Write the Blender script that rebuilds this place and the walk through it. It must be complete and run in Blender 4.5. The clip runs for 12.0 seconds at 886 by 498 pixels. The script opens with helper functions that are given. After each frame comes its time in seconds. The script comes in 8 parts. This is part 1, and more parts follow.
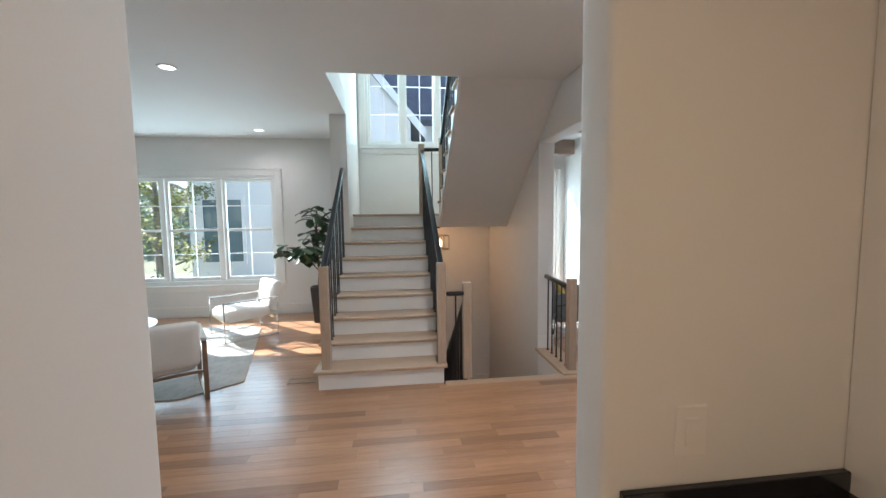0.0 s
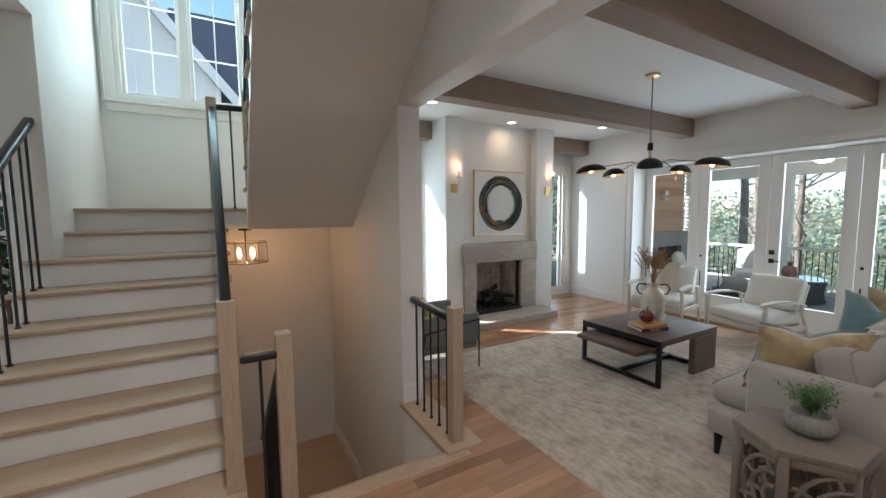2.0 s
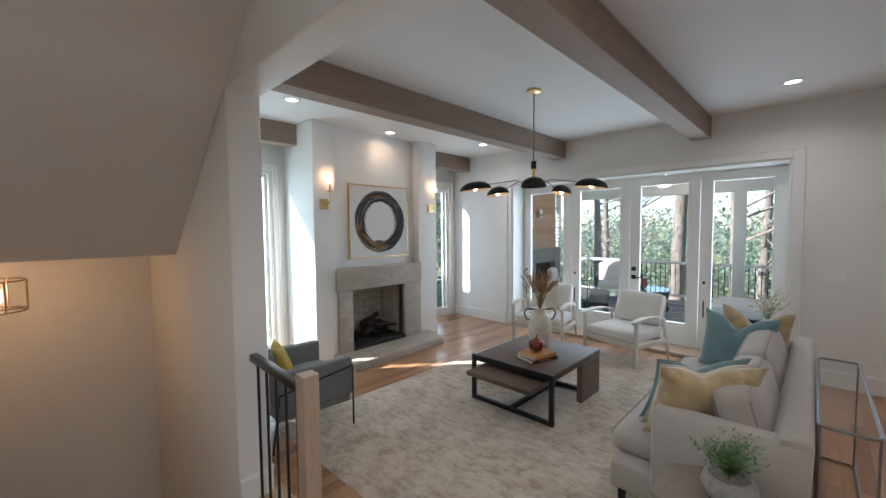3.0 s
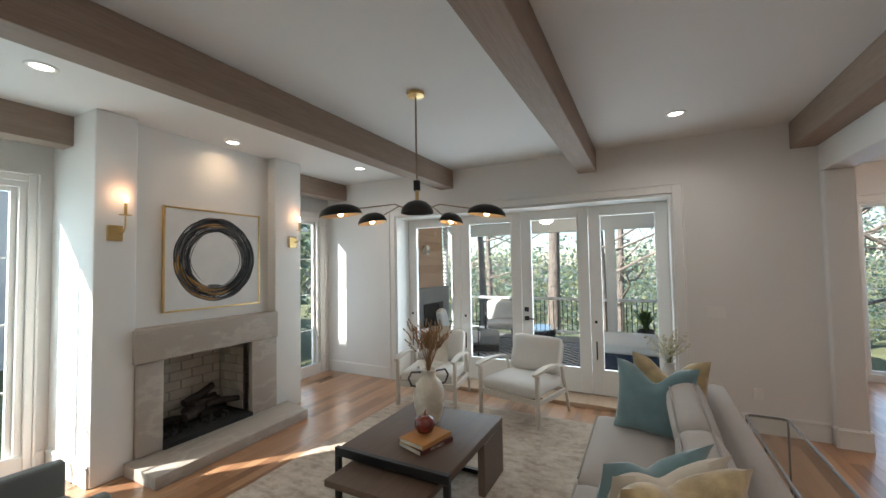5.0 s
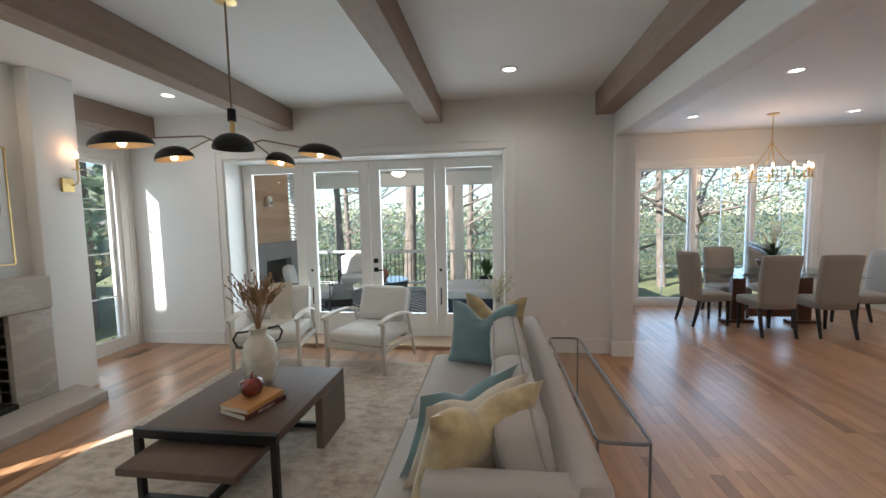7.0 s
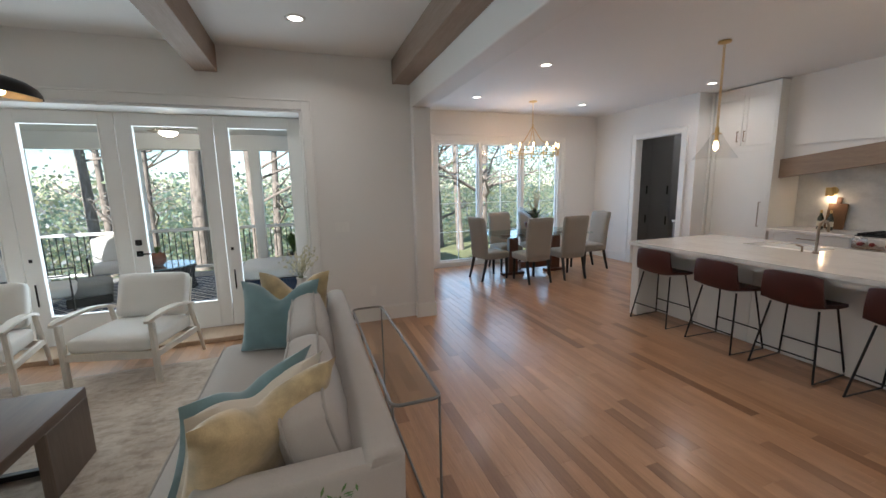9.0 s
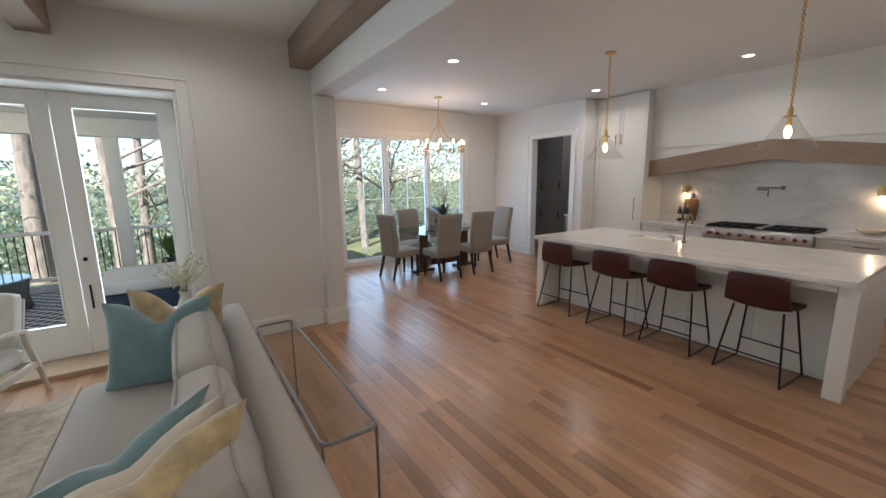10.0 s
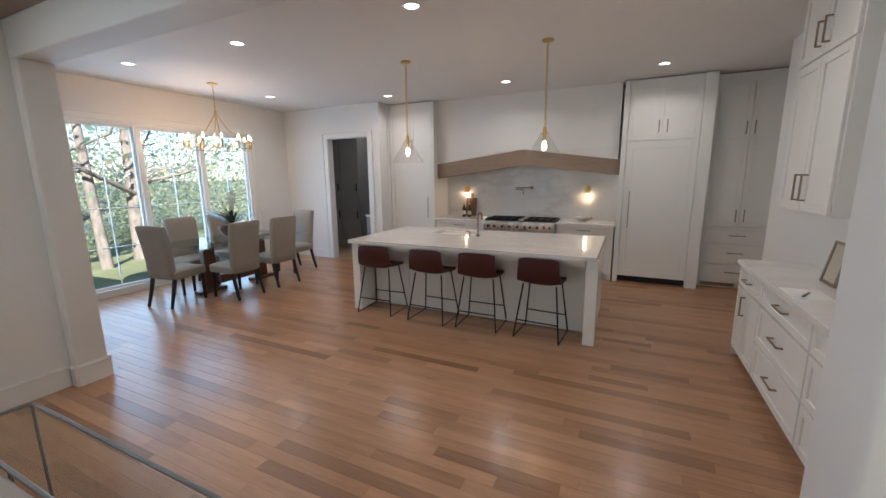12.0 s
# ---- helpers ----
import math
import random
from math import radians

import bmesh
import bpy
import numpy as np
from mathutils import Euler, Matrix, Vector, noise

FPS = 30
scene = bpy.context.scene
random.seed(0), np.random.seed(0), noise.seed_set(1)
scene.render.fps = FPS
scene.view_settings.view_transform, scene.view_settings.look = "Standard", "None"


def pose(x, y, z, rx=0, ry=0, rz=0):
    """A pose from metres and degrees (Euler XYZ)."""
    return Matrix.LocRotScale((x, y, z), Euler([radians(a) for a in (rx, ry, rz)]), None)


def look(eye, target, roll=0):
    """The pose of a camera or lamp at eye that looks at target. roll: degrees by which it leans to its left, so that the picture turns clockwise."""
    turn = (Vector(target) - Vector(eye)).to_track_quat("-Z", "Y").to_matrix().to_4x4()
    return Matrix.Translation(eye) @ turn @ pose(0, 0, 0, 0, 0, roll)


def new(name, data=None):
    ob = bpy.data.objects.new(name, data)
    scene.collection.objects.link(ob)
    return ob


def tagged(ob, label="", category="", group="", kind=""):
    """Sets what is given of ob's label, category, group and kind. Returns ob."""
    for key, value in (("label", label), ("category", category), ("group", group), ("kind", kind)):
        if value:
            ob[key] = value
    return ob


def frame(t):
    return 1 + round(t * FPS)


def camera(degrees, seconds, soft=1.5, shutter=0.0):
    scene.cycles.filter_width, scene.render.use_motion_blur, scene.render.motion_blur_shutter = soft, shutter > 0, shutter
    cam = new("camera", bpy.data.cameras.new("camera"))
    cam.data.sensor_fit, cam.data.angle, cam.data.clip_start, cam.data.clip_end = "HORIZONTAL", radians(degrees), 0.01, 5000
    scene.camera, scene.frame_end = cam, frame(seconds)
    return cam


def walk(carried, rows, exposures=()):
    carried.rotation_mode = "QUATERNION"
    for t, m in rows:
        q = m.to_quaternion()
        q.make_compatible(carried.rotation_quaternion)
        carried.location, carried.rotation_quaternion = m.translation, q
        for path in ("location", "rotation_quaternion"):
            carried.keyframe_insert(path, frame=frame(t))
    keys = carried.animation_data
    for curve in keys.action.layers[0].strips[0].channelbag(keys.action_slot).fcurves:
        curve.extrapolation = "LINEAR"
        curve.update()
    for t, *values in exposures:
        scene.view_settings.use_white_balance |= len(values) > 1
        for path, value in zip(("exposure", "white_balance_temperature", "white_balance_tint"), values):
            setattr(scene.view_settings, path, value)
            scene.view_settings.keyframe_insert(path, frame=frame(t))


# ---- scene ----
cam = camera(97.6, 12.0)
PATH = [
    (0, (0.337, 0.328, 1.664), (0.574, 2.307, 1.502), -0.7),
    (0.5, (0.322, 0.768, 1.636), (0.664, 2.731, 1.471), -0.5),
    (1, (0.402, 1.195, 1.623), (0.902, 3.124, 1.449), -0.5),
    (1.5, (0.59, 1.57, 1.648), (1.312, 3.426, 1.466), -0.5),
    (2, (0.782, 1.902, 1.645), (1.761, 3.637, 1.47), -0.5),
    (2.5, (1.009, 2.139, 1.673), (2.234, 3.712, 1.52), -0.5),
    (3, (1.271, 2.384, 1.723), (2.711, 3.768, 1.614), -0.5),
    (3.5, (1.531, 2.607, 1.736), (3.12, 3.821, 1.696), -0.5),
    (3.7, (1.612, 2.692, 1.754), (3.24, 3.854, 1.74), -0.6),
    (5.3, (2.202, 2.876, 1.695), (4.01, 3.729, 1.765), -1.0),
    (5.5, (2.229, 2.879, 1.674), (4.064, 3.675, 1.724), -0.9),
    (6, (2.263, 2.836, 1.659), (4.155, 3.485, 1.646), -1.0),
    (6.5, (2.291, 2.797, 1.636), (4.234, 3.262, 1.554), -1.1),
    (7, (2.308, 2.748, 1.644), (4.286, 3.004, 1.487), -1.1),
    (7.2, (2.322, 2.711, 1.656), (4.304, 2.906, 1.469), -1.1),
    (8.8, (2.353, 2.627, 1.63), (4.249, 2.078, 1.308), -1.1),
    (9, (2.422, 2.612, 1.614), (4.286, 1.96, 1.297), -1.2),
    (9.5, (2.534, 2.617, 1.621), (4.299, 1.738, 1.285), -1.0),
    (10, (2.634, 2.649, 1.636), (4.271, 1.555, 1.285), -0.8),
    (10.5, (2.732, 2.721, 1.638), (4.212, 1.423, 1.282), -0.7),
    (11, (2.787, 2.777, 1.648), (4.079, 1.294, 1.285), -0.6),
    (11.5, (2.851, 2.765, 1.662), (3.927, 1.12, 1.293), -0.6),
    (12, (2.965, 2.742, 1.673), (3.808, 0.965, 1.307), -0.6),
]
EXPOSURES = [(0.0, 1.86, 5750, 10), (0.5, 1.95, 5800, 10), (1.0, 1.75, 5900, 10), (2.0, 1.58, 5950, 10), (3.5, 1.7, 5750, 10), (5.5, 1.48, 6400, 10), (7.0, 1.52, 6250, 10), (9.0, 1.56, 6150, 10), (11.0, 1.72, 6200, 10), (12.0, 1.75, 6050, 10)]
walk(cam, [(t, look(eye, target, roll)) for t, eye, target, roll in PATH], EXPOSURES)

# ---- light ----
SUN_WAY = Vector((1.0, -0.88, -0.885))
world = bpy.data.worlds.new("daylight")
scene.world = world
world.use_nodes = True
sky = world.node_tree.nodes.new("ShaderNodeTexSky")
sky.sky_type = "NISHITA"
sky.sun_disc = False
sky.sun_elevation = radians(33.5)
sky.sun_rotation = math.atan2(-1.0, 0.88)
sky.air_density, sky.dust_density, sky.ozone_density = 1.0, 0.2, 2.5
world.node_tree.nodes["Background"].inputs[1].default_value = 0.085
world.node_tree.links.new(sky.outputs[0], world.node_tree.nodes["Background"].inputs[0])
sun = new("sun", bpy.data.lights.new("sun", "SUN"))
sun.data.energy, sun.data.angle, sun.data.color = 5.0, radians(0.5), (1.0, 0.95, 0.87)
sun.matrix_world = look((0, 0, 0), SUN_WAY)
CAN_POWER, CAN_TINT = 1.85, (1.0, 0.925, 0.86)


def window_light(name, at, way, w, h, power, tint=(0.78, 0.91, 1.0)):
    """The sky's light, in a window's opening."""
    lamp = new(name, bpy.data.lights.new(name, "AREA"))
    lamp.data.shape, lamp.data.size, lamp.data.size_y, lamp.data.energy, lamp.data.color = "RECTANGLE", w, h, power, tint
    lamp.matrix_world = look(at, tuple(a + b for a, b in zip(at, way)))
    return lamp


window_light("sky_garden_doors", (7.45, 4.41, 1.3), (-1, 0, 0), 3.4, 2.0, 22)
window_light("sky_dining", (9.80, -1.22, 1.3), (-1, 0, 0), 2.6, 2.1, 17, (0.46, 0.70, 1.0))
window_light("sky_sitting", (-3.15, 7.54, 1.5), (0, -1, 0), 2.6, 1.5, 21, (0.70, 0.92, 0.98))
window_light("sky_stair", (0.78, 7.54, 3.9), (0, -1, -0.25), 1.6, 1.9, 19, (0.66, 0.93, 0.95))
window_light("sky_living_west", (3.0, 7.74, 1.3), (0, -1, 0), 0.75, 2.2, 7, (0.68, 0.92, 1.0))
window_light("sky_living_east", (6.40, 7.74, 1.3), (0, -1, 0), 0.75, 2.2, 3)

# ---- materials ----
def nodes_of(name):
    m = bpy.data.materials.new(name)
    m.use_nodes = True
    return m, m.node_tree, m.node_tree.nodes["Principled BSDF"]


def link(tree, a, b):
    tree.links.new(a, b)


def noise_node(tree, coord, scale, detail=4.0, rough=0.55, stretch=(1, 1, 1)):
    mp = tree.nodes.new("ShaderNodeMapping")
    mp.inputs["Scale"].default_value = stretch
    link(tree, coord, mp.inputs["Vector"])
    n = tree.nodes.new("ShaderNodeTexNoise")
    n.inputs["Scale"].default_value, n.inputs["Detail"].default_value = scale, detail
    n.inputs["Roughness"].default_value = rough
    link(tree, mp.outputs[0], n.inputs["Vector"])
    return n.outputs["Fac"]


def ramp(tree, fac, stops):
    r = tree.nodes.new("ShaderNodeValToRGB")
    while len(r.color_ramp.elements) < len(stops):
        r.color_ramp.elements.new(0.5)
    for e, (p, c) in zip(r.color_ramp.elements, stops):
        e.position, e.color = p, (*c, 1) if len(c) == 3 else c
    link(tree, fac, r.inputs[0])
    return r.outputs[0]


def mix(tree, fac, a, b, mode="MIX"):
    n = tree.nodes.new("ShaderNodeMix")
    n.data_type, n.blend_type = "RGBA", mode
    for sock, v in ((n.inputs[0], fac), (n.inputs[6], a), (n.inputs[7], b)):
        if isinstance(v, (int, float)):
            sock.default_value = v
        elif isinstance(v, tuple):
            sock.default_value = (*v, 1)
        else:
            link(tree, v, sock)
    return n.outputs[2]


def bump(tree, bsdf, height, strength, dist=0.01):
    b = tree.nodes.new("ShaderNodeBump")
    b.inputs["Strength"].default_value, b.inputs["Distance"].default_value = strength, dist
    link(tree, height, b.inputs["Height"])
    link(tree, b.outputs[0], bsdf.inputs["Normal"])


def tone(c, k):
    return tuple(max(0.0, min(1.0, v * k)) for v in c)


def surface(name, base, rough=0.5, metal=0.0, fine=120.0, fine_amt=0.06, coarse=2.5, coarse_amt=0.06,
            bump_amt=0.05, stretch=(1, 1, 1), sheen=0.0, coat=0.0, space="Object"):
    """A plain surface with grain and soft blotches."""
    m, tree, b = nodes_of(name)
    c = tree.nodes.new("ShaderNodeTexCoord").outputs[space]
    f = noise_node(tree, c, fine, 3, stretch=stretch)
    g = noise_node(tree, c, coarse, 4)
    col = ramp(tree, g, [(0.25, tone(base, 1 - coarse_amt)), (0.75, tone(base, 1 + coarse_amt))])
    col2 = ramp(tree, f, [(0.3, tone((1, 1, 1), 1 - fine_amt)), (0.7, (1, 1, 1))])
    link(tree, mix(tree, 1.0, col, col2, "MULTIPLY"), b.inputs["Base Color"])
    r = tree.nodes.new("ShaderNodeMapRange")
    r.inputs[3].default_value, r.inputs[4].default_value = max(0.02, rough - 0.08), min(1, rough + 0.08)
    link(tree, g, r.inputs[0])
    link(tree, r.outputs[0], b.inputs["Roughness"])
    b.inputs["Metallic"].default_value = metal
    b.inputs["Sheen Weight"].default_value = sheen
    b.inputs["Coat Weight"].default_value = coat
    if bump_amt:
        bump(tree, b, f, bump_amt)
    return m


def wood(name, light, dark, rough=0.45, scale=6.0, along="x", vary=0.0, coat=0.0, world_space=False):
    """Straight-grained timber; vary spreads the tone from piece to piece."""
    m, tree, b = nodes_of(name)
    if world_space:
        c = tree.nodes.new("ShaderNodeNewGeometry").outputs["Position"]
    else:
        c = tree.nodes.new("ShaderNodeTexCoord").outputs["Object"]
    st = {"x": (0.06, 1, 1), "y": (1, 0.06, 1), "z": (1, 1, 0.06)}[along]
    if vary:
        oi = tree.nodes.new("ShaderNodeObjectInfo").outputs["Random"]
        ri = tree.nodes.new("ShaderNodeNewGeometry").outputs["Random Per Island"]
        add = tree.nodes.new("ShaderNodeMath")
        add.operation = "ADD"
        link(tree, oi, add.inputs[0])
        link(tree, ri, add.inputs[1])
        fr = tree.nodes.new("ShaderNodeMath")
        fr.operation = "FRACT"
        link(tree, add.outputs[0], fr.inputs[0])
        rnd = fr.outputs[0]
        comb = tree.nodes.new("ShaderNodeCombineXYZ")
        mul = tree.nodes.new("ShaderNodeMath")
        mul.operation = "MULTIPLY"
        mul.inputs[1].default_value = 37.0
        link(tree, rnd, mul.inputs[0])
        link(tree, mul.outputs[0], comb.inputs[0])
        link(tree, mul.outputs[0], comb.inputs[1])
        va = tree.nodes.new("ShaderNodeVectorMath")
        link(tree, c, va.inputs[0])
        link(tree, comb.outputs[0], va.inputs[1])
        c = va.outputs[0]
    g = noise_node(tree, c, scale * 5, 6, 0.65, st)
    h = noise_node(tree, c, scale * 30, 3, 0.6, st)
    w = noise_node(tree, c, scale * 0.5, 3, 0.5, tuple(min(1, s * 3) for s in st))
    col = ramp(tree, g, [(0.3, dark), (0.55, tuple((a + d) / 2 for a, d in zip(light, dark))), (0.75, light)])
    col = mix(tree, 0.5, col, ramp(tree, w, [(0.3, tone(dark, 1.05)), (0.7, tone(light, 1.0))]))
    col = mix(tree, 1.0, col, ramp(tree, h, [(0.35, (0.86, 0.85, 0.83)), (0.6, (1, 1, 1))]), "MULTIPLY")
    if vary:
        col = mix(tree, 1.0, col, ramp(tree, rnd, [(0.0, tone((1, 0.92, 0.86), 1 - vary)), (0.3, (0.9, 0.86, 0.82)),
                                                   (0.7, (1, 1, 1)), (1.0, tone((1, 1, 1), 1 + vary * 0.2))]), "MULTIPLY")
    link(tree, col, b.inputs["Base Color"])
    b.inputs["Roughness"].default_value = rough
    b.inputs["Coat Weight"].default_value = coat
    b.inputs["Coat Roughness"].default_value = 0.18
    bump(tree, b, h, 0.08, 0.003)
    return m


def glow(name, color, strength):
    m, tree, b = nodes_of(name)
    b.inputs["Base Color"].default_value = (*color, 1)
    b.inputs["Emission Color"].default_value = (*color, 1)
    b.inputs["Emission Strength"].default_value = strength
    return m


def clear_glass(name, tint=(1, 1, 1), rough=0.0, thin=True, gloss=0.02):
    m, tree, b = nodes_of(name)
    if not thin:
        b.inputs["Base Color"].default_value = (*tint, 1)
        b.inputs["Transmission Weight"].default_value = 1.0
        b.inputs["Roughness"].default_value = rough
        b.inputs["IOR"].default_value = 1.45
        return m
    # a thin pane: clear, with a mirror's sheen at grazing angles
    tree.nodes.remove(b)
    t = tree.nodes.new("ShaderNodeBsdfTransparent")
    t.inputs[0].default_value = (*tint, 1)
    g = tree.nodes.new("ShaderNodeBsdfGlossy")
    g.inputs["Roughness"].default_value = rough
    lw = tree.nodes.new("ShaderNodeLayerWeight")
    lw.inputs[0].default_value = 0.5
    pw = tree.nodes.new("ShaderNodeMath")
    pw.operation = "POWER"
    pw.inputs[1].default_value = 4.0
    link(tree, lw.outputs["Facing"], pw.inputs[0])
    f = tree.nodes.new("ShaderNodeMath")
    f.operation = "MULTIPLY_ADD"
    f.inputs[1].default_value, f.inputs[2].default_value = 0.5, gloss
    link(tree, pw.outputs[0], f.inputs[0])
    ms = tree.nodes.new("ShaderNodeMixShader")
    link(tree, f.outputs[0], ms.inputs[0])
    link(tree, t.outputs[0], ms.inputs[1])
    link(tree, g.outputs[0], ms.inputs[2])
    link(tree, ms.outputs[0], tree.nodes["Material Output"].inputs[0])
    return m


def rug_material(name, base, dark, light):
    """A worn distressed pile with broken streaks."""
    m, tree, b = nodes_of(name)
    c = tree.nodes.new("ShaderNodeTexCoord").outputs["Object"]
    a = noise_node(tree, c, 3.0, 6, 0.75, (1, 1.3, 1))
    s = noise_node(tree, c, 11, 6, 0.75, (1.6, 0.7, 1))
    f = noise_node(tree, c, 320, 2)
    col = ramp(tree, a, [(0.40, dark), (0.5, base), (0.58, light)])
    col = mix(tree, 0.55, col, ramp(tree, s, [(0.40, dark), (0.48, base), (0.58, light)]))
    col = mix(tree, 1.0, col, ramp(tree, f, [(0.3, (0.78, 0.78, 0.78)), (0.7, (1, 1, 1))]), "MULTIPLY")
    link(tree, col, b.inputs["Base Color"])
    b.inputs["Roughness"].default_value = 0.95
    b.inputs["Sheen Weight"].default_value = 0.2
    bump(tree, b, f, 0.4, 0.004)
    return m


def stone(name, base, vein, rough=0.35, scale=1.6, width=0.06):
    """Slab stone with soft drifting veins."""
    m, tree, b = nodes_of(name)
    c = tree.nodes.new("ShaderNodeTexCoord").outputs["Object"]
    n = noise_node(tree, c, scale, 7, 0.6, (0.5, 1.3, 1.1))
    f = noise_node(tree, c, scale * 30, 4)
    k = noise_node(tree, c, scale * 0.7, 3)
    veins = ramp(tree, n, [(0.5 - width, (0, 0, 0)), (0.5, (1, 1, 1)), (0.5 + width, (0, 0, 0))])
    col = ramp(tree, k, [(0.3, tone(base, 0.93)), (0.7, tone(base, 1.05))])
    col = mix(tree, veins, col, vein)
    col = mix(tree, 1.0, col, ramp(tree, f, [(0.3, (0.93, 0.93, 0.93)), (0.7, (1, 1, 1))]), "MULTIPLY")
    link(tree, col, b.inputs["Base Color"])
    b.inputs["Roughness"].default_value = rough
    bump(tree, b, f, 0.04, 0.003)
    return m


M = {}
M["wall"] = surface("painted_plaster", (0.80, 0.785, 0.755), 0.62, fine=260, fine_amt=0.02, coarse=1.1, coarse_amt=0.02, bump_amt=0.03)
M["ceiling"] = surface("ceiling_paint", (0.76, 0.745, 0.72), 0.75, fine=260, fine_amt=0.02, coarse=0.9, coarse_amt=0.02, bump_amt=0.03)
M["trim"] = surface("trim_paint", (0.83, 0.815, 0.78), 0.32, fine=200, fine_amt=0.02, coarse=2, coarse_amt=0.02, bump_amt=0.01)
M["cabinet"] = surface("cabinet_paint", (0.80, 0.78, 0.735), 0.38, fine=200, fine_amt=0.02, coarse=1.5, coarse_amt=0.025, bump_amt=0.01)
M["gray_cabinet"] = surface("dark_cabinet_paint", (0.26, 0.26, 0.26), 0.4, fine=200, fine_amt=0.03)
M["floor"] = wood("oak_floor", (0.58, 0.33, 0.18), (0.31, 0.16, 0.085), 0.30, 5.0, "x", 0.44, 0.22, True)
M["oak"] = wood("pale_oak", (0.58, 0.43, 0.30), (0.44, 0.305, 0.205), 0.45, 5.0, "x")
M["oak_up"] = wood("pale_oak_upright", (0.52, 0.41, 0.31), (0.40, 0.30, 0.215), 0.5, 5.0, "z")
M["beam"] = wood("limed_beam", (0.39, 0.295, 0.235), (0.26, 0.195, 0.152), 0.65, 3.5, "x")
M["hood"] = wood("hood_oak", (0.36, 0.26, 0.19), (0.25, 0.175, 0.125), 0.5, 5, "x")
M["black"] = surface("black_metal", (0.018, 0.017, 0.017), 0.38, 0.4, fine=180, fine_amt=0.2, bump_amt=0.02)
M["rail"] = surface("black_rail_paint", (0.02, 0.02, 0.022), 0.3, 0.0, fine=120, fine_amt=0.15, bump_amt=0.02)
M["brass"] = surface("brushed_brass", (0.72, 0.50, 0.22), 0.3, 1.0, fine=220, fine_amt=0.1, bump_amt=0.01)
M["steel"] = surface("brushed_steel", (0.62, 0.60, 0.57), 0.28, 1.0, fine=220, fine_amt=0.1, bump_amt=0.01)
M["bronze"] = surface("satin_bronze", (0.33, 0.255, 0.19), 0.35, 0.9, fine=220, fine_amt=0.1, bump_amt=0.01)
M["glass"] = clear_glass("window_glass", (0.97, 0.985, 0.98))
M["shade_glass"] = clear_glass("shade_glass", (0.96, 0.96, 0.95), gloss=0.05)
M["sheet_glass"] = clear_glass("sheet_glass", (0.86, 0.89, 0.87), gloss=0.05)
M["bulb"] = glow("lamp_bulb", (1.0, 0.70, 0.40), 3.0)
M["can"] = glow("downlight_lens", (1.0, 0.90, 0.78), 3.0)
M["soot"] = surface("sooty_black", (0.02, 0.018, 0.016), 0.9, coarse_amt=0.3)
M["firebrick"] = surface("fire_brick", (0.60, 0.54, 0.46), 0.85, fine=90, fine_amt=0.15, coarse=6, coarse_amt=0.18, bump_amt=0.2)
M["mortar"] = surface("mortar", (0.34, 0.31, 0.27), 0.95, bump_amt=0.2)
M["limestone"] = stone("limestone", (0.40, 0.35, 0.30), (0.47, 0.42, 0.365), 0.6, 1.8, 0.035)
M["marble"] = stone("white_quartz", (0.80, 0.77, 0.725), (0.73, 0.70, 0.655), 0.12, 1.1, 0.03)
M["splash"] = stone("backsplash_slab", (0.74, 0.725, 0.70), (0.64, 0.625, 0.60), 0.14, 1.0, 0.05)

# ---- building helpers ----
def merge(bm, other):
    me = bpy.data.meshes.new("tmp")
    other.to_mesh(me)
    bm.from_mesh(me)
    bpy.data.meshes.remove(me)
    other.free()


def box(bm, lo, hi, bev=0.0, seg=1, m=None):
    b = bmesh.new()
    c = [(a + d) / 2 for a, d in zip(lo, hi)]
    s = [max(1e-4, abs(d - a)) for a, d in zip(lo, hi)]
    bmesh.ops.create_cube(b, size=1.0, matrix=Matrix.Translation(c) @ Matrix.Diagonal((*s, 1)))
    if bev > 0:
        bmesh.ops.bevel(b, geom=b.edges[:], offset=min(bev, min(s) * 0.45), segments=seg, affect="EDGES", profile=0.5)
    if m is not None:
        b.transform(m)
    merge(bm, b)
    return bm


def boxes(*items, bev=0.0, seg=1):
    bm = bmesh.new()
    for lo, hi in items:
        box(bm, lo, hi, bev, seg)
    return bm


def cyl(bm, p0, p1, r0, r1=None, n=16, caps=True):
    p0, p1 = Vector(p0), Vector(p1)
    d = p1 - p0
    b = bmesh.new()
    bmesh.ops.create_cone(b, cap_ends=caps, segments=n, radius1=r0, radius2=r0 if r1 is None else r1, depth=d.length)
    b.transform(Matrix.Translation((p0 + p1) / 2) @ d.to_track_quat("Z", "Y").to_matrix().to_4x4())
    merge(bm, b)
    return bm


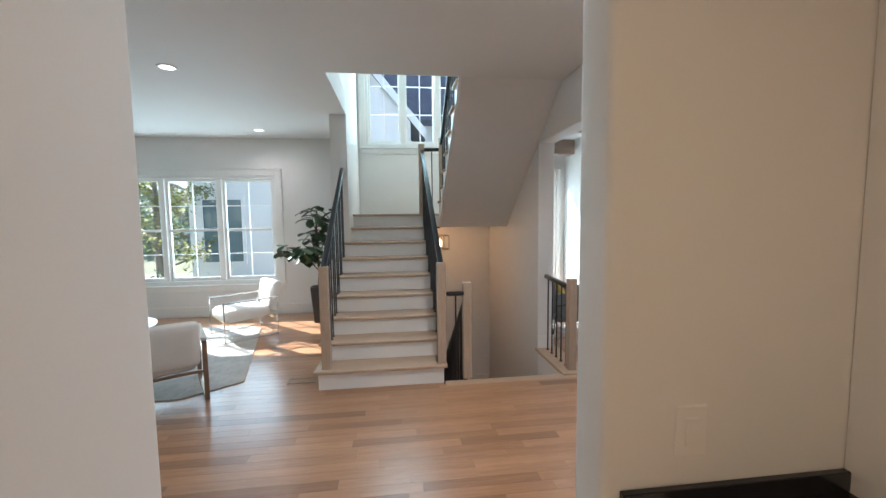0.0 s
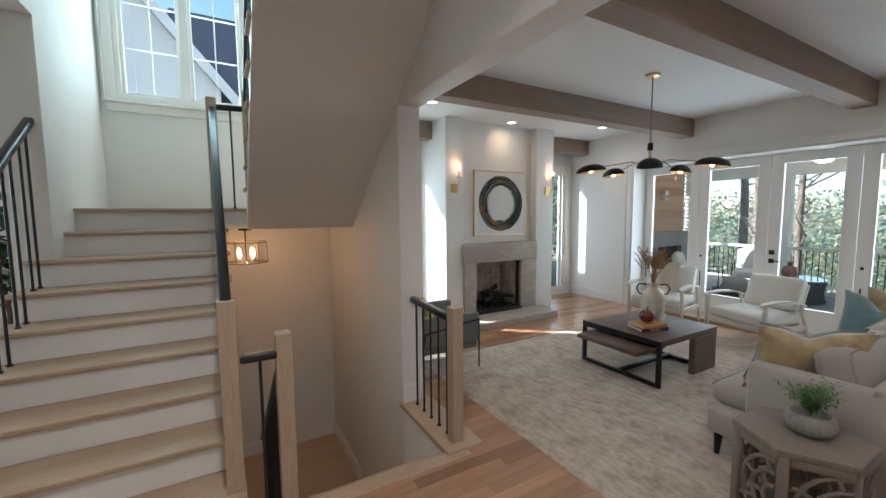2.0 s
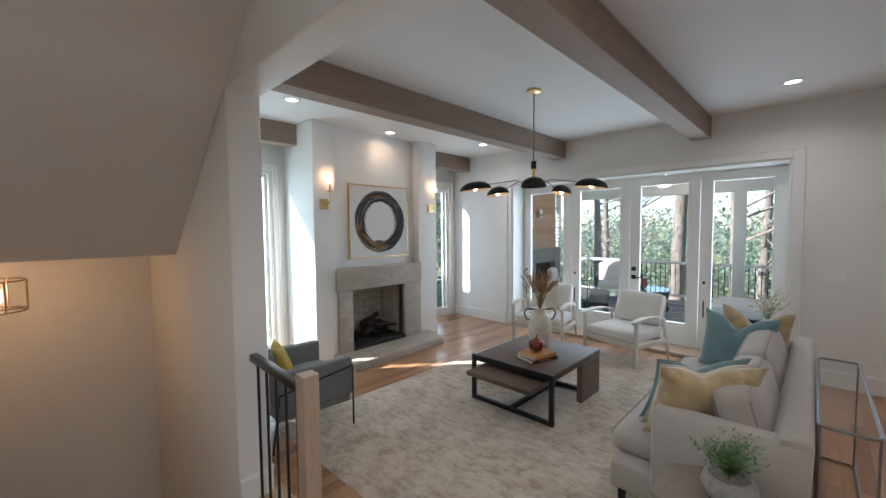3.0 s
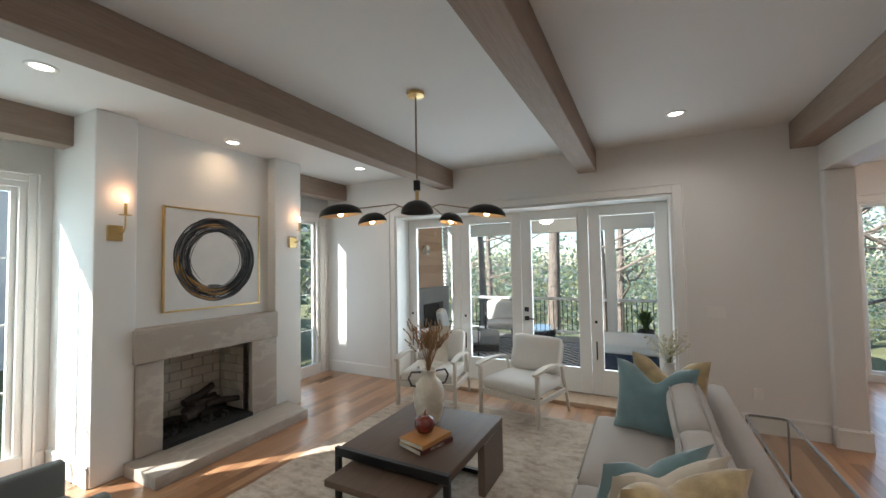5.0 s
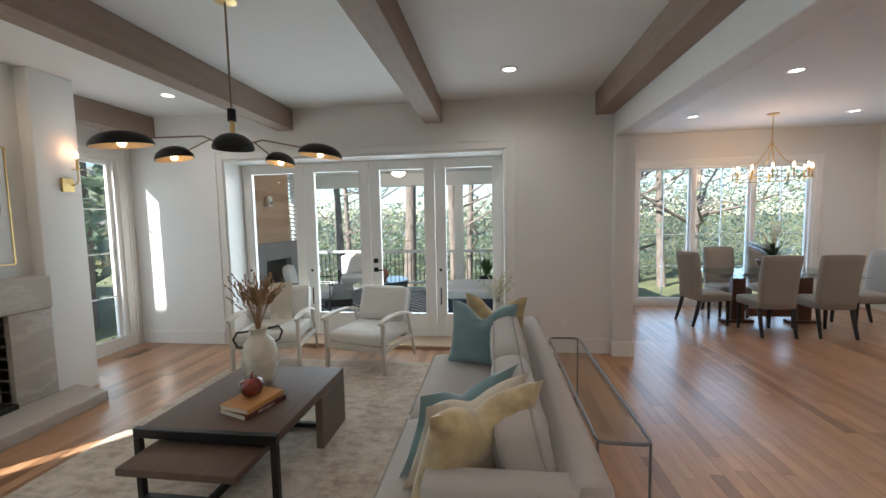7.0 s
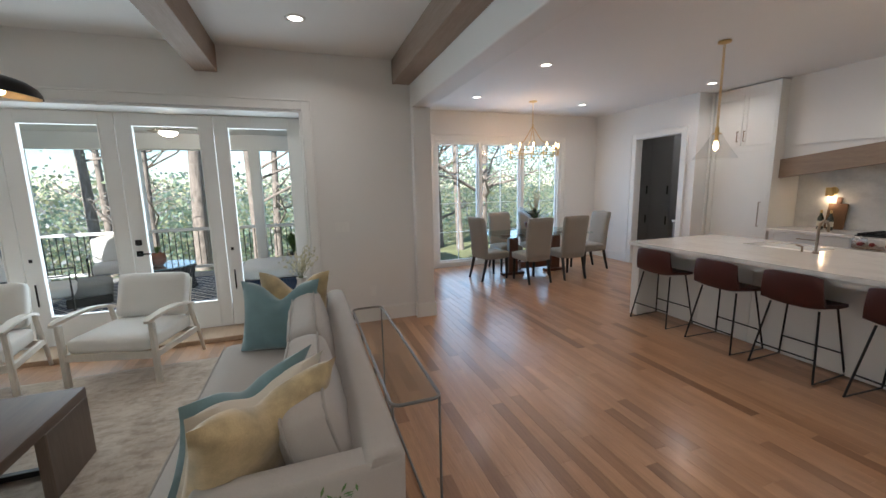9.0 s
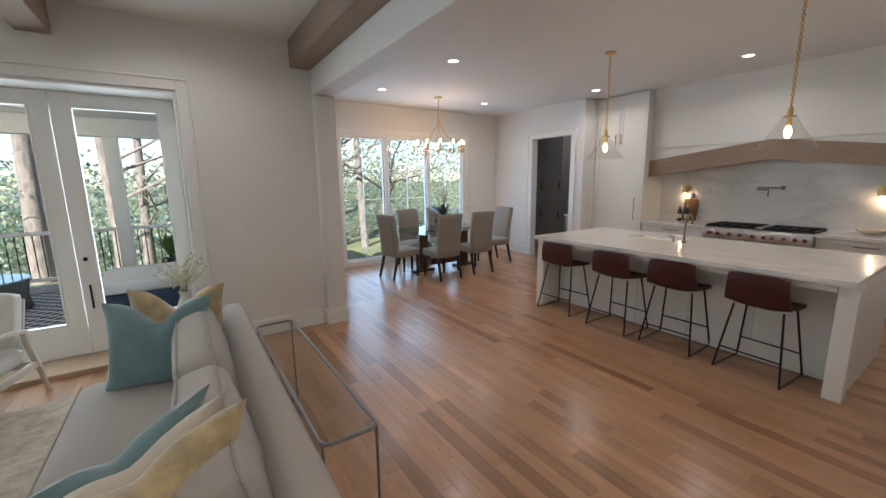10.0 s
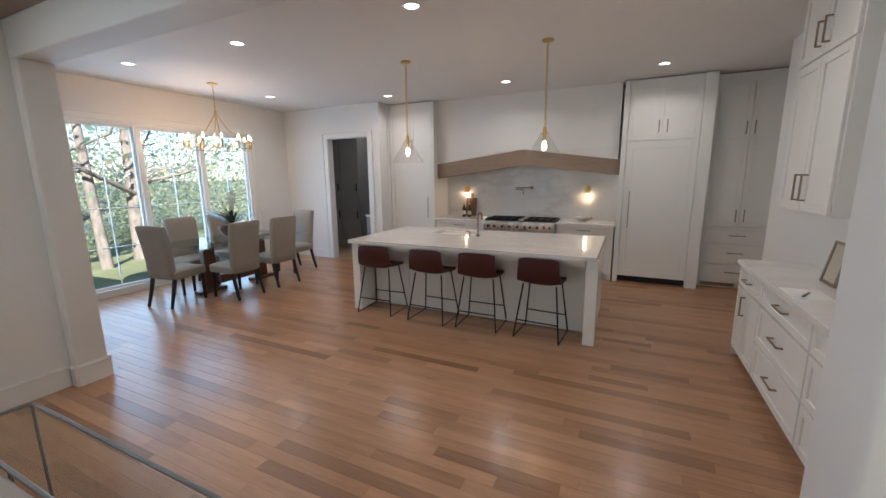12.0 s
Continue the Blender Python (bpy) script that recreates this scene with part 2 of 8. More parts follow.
def tube(bm, pts, r, n=10, closed=False):
    """A round bar swept along points."""
    pts = [Vector(p) for p in pts]
    k = len(pts)
    radii = r if isinstance(r, (list, tuple)) else [r] * k
    rings, up = [], None
    for i, p in enumerate(pts):
        a = pts[(i - 1) % k] if (closed or i > 0) else p
        c = pts[(i + 1) % k] if (closed or i < k - 1) else p
        t = (c - a).normalized()
        if up is None:
            up = Vector((0, 0, 1)) if abs(t.z) < 0.9 else Vector((1, 0, 0))
        side = t.cross(up).normalized()
        up = side.cross(t).normalized()
        rings.append([bm.verts.new(p + radii[i] * (math.cos(2 * math.pi * j / n) * side + math.sin(2 * math.pi * j / n) * up)) for j in range(n)])
    for i in range(k if closed else k - 1):
        for j in range(n):
            bm.faces.new((rings[i][j], rings[i][(j + 1) % n], rings[(i + 1) % k][(j + 1) % n], rings[(i + 1) % k][j]))
    if not closed:
        bm.faces.new(rings[0][::-1])
        bm.faces.new(rings[-1])
    return bm


def lathe(bm, profile, at=(0, 0, 0), n=28, wobble=0.0, ends=(True, True)):
    """Turns (radius, height) pairs round the upright through at."""
    rings = []
    for r, z in profile:
        rings.append([bm.verts.new((at[0] + r * (1 + wobble * math.sin(3 * a + z * 20)) * math.cos(a), at[1] + r * math.sin(a), at[2] + z))
                      for a in (2 * math.pi * j / n for j in range(n))])
    for a, b in zip(rings, rings[1:]):
        for j in range(n):
            bm.faces.new((a[j], a[(j + 1) % n], b[(j + 1) % n], b[j]))
    if ends[0] and profile[0][0] > 1e-3:
        bm.faces.new(rings[0][::-1])
    if ends[1] and profile[-1][0] > 1e-3:
        bm.faces.new(rings[-1])
    return bm


def slab(bm, outline, z0, z1, bev=0.0, seg=1):
    """An upright prism over an outline of (x, y)."""
    b = bmesh.new()
    vs = [b.verts.new((x, y, z0)) for x, y in outline]
    f = b.faces.new(vs)
    ext = bmesh.ops.extrude_face_region(b, geom=[f])
    for v in ext["geom"]:
        if isinstance(v, bmesh.types.BMVert):
            v.co.z = z1
    bmesh.ops.recalc_face_normals(b, faces=b.faces[:])
    if bev:
        bmesh.ops.bevel(b, geom=b.edges[:], offset=bev, segments=seg, affect="EDGES", profile=0.5)
    merge(bm, b)
    return bm


def prism(bm, outline, axis, a0, a1, bev=0.0):
    """A prism: outline in the two other axes (in x, y, z order), stretched along axis."""
    b = bmesh.new()
    slab(b, outline, a0, a1, bev)
    if axis == "x":
        b.transform(Matrix(((0, 0, 1, 0), (1, 0, 0, 0), (0, 1, 0, 0), (0, 0, 0, 1))))
    elif axis == "y":
        b.transform(Matrix(((1, 0, 0, 0), (0, 0, 1, 0), (0, 1, 0, 0), (0, 0, 0, 1))))
        bmesh.ops.reverse_faces(b, faces=b.faces[:])
    merge(bm, b)
    return bm


def cushion(bm, lo, hi, puff=0.03, cuts=7, soft=0.35, seed=0, m=None, wrinkle=0.006):
    """A stuffed block: rounded, swollen in the middle, lightly creased."""
    b = bmesh.new()
    bmesh.ops.create_cube(b, size=2.0)
    bmesh.ops.subdivide_edges(b, edges=b.edges[:], cuts=cuts, use_grid_fill=True)
    c = Vector([(a + d) / 2 for a, d in zip(lo, hi)])
    s = Vector([abs(d - a) / 2 for a, d in zip(lo, hi)])
    thin = min(range(3), key=lambda i: s[i])
    rad = s[thin] * soft * 2
    for v in b.verts:
        p = v.co.copy()
        q = Vector([p[i] * s[i] for i in range(3)])
        core = Vector([max(-(s[i] - rad), min(s[i] - rad, q[i])) if s[i] > rad else 0 for i in range(3)])
        d = q - core
        if d.length > 1e-6:
            q = core + d.normalized() * min(d.length, rad)
        w = 1.0
        for i in range(3):
            if i != thin:
                w *= max(0.0, 1 - p[i] ** 2)
        q[thin] += math.copysign(puff * w ** 0.6, p[thin]) if abs(p[thin]) > 0.5 else 0
        nz = noise.noise(q * 7 + Vector((seed * 3.1, seed, 0)))
        q += q.normalized() * nz * wrinkle
        v.co = c + q
    if m is not None:
        b.transform(m)
    merge(bm, b)
    return bm


def pillow(bm, w, h, t, seed=0, dent=0.35, m=None):
    """A throw pillow standing on its edge in x-z, thick along y, pinched corners, a chop in the top."""
    n = 18
    b = bmesh.new()
    grid = {}
    for side in (-1, 1):
        for i in range(n + 1):
            for j in range(n + 1):
                u, v = i / n * 2 - 1, j / n * 2 - 1
                if side == 1 and (i in (0, n) or j in (0, n)):
                    grid[side, i, j] = grid[-1, i, j]
                    continue
                pin = 1 - 0.10 * (1 - abs(u) ** 2.0) * abs(v) ** 3 - 0.0
                pin2 = 1 - 0.10 * (1 - abs(v) ** 2.0) * abs(u) ** 3
                x, z = u * w / 2 * pin2, v * h / 2 * pin
                chop = dent * h * math.exp(-(u / 0.36) ** 2) * max(0, (v + 0.35) / 1.35) ** 2.2
                z -= chop
                thick = t / 2 * (max(0, 1 - abs(u) ** 2.4) * max(0, 1 - abs(v) ** 2.4)) ** 0.5
                thick *= 1 - 0.35 * math.exp(-(u / 0.16) ** 2) * max(0, v)
                fold = 0.014 * noise.noise(Vector((u * 2.6 + seed * 5, v * 2.6, seed + side)))
                y = side * thick + fold * (1 - max(abs(u), abs(v)) ** 4)
                grid[side, i, j] = b.verts.new((x, y, z + h / 2))
    for side in (-1, 1):
        for i in range(n):
            for j in range(n):
                q = [grid[side, i, j], grid[side, i + 1, j], grid[side, i + 1, j + 1], grid[side, i, j + 1]]
                b.faces.new(q if side == -1 else q[::-1])
    if m is not None:
        b.transform(m)
    merge(bm, b)
    return bm


def make(name, bm, material, smooth=None):
    me = bpy.data.meshes.new(name)
    bm.to_mesh(me)
    bm.free()
    me.materials.append(material)
    if smooth is not None:
        me.shade_smooth()
        if smooth < 180:
            me.set_sharp_from_angle(angle=radians(smooth))
    return new(name, me)


def part(name, bm, material, parent, label="", smooth=None):
    ob = make(name, bm, material, smooth)
    ob.parent = parent
    if label:
        ob["label"] = label
    return ob


def thing(name, label, category, at=(0, 0, 0), turn=0.0, group=""):
    ob = new(name)
    ob.empty_display_size = 0.1
    ob.matrix_basis = pose(*at, 0, 0, turn)
    return tagged(ob, label, category, group)


def struct(name, bm, material, label, category="structure", smooth=None):
    return tagged(make(name, bm, material, smooth), label, category, "", "structure")


def whole(name, bm, material, label, category, group="", smooth=None):
    return tagged(make(name, bm, material, smooth), label, category, group)

# ---- the building ----
CEIL = 3.05
X_HALL, X_LIV, X_FD, X_DIN = 2.06, 2.26, 7.04, 9.66
Y_BACK, Y_WIN, Y_DOOR0, Y_DOOR1 = 7.42, 7.60, 1.10, 1.24
Y_KIT = -4.50


def wall_with_holes(axis, a0, a1, z0, z1, b0, b1, holes):
    """A wall along axis from a0 to a1, b0 to b1 thick, with openings (a, a, z, z) through it."""
    bm = bmesh.new()
    cuts = sorted({a0, a1, *[h[0] for h in holes], *[h[1] for h in holes]})
    for p, q in zip(cuts, cuts[1:]):
        mid = (p + q) / 2
        spans = sorted((h[2], h[3]) for h in holes if h[0] < mid < h[1])
        z = z0
        for lo, hi in spans + [(z1, z1)]:
            if lo - z > 1e-4:
                if axis == "x":
                    box(bm, (p, b0, z), (q, b1, lo))
                else:
                    box(bm, (b0, p, z), (b1, q, lo))
            z = hi
    bmesh.ops.remove_doubles(bm, verts=bm.verts[:], dist=1e-4)
    return bm


WALL, CEILM, TRIM = M["wall"], M["ceiling"], M["trim"]
# left room
struct("wall_north_sitting", wall_with_holes("x", -5.6, -0.52, -0.1, CEIL, Y_BACK, Y_BACK + 0.16, [(-4.56, -1.735, 0.57, 2.42)]), WALL, "white painted plaster wall round a wide window", "wall")
struct("wall_west_sitting", boxes(((-5.76, 1.10, -0.1), (-5.6, 7.58, CEIL))), WALL, "white painted plaster wall", "wall")
struct("wall_south_sitting", boxes(((-5.76, 1.10, -0.1), (-0.402, 1.24, CEIL))), WALL, "white painted plaster wall", "wall")
# passage where the walk begins
struct("wall_west_passage", boxes(((-0.40, -2.2, -0.1), (-0.205, 1.24, CEIL)), bev=0.012, seg=3), WALL, "white painted plaster passage wall", "wall")
struct("wall_passage_jamb", boxes(((0.78, Y_DOOR0, -0.1), (2.018, Y_DOOR1, CEIL)), bev=0.02, seg=4), WALL, "white plaster wall with a rounded end", "wall", 40)
struct("wall_south_passage", boxes(((-0.40, -2.36, -0.1), (1.40, -2.2, CEIL))), WALL, "white painted plaster wall", "wall")
struct("wall_west_kitchen", boxes(((1.40, -2.83, -0.1), (1.50, 1.098, CEIL)), ((0.86, -4.66, -0.1), (1.02, -2.362, CEIL)), ((1.02, -2.83, -0.1), (1.40, -2.70, CEIL))), WALL, "white plaster wall behind the sideboard", "wall")
struct("wall_end_pillar", boxes(((2.02, 1.06, -0.1), (2.32, 1.37, CEIL)), bev=0.02, seg=4), WALL, "white plaster pillar with rounded corners", "pillar", 40)
struct("wall_kitchen_return", boxes(((1.50, 0.98, -0.1), (2.018, 1.098, CEIL))), WALL, "white plaster wall", "wall")
# stairwell
struct("wall_stair_west", boxes(((-0.52, 5.75, -0.1), (-0.30, Y_BACK, 5.9)), ((-0.52, 4.24, CEIL + 0.30), (-0.30, 5.75, 5.9)), bev=0.006, seg=2), WALL, "tall white plaster wall beside the stairs", "wall", 40)
struct("wall_stair_north", wall_with_holes("x", -0.52, X_LIV, -3.2, 5.9, Y_BACK + 0.002, Y_BACK + 0.16, [(-0.16, 1.71, 2.94, 5.05)]), WALL, "tall white plaster wall with a stair window", "wall")
struct("wall_stair_east", boxes(((X_HALL, 4.90, -3.2), (X_LIV, Y_BACK, 5.9)), ((X_HALL, 4.12, -3.2), (X_LIV, 4.90, -0.03)), ((X_HALL, 4.12, CEIL), (X_LIV, 4.90, 5.9)), bev=0.012, seg=3), WALL, "white plaster wall between stairs and living room", "wall", 40)
struct("header_hall", boxes(((X_HALL, 1.37, 2.54), (X_LIV, 4.90, CEIL)), bev=0.014, seg=3), WALL, "white plaster header over the wide opening", "header", 40)
struct("wall_stair_south_upper", boxes(((-0.52, 4.08, CEIL + 0.302), (X_LIV, 4.238, 5.9))), WALL, "white plaster wall of the upper floor", "wall")
struct("ceiling_stair", boxes(((-0.52, 4.08, 5.9), (X_LIV, 7.58, 6.0))), CEILM, "white ceiling of the stairwell", "ceiling")
# living room
struct("wall_north_living", wall_with_holes("x", X_LIV, X_FD + 0.2, -0.1, CEIL, Y_WIN, Y_WIN + 0.16, [(2.34, 3.44, 0.05, 2.50), (5.95, 6.84, 0.05, 2.50), (4.10, 5.02, 0.0, 0.9)]), WALL, "white plaster wall with two tall windows", "wall")
struct("wall_east_living", wall_with_holes("y", 1.37, 7.76, -0.1, CEIL, X_FD, X_FD + 0.38, [(2.585, 6.235, 0.0, 2.46)]), WALL, "white plaster wall round glazed doors", "wall")
struct("wall_west_living_upper", boxes(((X_LIV - 0.2, 7.582, -0.1), (X_LIV, 7.76, CEIL))), WALL, "white plaster wall", "wall")
struct("pilaster_kitchen_opening", boxes(((6.95, 1.15, 0), (7.42, 1.369, 2.54)), bev=0.014, seg=3), WALL, "white plaster pilaster at the kitchen opening", "pilaster", 40)
struct("header_kitchen", boxes(((2.32, 1.15, 2.54), (7.42, 1.369, CEIL)), bev=0.014, seg=3), WALL, "white plaster header between living room and kitchen", "header", 40)
# dining room and kitchen
struct("wall_north_dining", boxes(((7.42, 1.15, -0.1), (X_DIN + 0.2, 1.37, CEIL))), WALL, "white plaster wall", "wall")
struct("wall_east_dining", wall_with_holes("y", -3.58, 1.37, -0.1, CEIL, X_DIN, X_DIN + 0.18, [(-2.65, 0.20, 0.05, 2.50)]), WALL, "white plaster wall round a wide window", "wall")
struct("wall_south_dining", wall_with_holes("x", 7.27, X_DIN + 0.18, -0.1, CEIL, -3.72, -3.58, [(7.54, 8.515, -0.1, 2.44)]), WALL, "white plaster wall with a cased opening", "wall")
struct("wall_south_kitchen", boxes(((0.86, Y_KIT - 0.16, -0.1), (7.46, Y_KIT, CEIL))), WALL, "white plaster kitchen wall", "wall")
struct("wall_kitchen_corner", boxes(((7.27, Y_KIT, -0.1), (7.46, -3.72, CEIL))), WALL, "white plaster wall", "wall")
struct("wall_scullery", boxes(((7.30, -6.4, -0.1), (X_DIN + 0.18, -6.25, CEIL)), ((9.72, -6.25, -0.1), (X_DIN + 0.18, -3.72, CEIL)), ((7.30, -6.25, -0.1), (7.46, Y_KIT - 0.16, CEIL))), WALL, "plain white scullery walls", "wall")
struct("floor_scullery", boxes(((7.3, -6.3, -0.1), (9.8, -3.60, -0.02))), M["oak"], "oak floor of the scullery", "floor")

# ceilings
struct("ceiling_main", boxes(((-5.76, -2.36, CEIL), (-0.52, 7.58, CEIL + 0.3)), ((-0.52, -2.36, CEIL), (X_LIV, 4.24, CEIL + 0.3)), ((-0.52, 4.24, CEIL), (-0.30, 5.752, CEIL + 0.3)),
                             ((X_LIV, -5.0, CEIL), (X_FD + 0.22, 7.86, CEIL + 0.3)), ((-0.52, -5.0, CEIL), (X_LIV, -2.36, CEIL + 0.3)),
                             ((X_FD + 0.22, -6.4, CEIL), (X_DIN + 0.18, 1.46, CEIL + 0.3))), CEILM, "flat white painted ceiling", "ceiling")

# beams of the living room
for y, x0, x1 in ((1.371, X_LIV, X_FD), (3.345, X_LIV, X_FD), (5.24, X_LIV, X_FD), (7.19, X_LIV, 3.60), (7.19, 5.72, X_FD)):
    bm = bmesh.new()
    box(bm, (x0, y, 2.79), (x1, y + 0.205, CEIL), 0.006, 2)
    tagged(make("ceiling_beam", bm, M["beam"]), "boxed limed oak ceiling beam", "beam", "living room ceiling beams")

# chimney breast
bm = bmesh.new()
box(bm, (3.60, 6.80, 0), (3.90, Y_WIN, CEIL), 0.012, 3)
box(bm, (5.33, 6.80, 0), (5.72, Y_WIN, CEIL), 0.012, 3)
box(bm, (3.90, 6.93, 0.95), (5.33, Y_WIN, CEIL))
box(bm, (3.90, 6.93, 0), (4.06, Y_WIN, 0.95))
box(bm, (5.05, 6.93, 0), (5.33, Y_WIN, 0.95))
struct("chimney_breast", bm, WALL, "white plaster chimney breast with projecting piers", "chimney breast", 40)
# Unseen stack; its depth is set to block sun and narrow the wall strip.
struct("chimney_stack", boxes(((3.55, 7.762, -0.6), (5.74, 8.36, 7.0))), M["firebrick"], "unseen pale chimney stack, sized to narrow the sun strip", "chimney")


# baseboards: a board with a stepped cap
def baseboard(p, q, face, h=0.18):
    """From p to q on the floor; face is the way it looks out of the wall."""
    (x0, y0), (x1, y1) = p, q
    fx, fy = face
    bm = bmesh.new()
    for t, z0, z1 in ((0.016, 0.0, h - 0.03), (0.022, h - 0.03, h - 0.012), (0.012, h - 0.012, h)):
        lo = (min(x0, x1) + min(0, fx * t), min(y0, y1) + min(0, fy * t), z0)
        hi = (max(x0, x1) + max(0, fx * t), max(y0, y1) + max(0, fy * t), z1)
        box(bm, lo, hi, 0.002)
    return struct("baseboard", bm, TRIM, "white painted baseboard", "baseboard")


for p, q, f in (((-5.6, Y_BACK), (-0.52, Y_BACK), (0, -1)), ((-5.6, 1.24), (-5.6, 7.40), (1, 0)), ((-5.6, 1.24), (-0.26, 1.24), (0, 1)),
                ((0.80, 1.24), (2.0, 1.24), (0, 1)), ((-0.52, 5.75), (-0.52, 7.40), (-1, 0)), ((-0.52, 5.75), (-0.30, 5.75), (0, -1)),
                ((X_FD, 1.39), (X_FD, 2.46), (-1, 0)), ((X_FD, 6.36), (X_FD, 7.58), (-1, 0)), ((5.74, Y_WIN), (7.02, Y_WIN), (0, -1)),
                ((2.28, Y_WIN), (3.58, Y_WIN), (0, -1)), ((X_LIV, 4.92), (X_LIV, 7.58), (1, 0)), ((X_HALL, 4.90), (X_LIV, 4.90), (0, -1)),
                ((5.72, 6.82), (5.72, 7.58), (1, 0)), ((3.60, 6.82), (3.60, 7.58), (-1, 0)), ((6.95, 1.15), (6.95, 1.369), (-1, 0)), ((6.94, 1.15), (7.42, 1.15), (0, -1)), ((6.94, 1.369), (7.02, 1.369), (0, 1)),
                ((7.44, 1.15), (9.64, 1.15), (0, -1)), ((X_DIN, 0.30), (X_DIN, 1.13), (-1, 0)), ((X_DIN, -3.56), (X_DIN, -2.75), (-1, 0)),
                ((8.64, -3.58), (9.64, -3.58), (0, 1)), ((7.29, -3.58), (7.42, -3.58), (0, 1)), ((2.32, 1.08), (2.32, 1.35), (1, 0)), ((2.10, 1.37), (2.30, 1.37), (0, 1))):
    baseboard(p, q, f)


# ---- windows and doors ----
def casing(name, axis, a0, a1, z0, z1, face, out, w=0.10, sill=False, t=0.025):
    """Flat casing with a raised back band round an opening; face: the wall plane, out: +1 or -1 along the other axis."""
    bm = bmesh.new()

    def bar(p0, p1, q0, q1, th):
        lo, hi = sorted((face, face + out * th))
        if axis == "x":
            box(bm, (p0, lo, q0), (p1, hi, q1), 0.004)
        else:
            box(bm, (lo, p0, q0), (hi, p1, q1), 0.004)
    for s, e in ((a0 - w, a0), (a1, a1 + w)):
        bar(s, e, z0 if not sill else z0 - 0.02, z1 + w, t)
    bar(a0, a1, z1, z1 + w, t)
    bar(a0 - w - 0.018, a0 - w, z0 - 0.02 if sill else z0, z1 + w + 0.018, t + 0.014)
    bar(a1 + w, a1 + w + 0.018, z0 - 0.02 if sill else z0, z1 + w + 0.018, t + 0.014)
    bar(a0 - w, a1 + w, z1 + w, z1 + w + 0.018, t + 0.014)
    if sill:
        bar(a0 - w - 0.02, a1 + w + 0.02, z0 - 0.05, z0 - 0.02, t + 0.035)
        bar(a0 - w, a1 + w, z0 - 0.14, z0 - 0.05, t)
    return struct(name, bm, TRIM, "white painted casing", "trim")


def bar_between(bm, axis, p, q, z0, z1, b0, b1, bev=0.003):
    if axis == "x":
        box(bm, (p, b0, z0), (q, b1, z1), bev)
    else:
        box(bm, (b0, p, z0), (b1, q, z1), bev)


def sash_window(name, label, axis, units, z0, z1, plane, cols, rows, rail=0.045, munt=0.014, depth=0.045, frame_w=0.05, meet=False, mat=None):
    """Glazed units in one frame; each unit gets sash, muntins and a pane."""
    w = tagged(new(name), label, "window", "", "structure")
    bar_mat = mat or TRIM
    a0, a1 = units[0][0], units[-1][1]
    bm = bmesh.new()
    bar_between(bm, axis, a0 - frame_w, a1 + frame_w, z0 - frame_w, z0, plane - 0.05, plane + 0.08)
    bar_between(bm, axis, a0 - frame_w, a1 + frame_w, z1, z1 + frame_w, plane - 0.05, plane + 0.08)
    edges = [(a0 - frame_w, a0)] + [(p[1], q[0]) for p, q in zip(units, units[1:])] + [(a1, a1 + frame_w)]
    for s, e in edges:
        bar_between(bm, axis, s, e, z0, z1, plane - 0.048, plane + 0.078)
    part("window_frame", bm, TRIM, w)
    for u0, u1 in units:
        bm = bmesh.new()
        for s, e in ((u0, u0 + rail), (u1 - rail, u1)):
            bar_between(bm, axis, s, e, z0, z1, plane, plane + depth)
        bar_between(bm, axis, u0 + rail, u1 - rail, z0, z0 + rail * 1.3, plane, plane + depth)
        bar_between(bm, axis, u0 + rail, u1 - rail, z1 - rail, z1, plane, plane + depth)
        if meet:
            zm = (z0 + z1) / 2
            bar_between(bm, axis, u0 + rail, u1 - rail, zm - 0.022, zm + 0.022, plane - 0.012, plane + depth)
        sash = part("sash", bm, bar_mat, w)
        bm = bmesh.new()
        for i in range(1, cols):
            c = u0 + rail + (u1 - u0 - 2 * rail) * i / cols
            bar_between(bm, axis, c - munt / 2, c + munt / 2, z0 + rail * 1.3, z1 - rail, plane + 0.006, plane + 0.034)
        for j in range(1, rows):
            if meet and j * 2 == rows:
                continue
            c = z0 + rail + (z1 - z0 - 2 * rail) * j / rows
            bar_between(bm, axis, u0 + rail, u1 - rail, c - munt / 2, c + munt / 2, plane + 0.007, plane + 0.033)
        part("muntin_grid", bm, bar_mat, sash)
        bm = bmesh.new()
        bar_between(bm, axis, u0 + rail * 0.6, u1 - rail * 0.6, z0 + rail * 0.6, z1 - rail * 0.6, plane + 0.017, plane + 0.023, 0)
        g = part("pane", bm, M["glass"], sash)
        g.visible_shadow = False
    return w


sash_window("window_1", "white triple double-hung window with muntins", "x", [(-4.50, -3.60), (-3.53, -2.69), (-2.62, -1.785)], 0.62, 2.37, Y_BACK + 0.05, 2, 4, meet=True)
casing("trim_window_1", "x", -4.56, -1.735, 0.57, 2.42, Y_BACK, -1, 0.10, True)
sash_window("window_2", "tall white stair window with muntins", "x", [(-0.11, 0.45), (0.535, 1.07), (1.15, 1.66)], 2.99, 5.00, Y_BACK + 0.05, 2, 4, rail=0.035)
casing("trim_window_2", "x", -0.16, 1.71, 2.94, 5.05, Y_BACK, -1, 0.09, True)
for k, (a, b) in enumerate(((2.34, 3.44), (5.95, 6.84))):
    sash_window("window_%d" % (3 + k), "tall narrow white window beside the fireplace", "x", [(a + 0.05, b - 0.05)], 0.10, 2.45, Y_WIN + 0.05, 2, 4, rail=0.04)
    casing("trim_window_%d" % (3 + k), "x", a, b, 0.05, 2.50, Y_WIN, -1, 0.055 if k == 0 else 0.09)
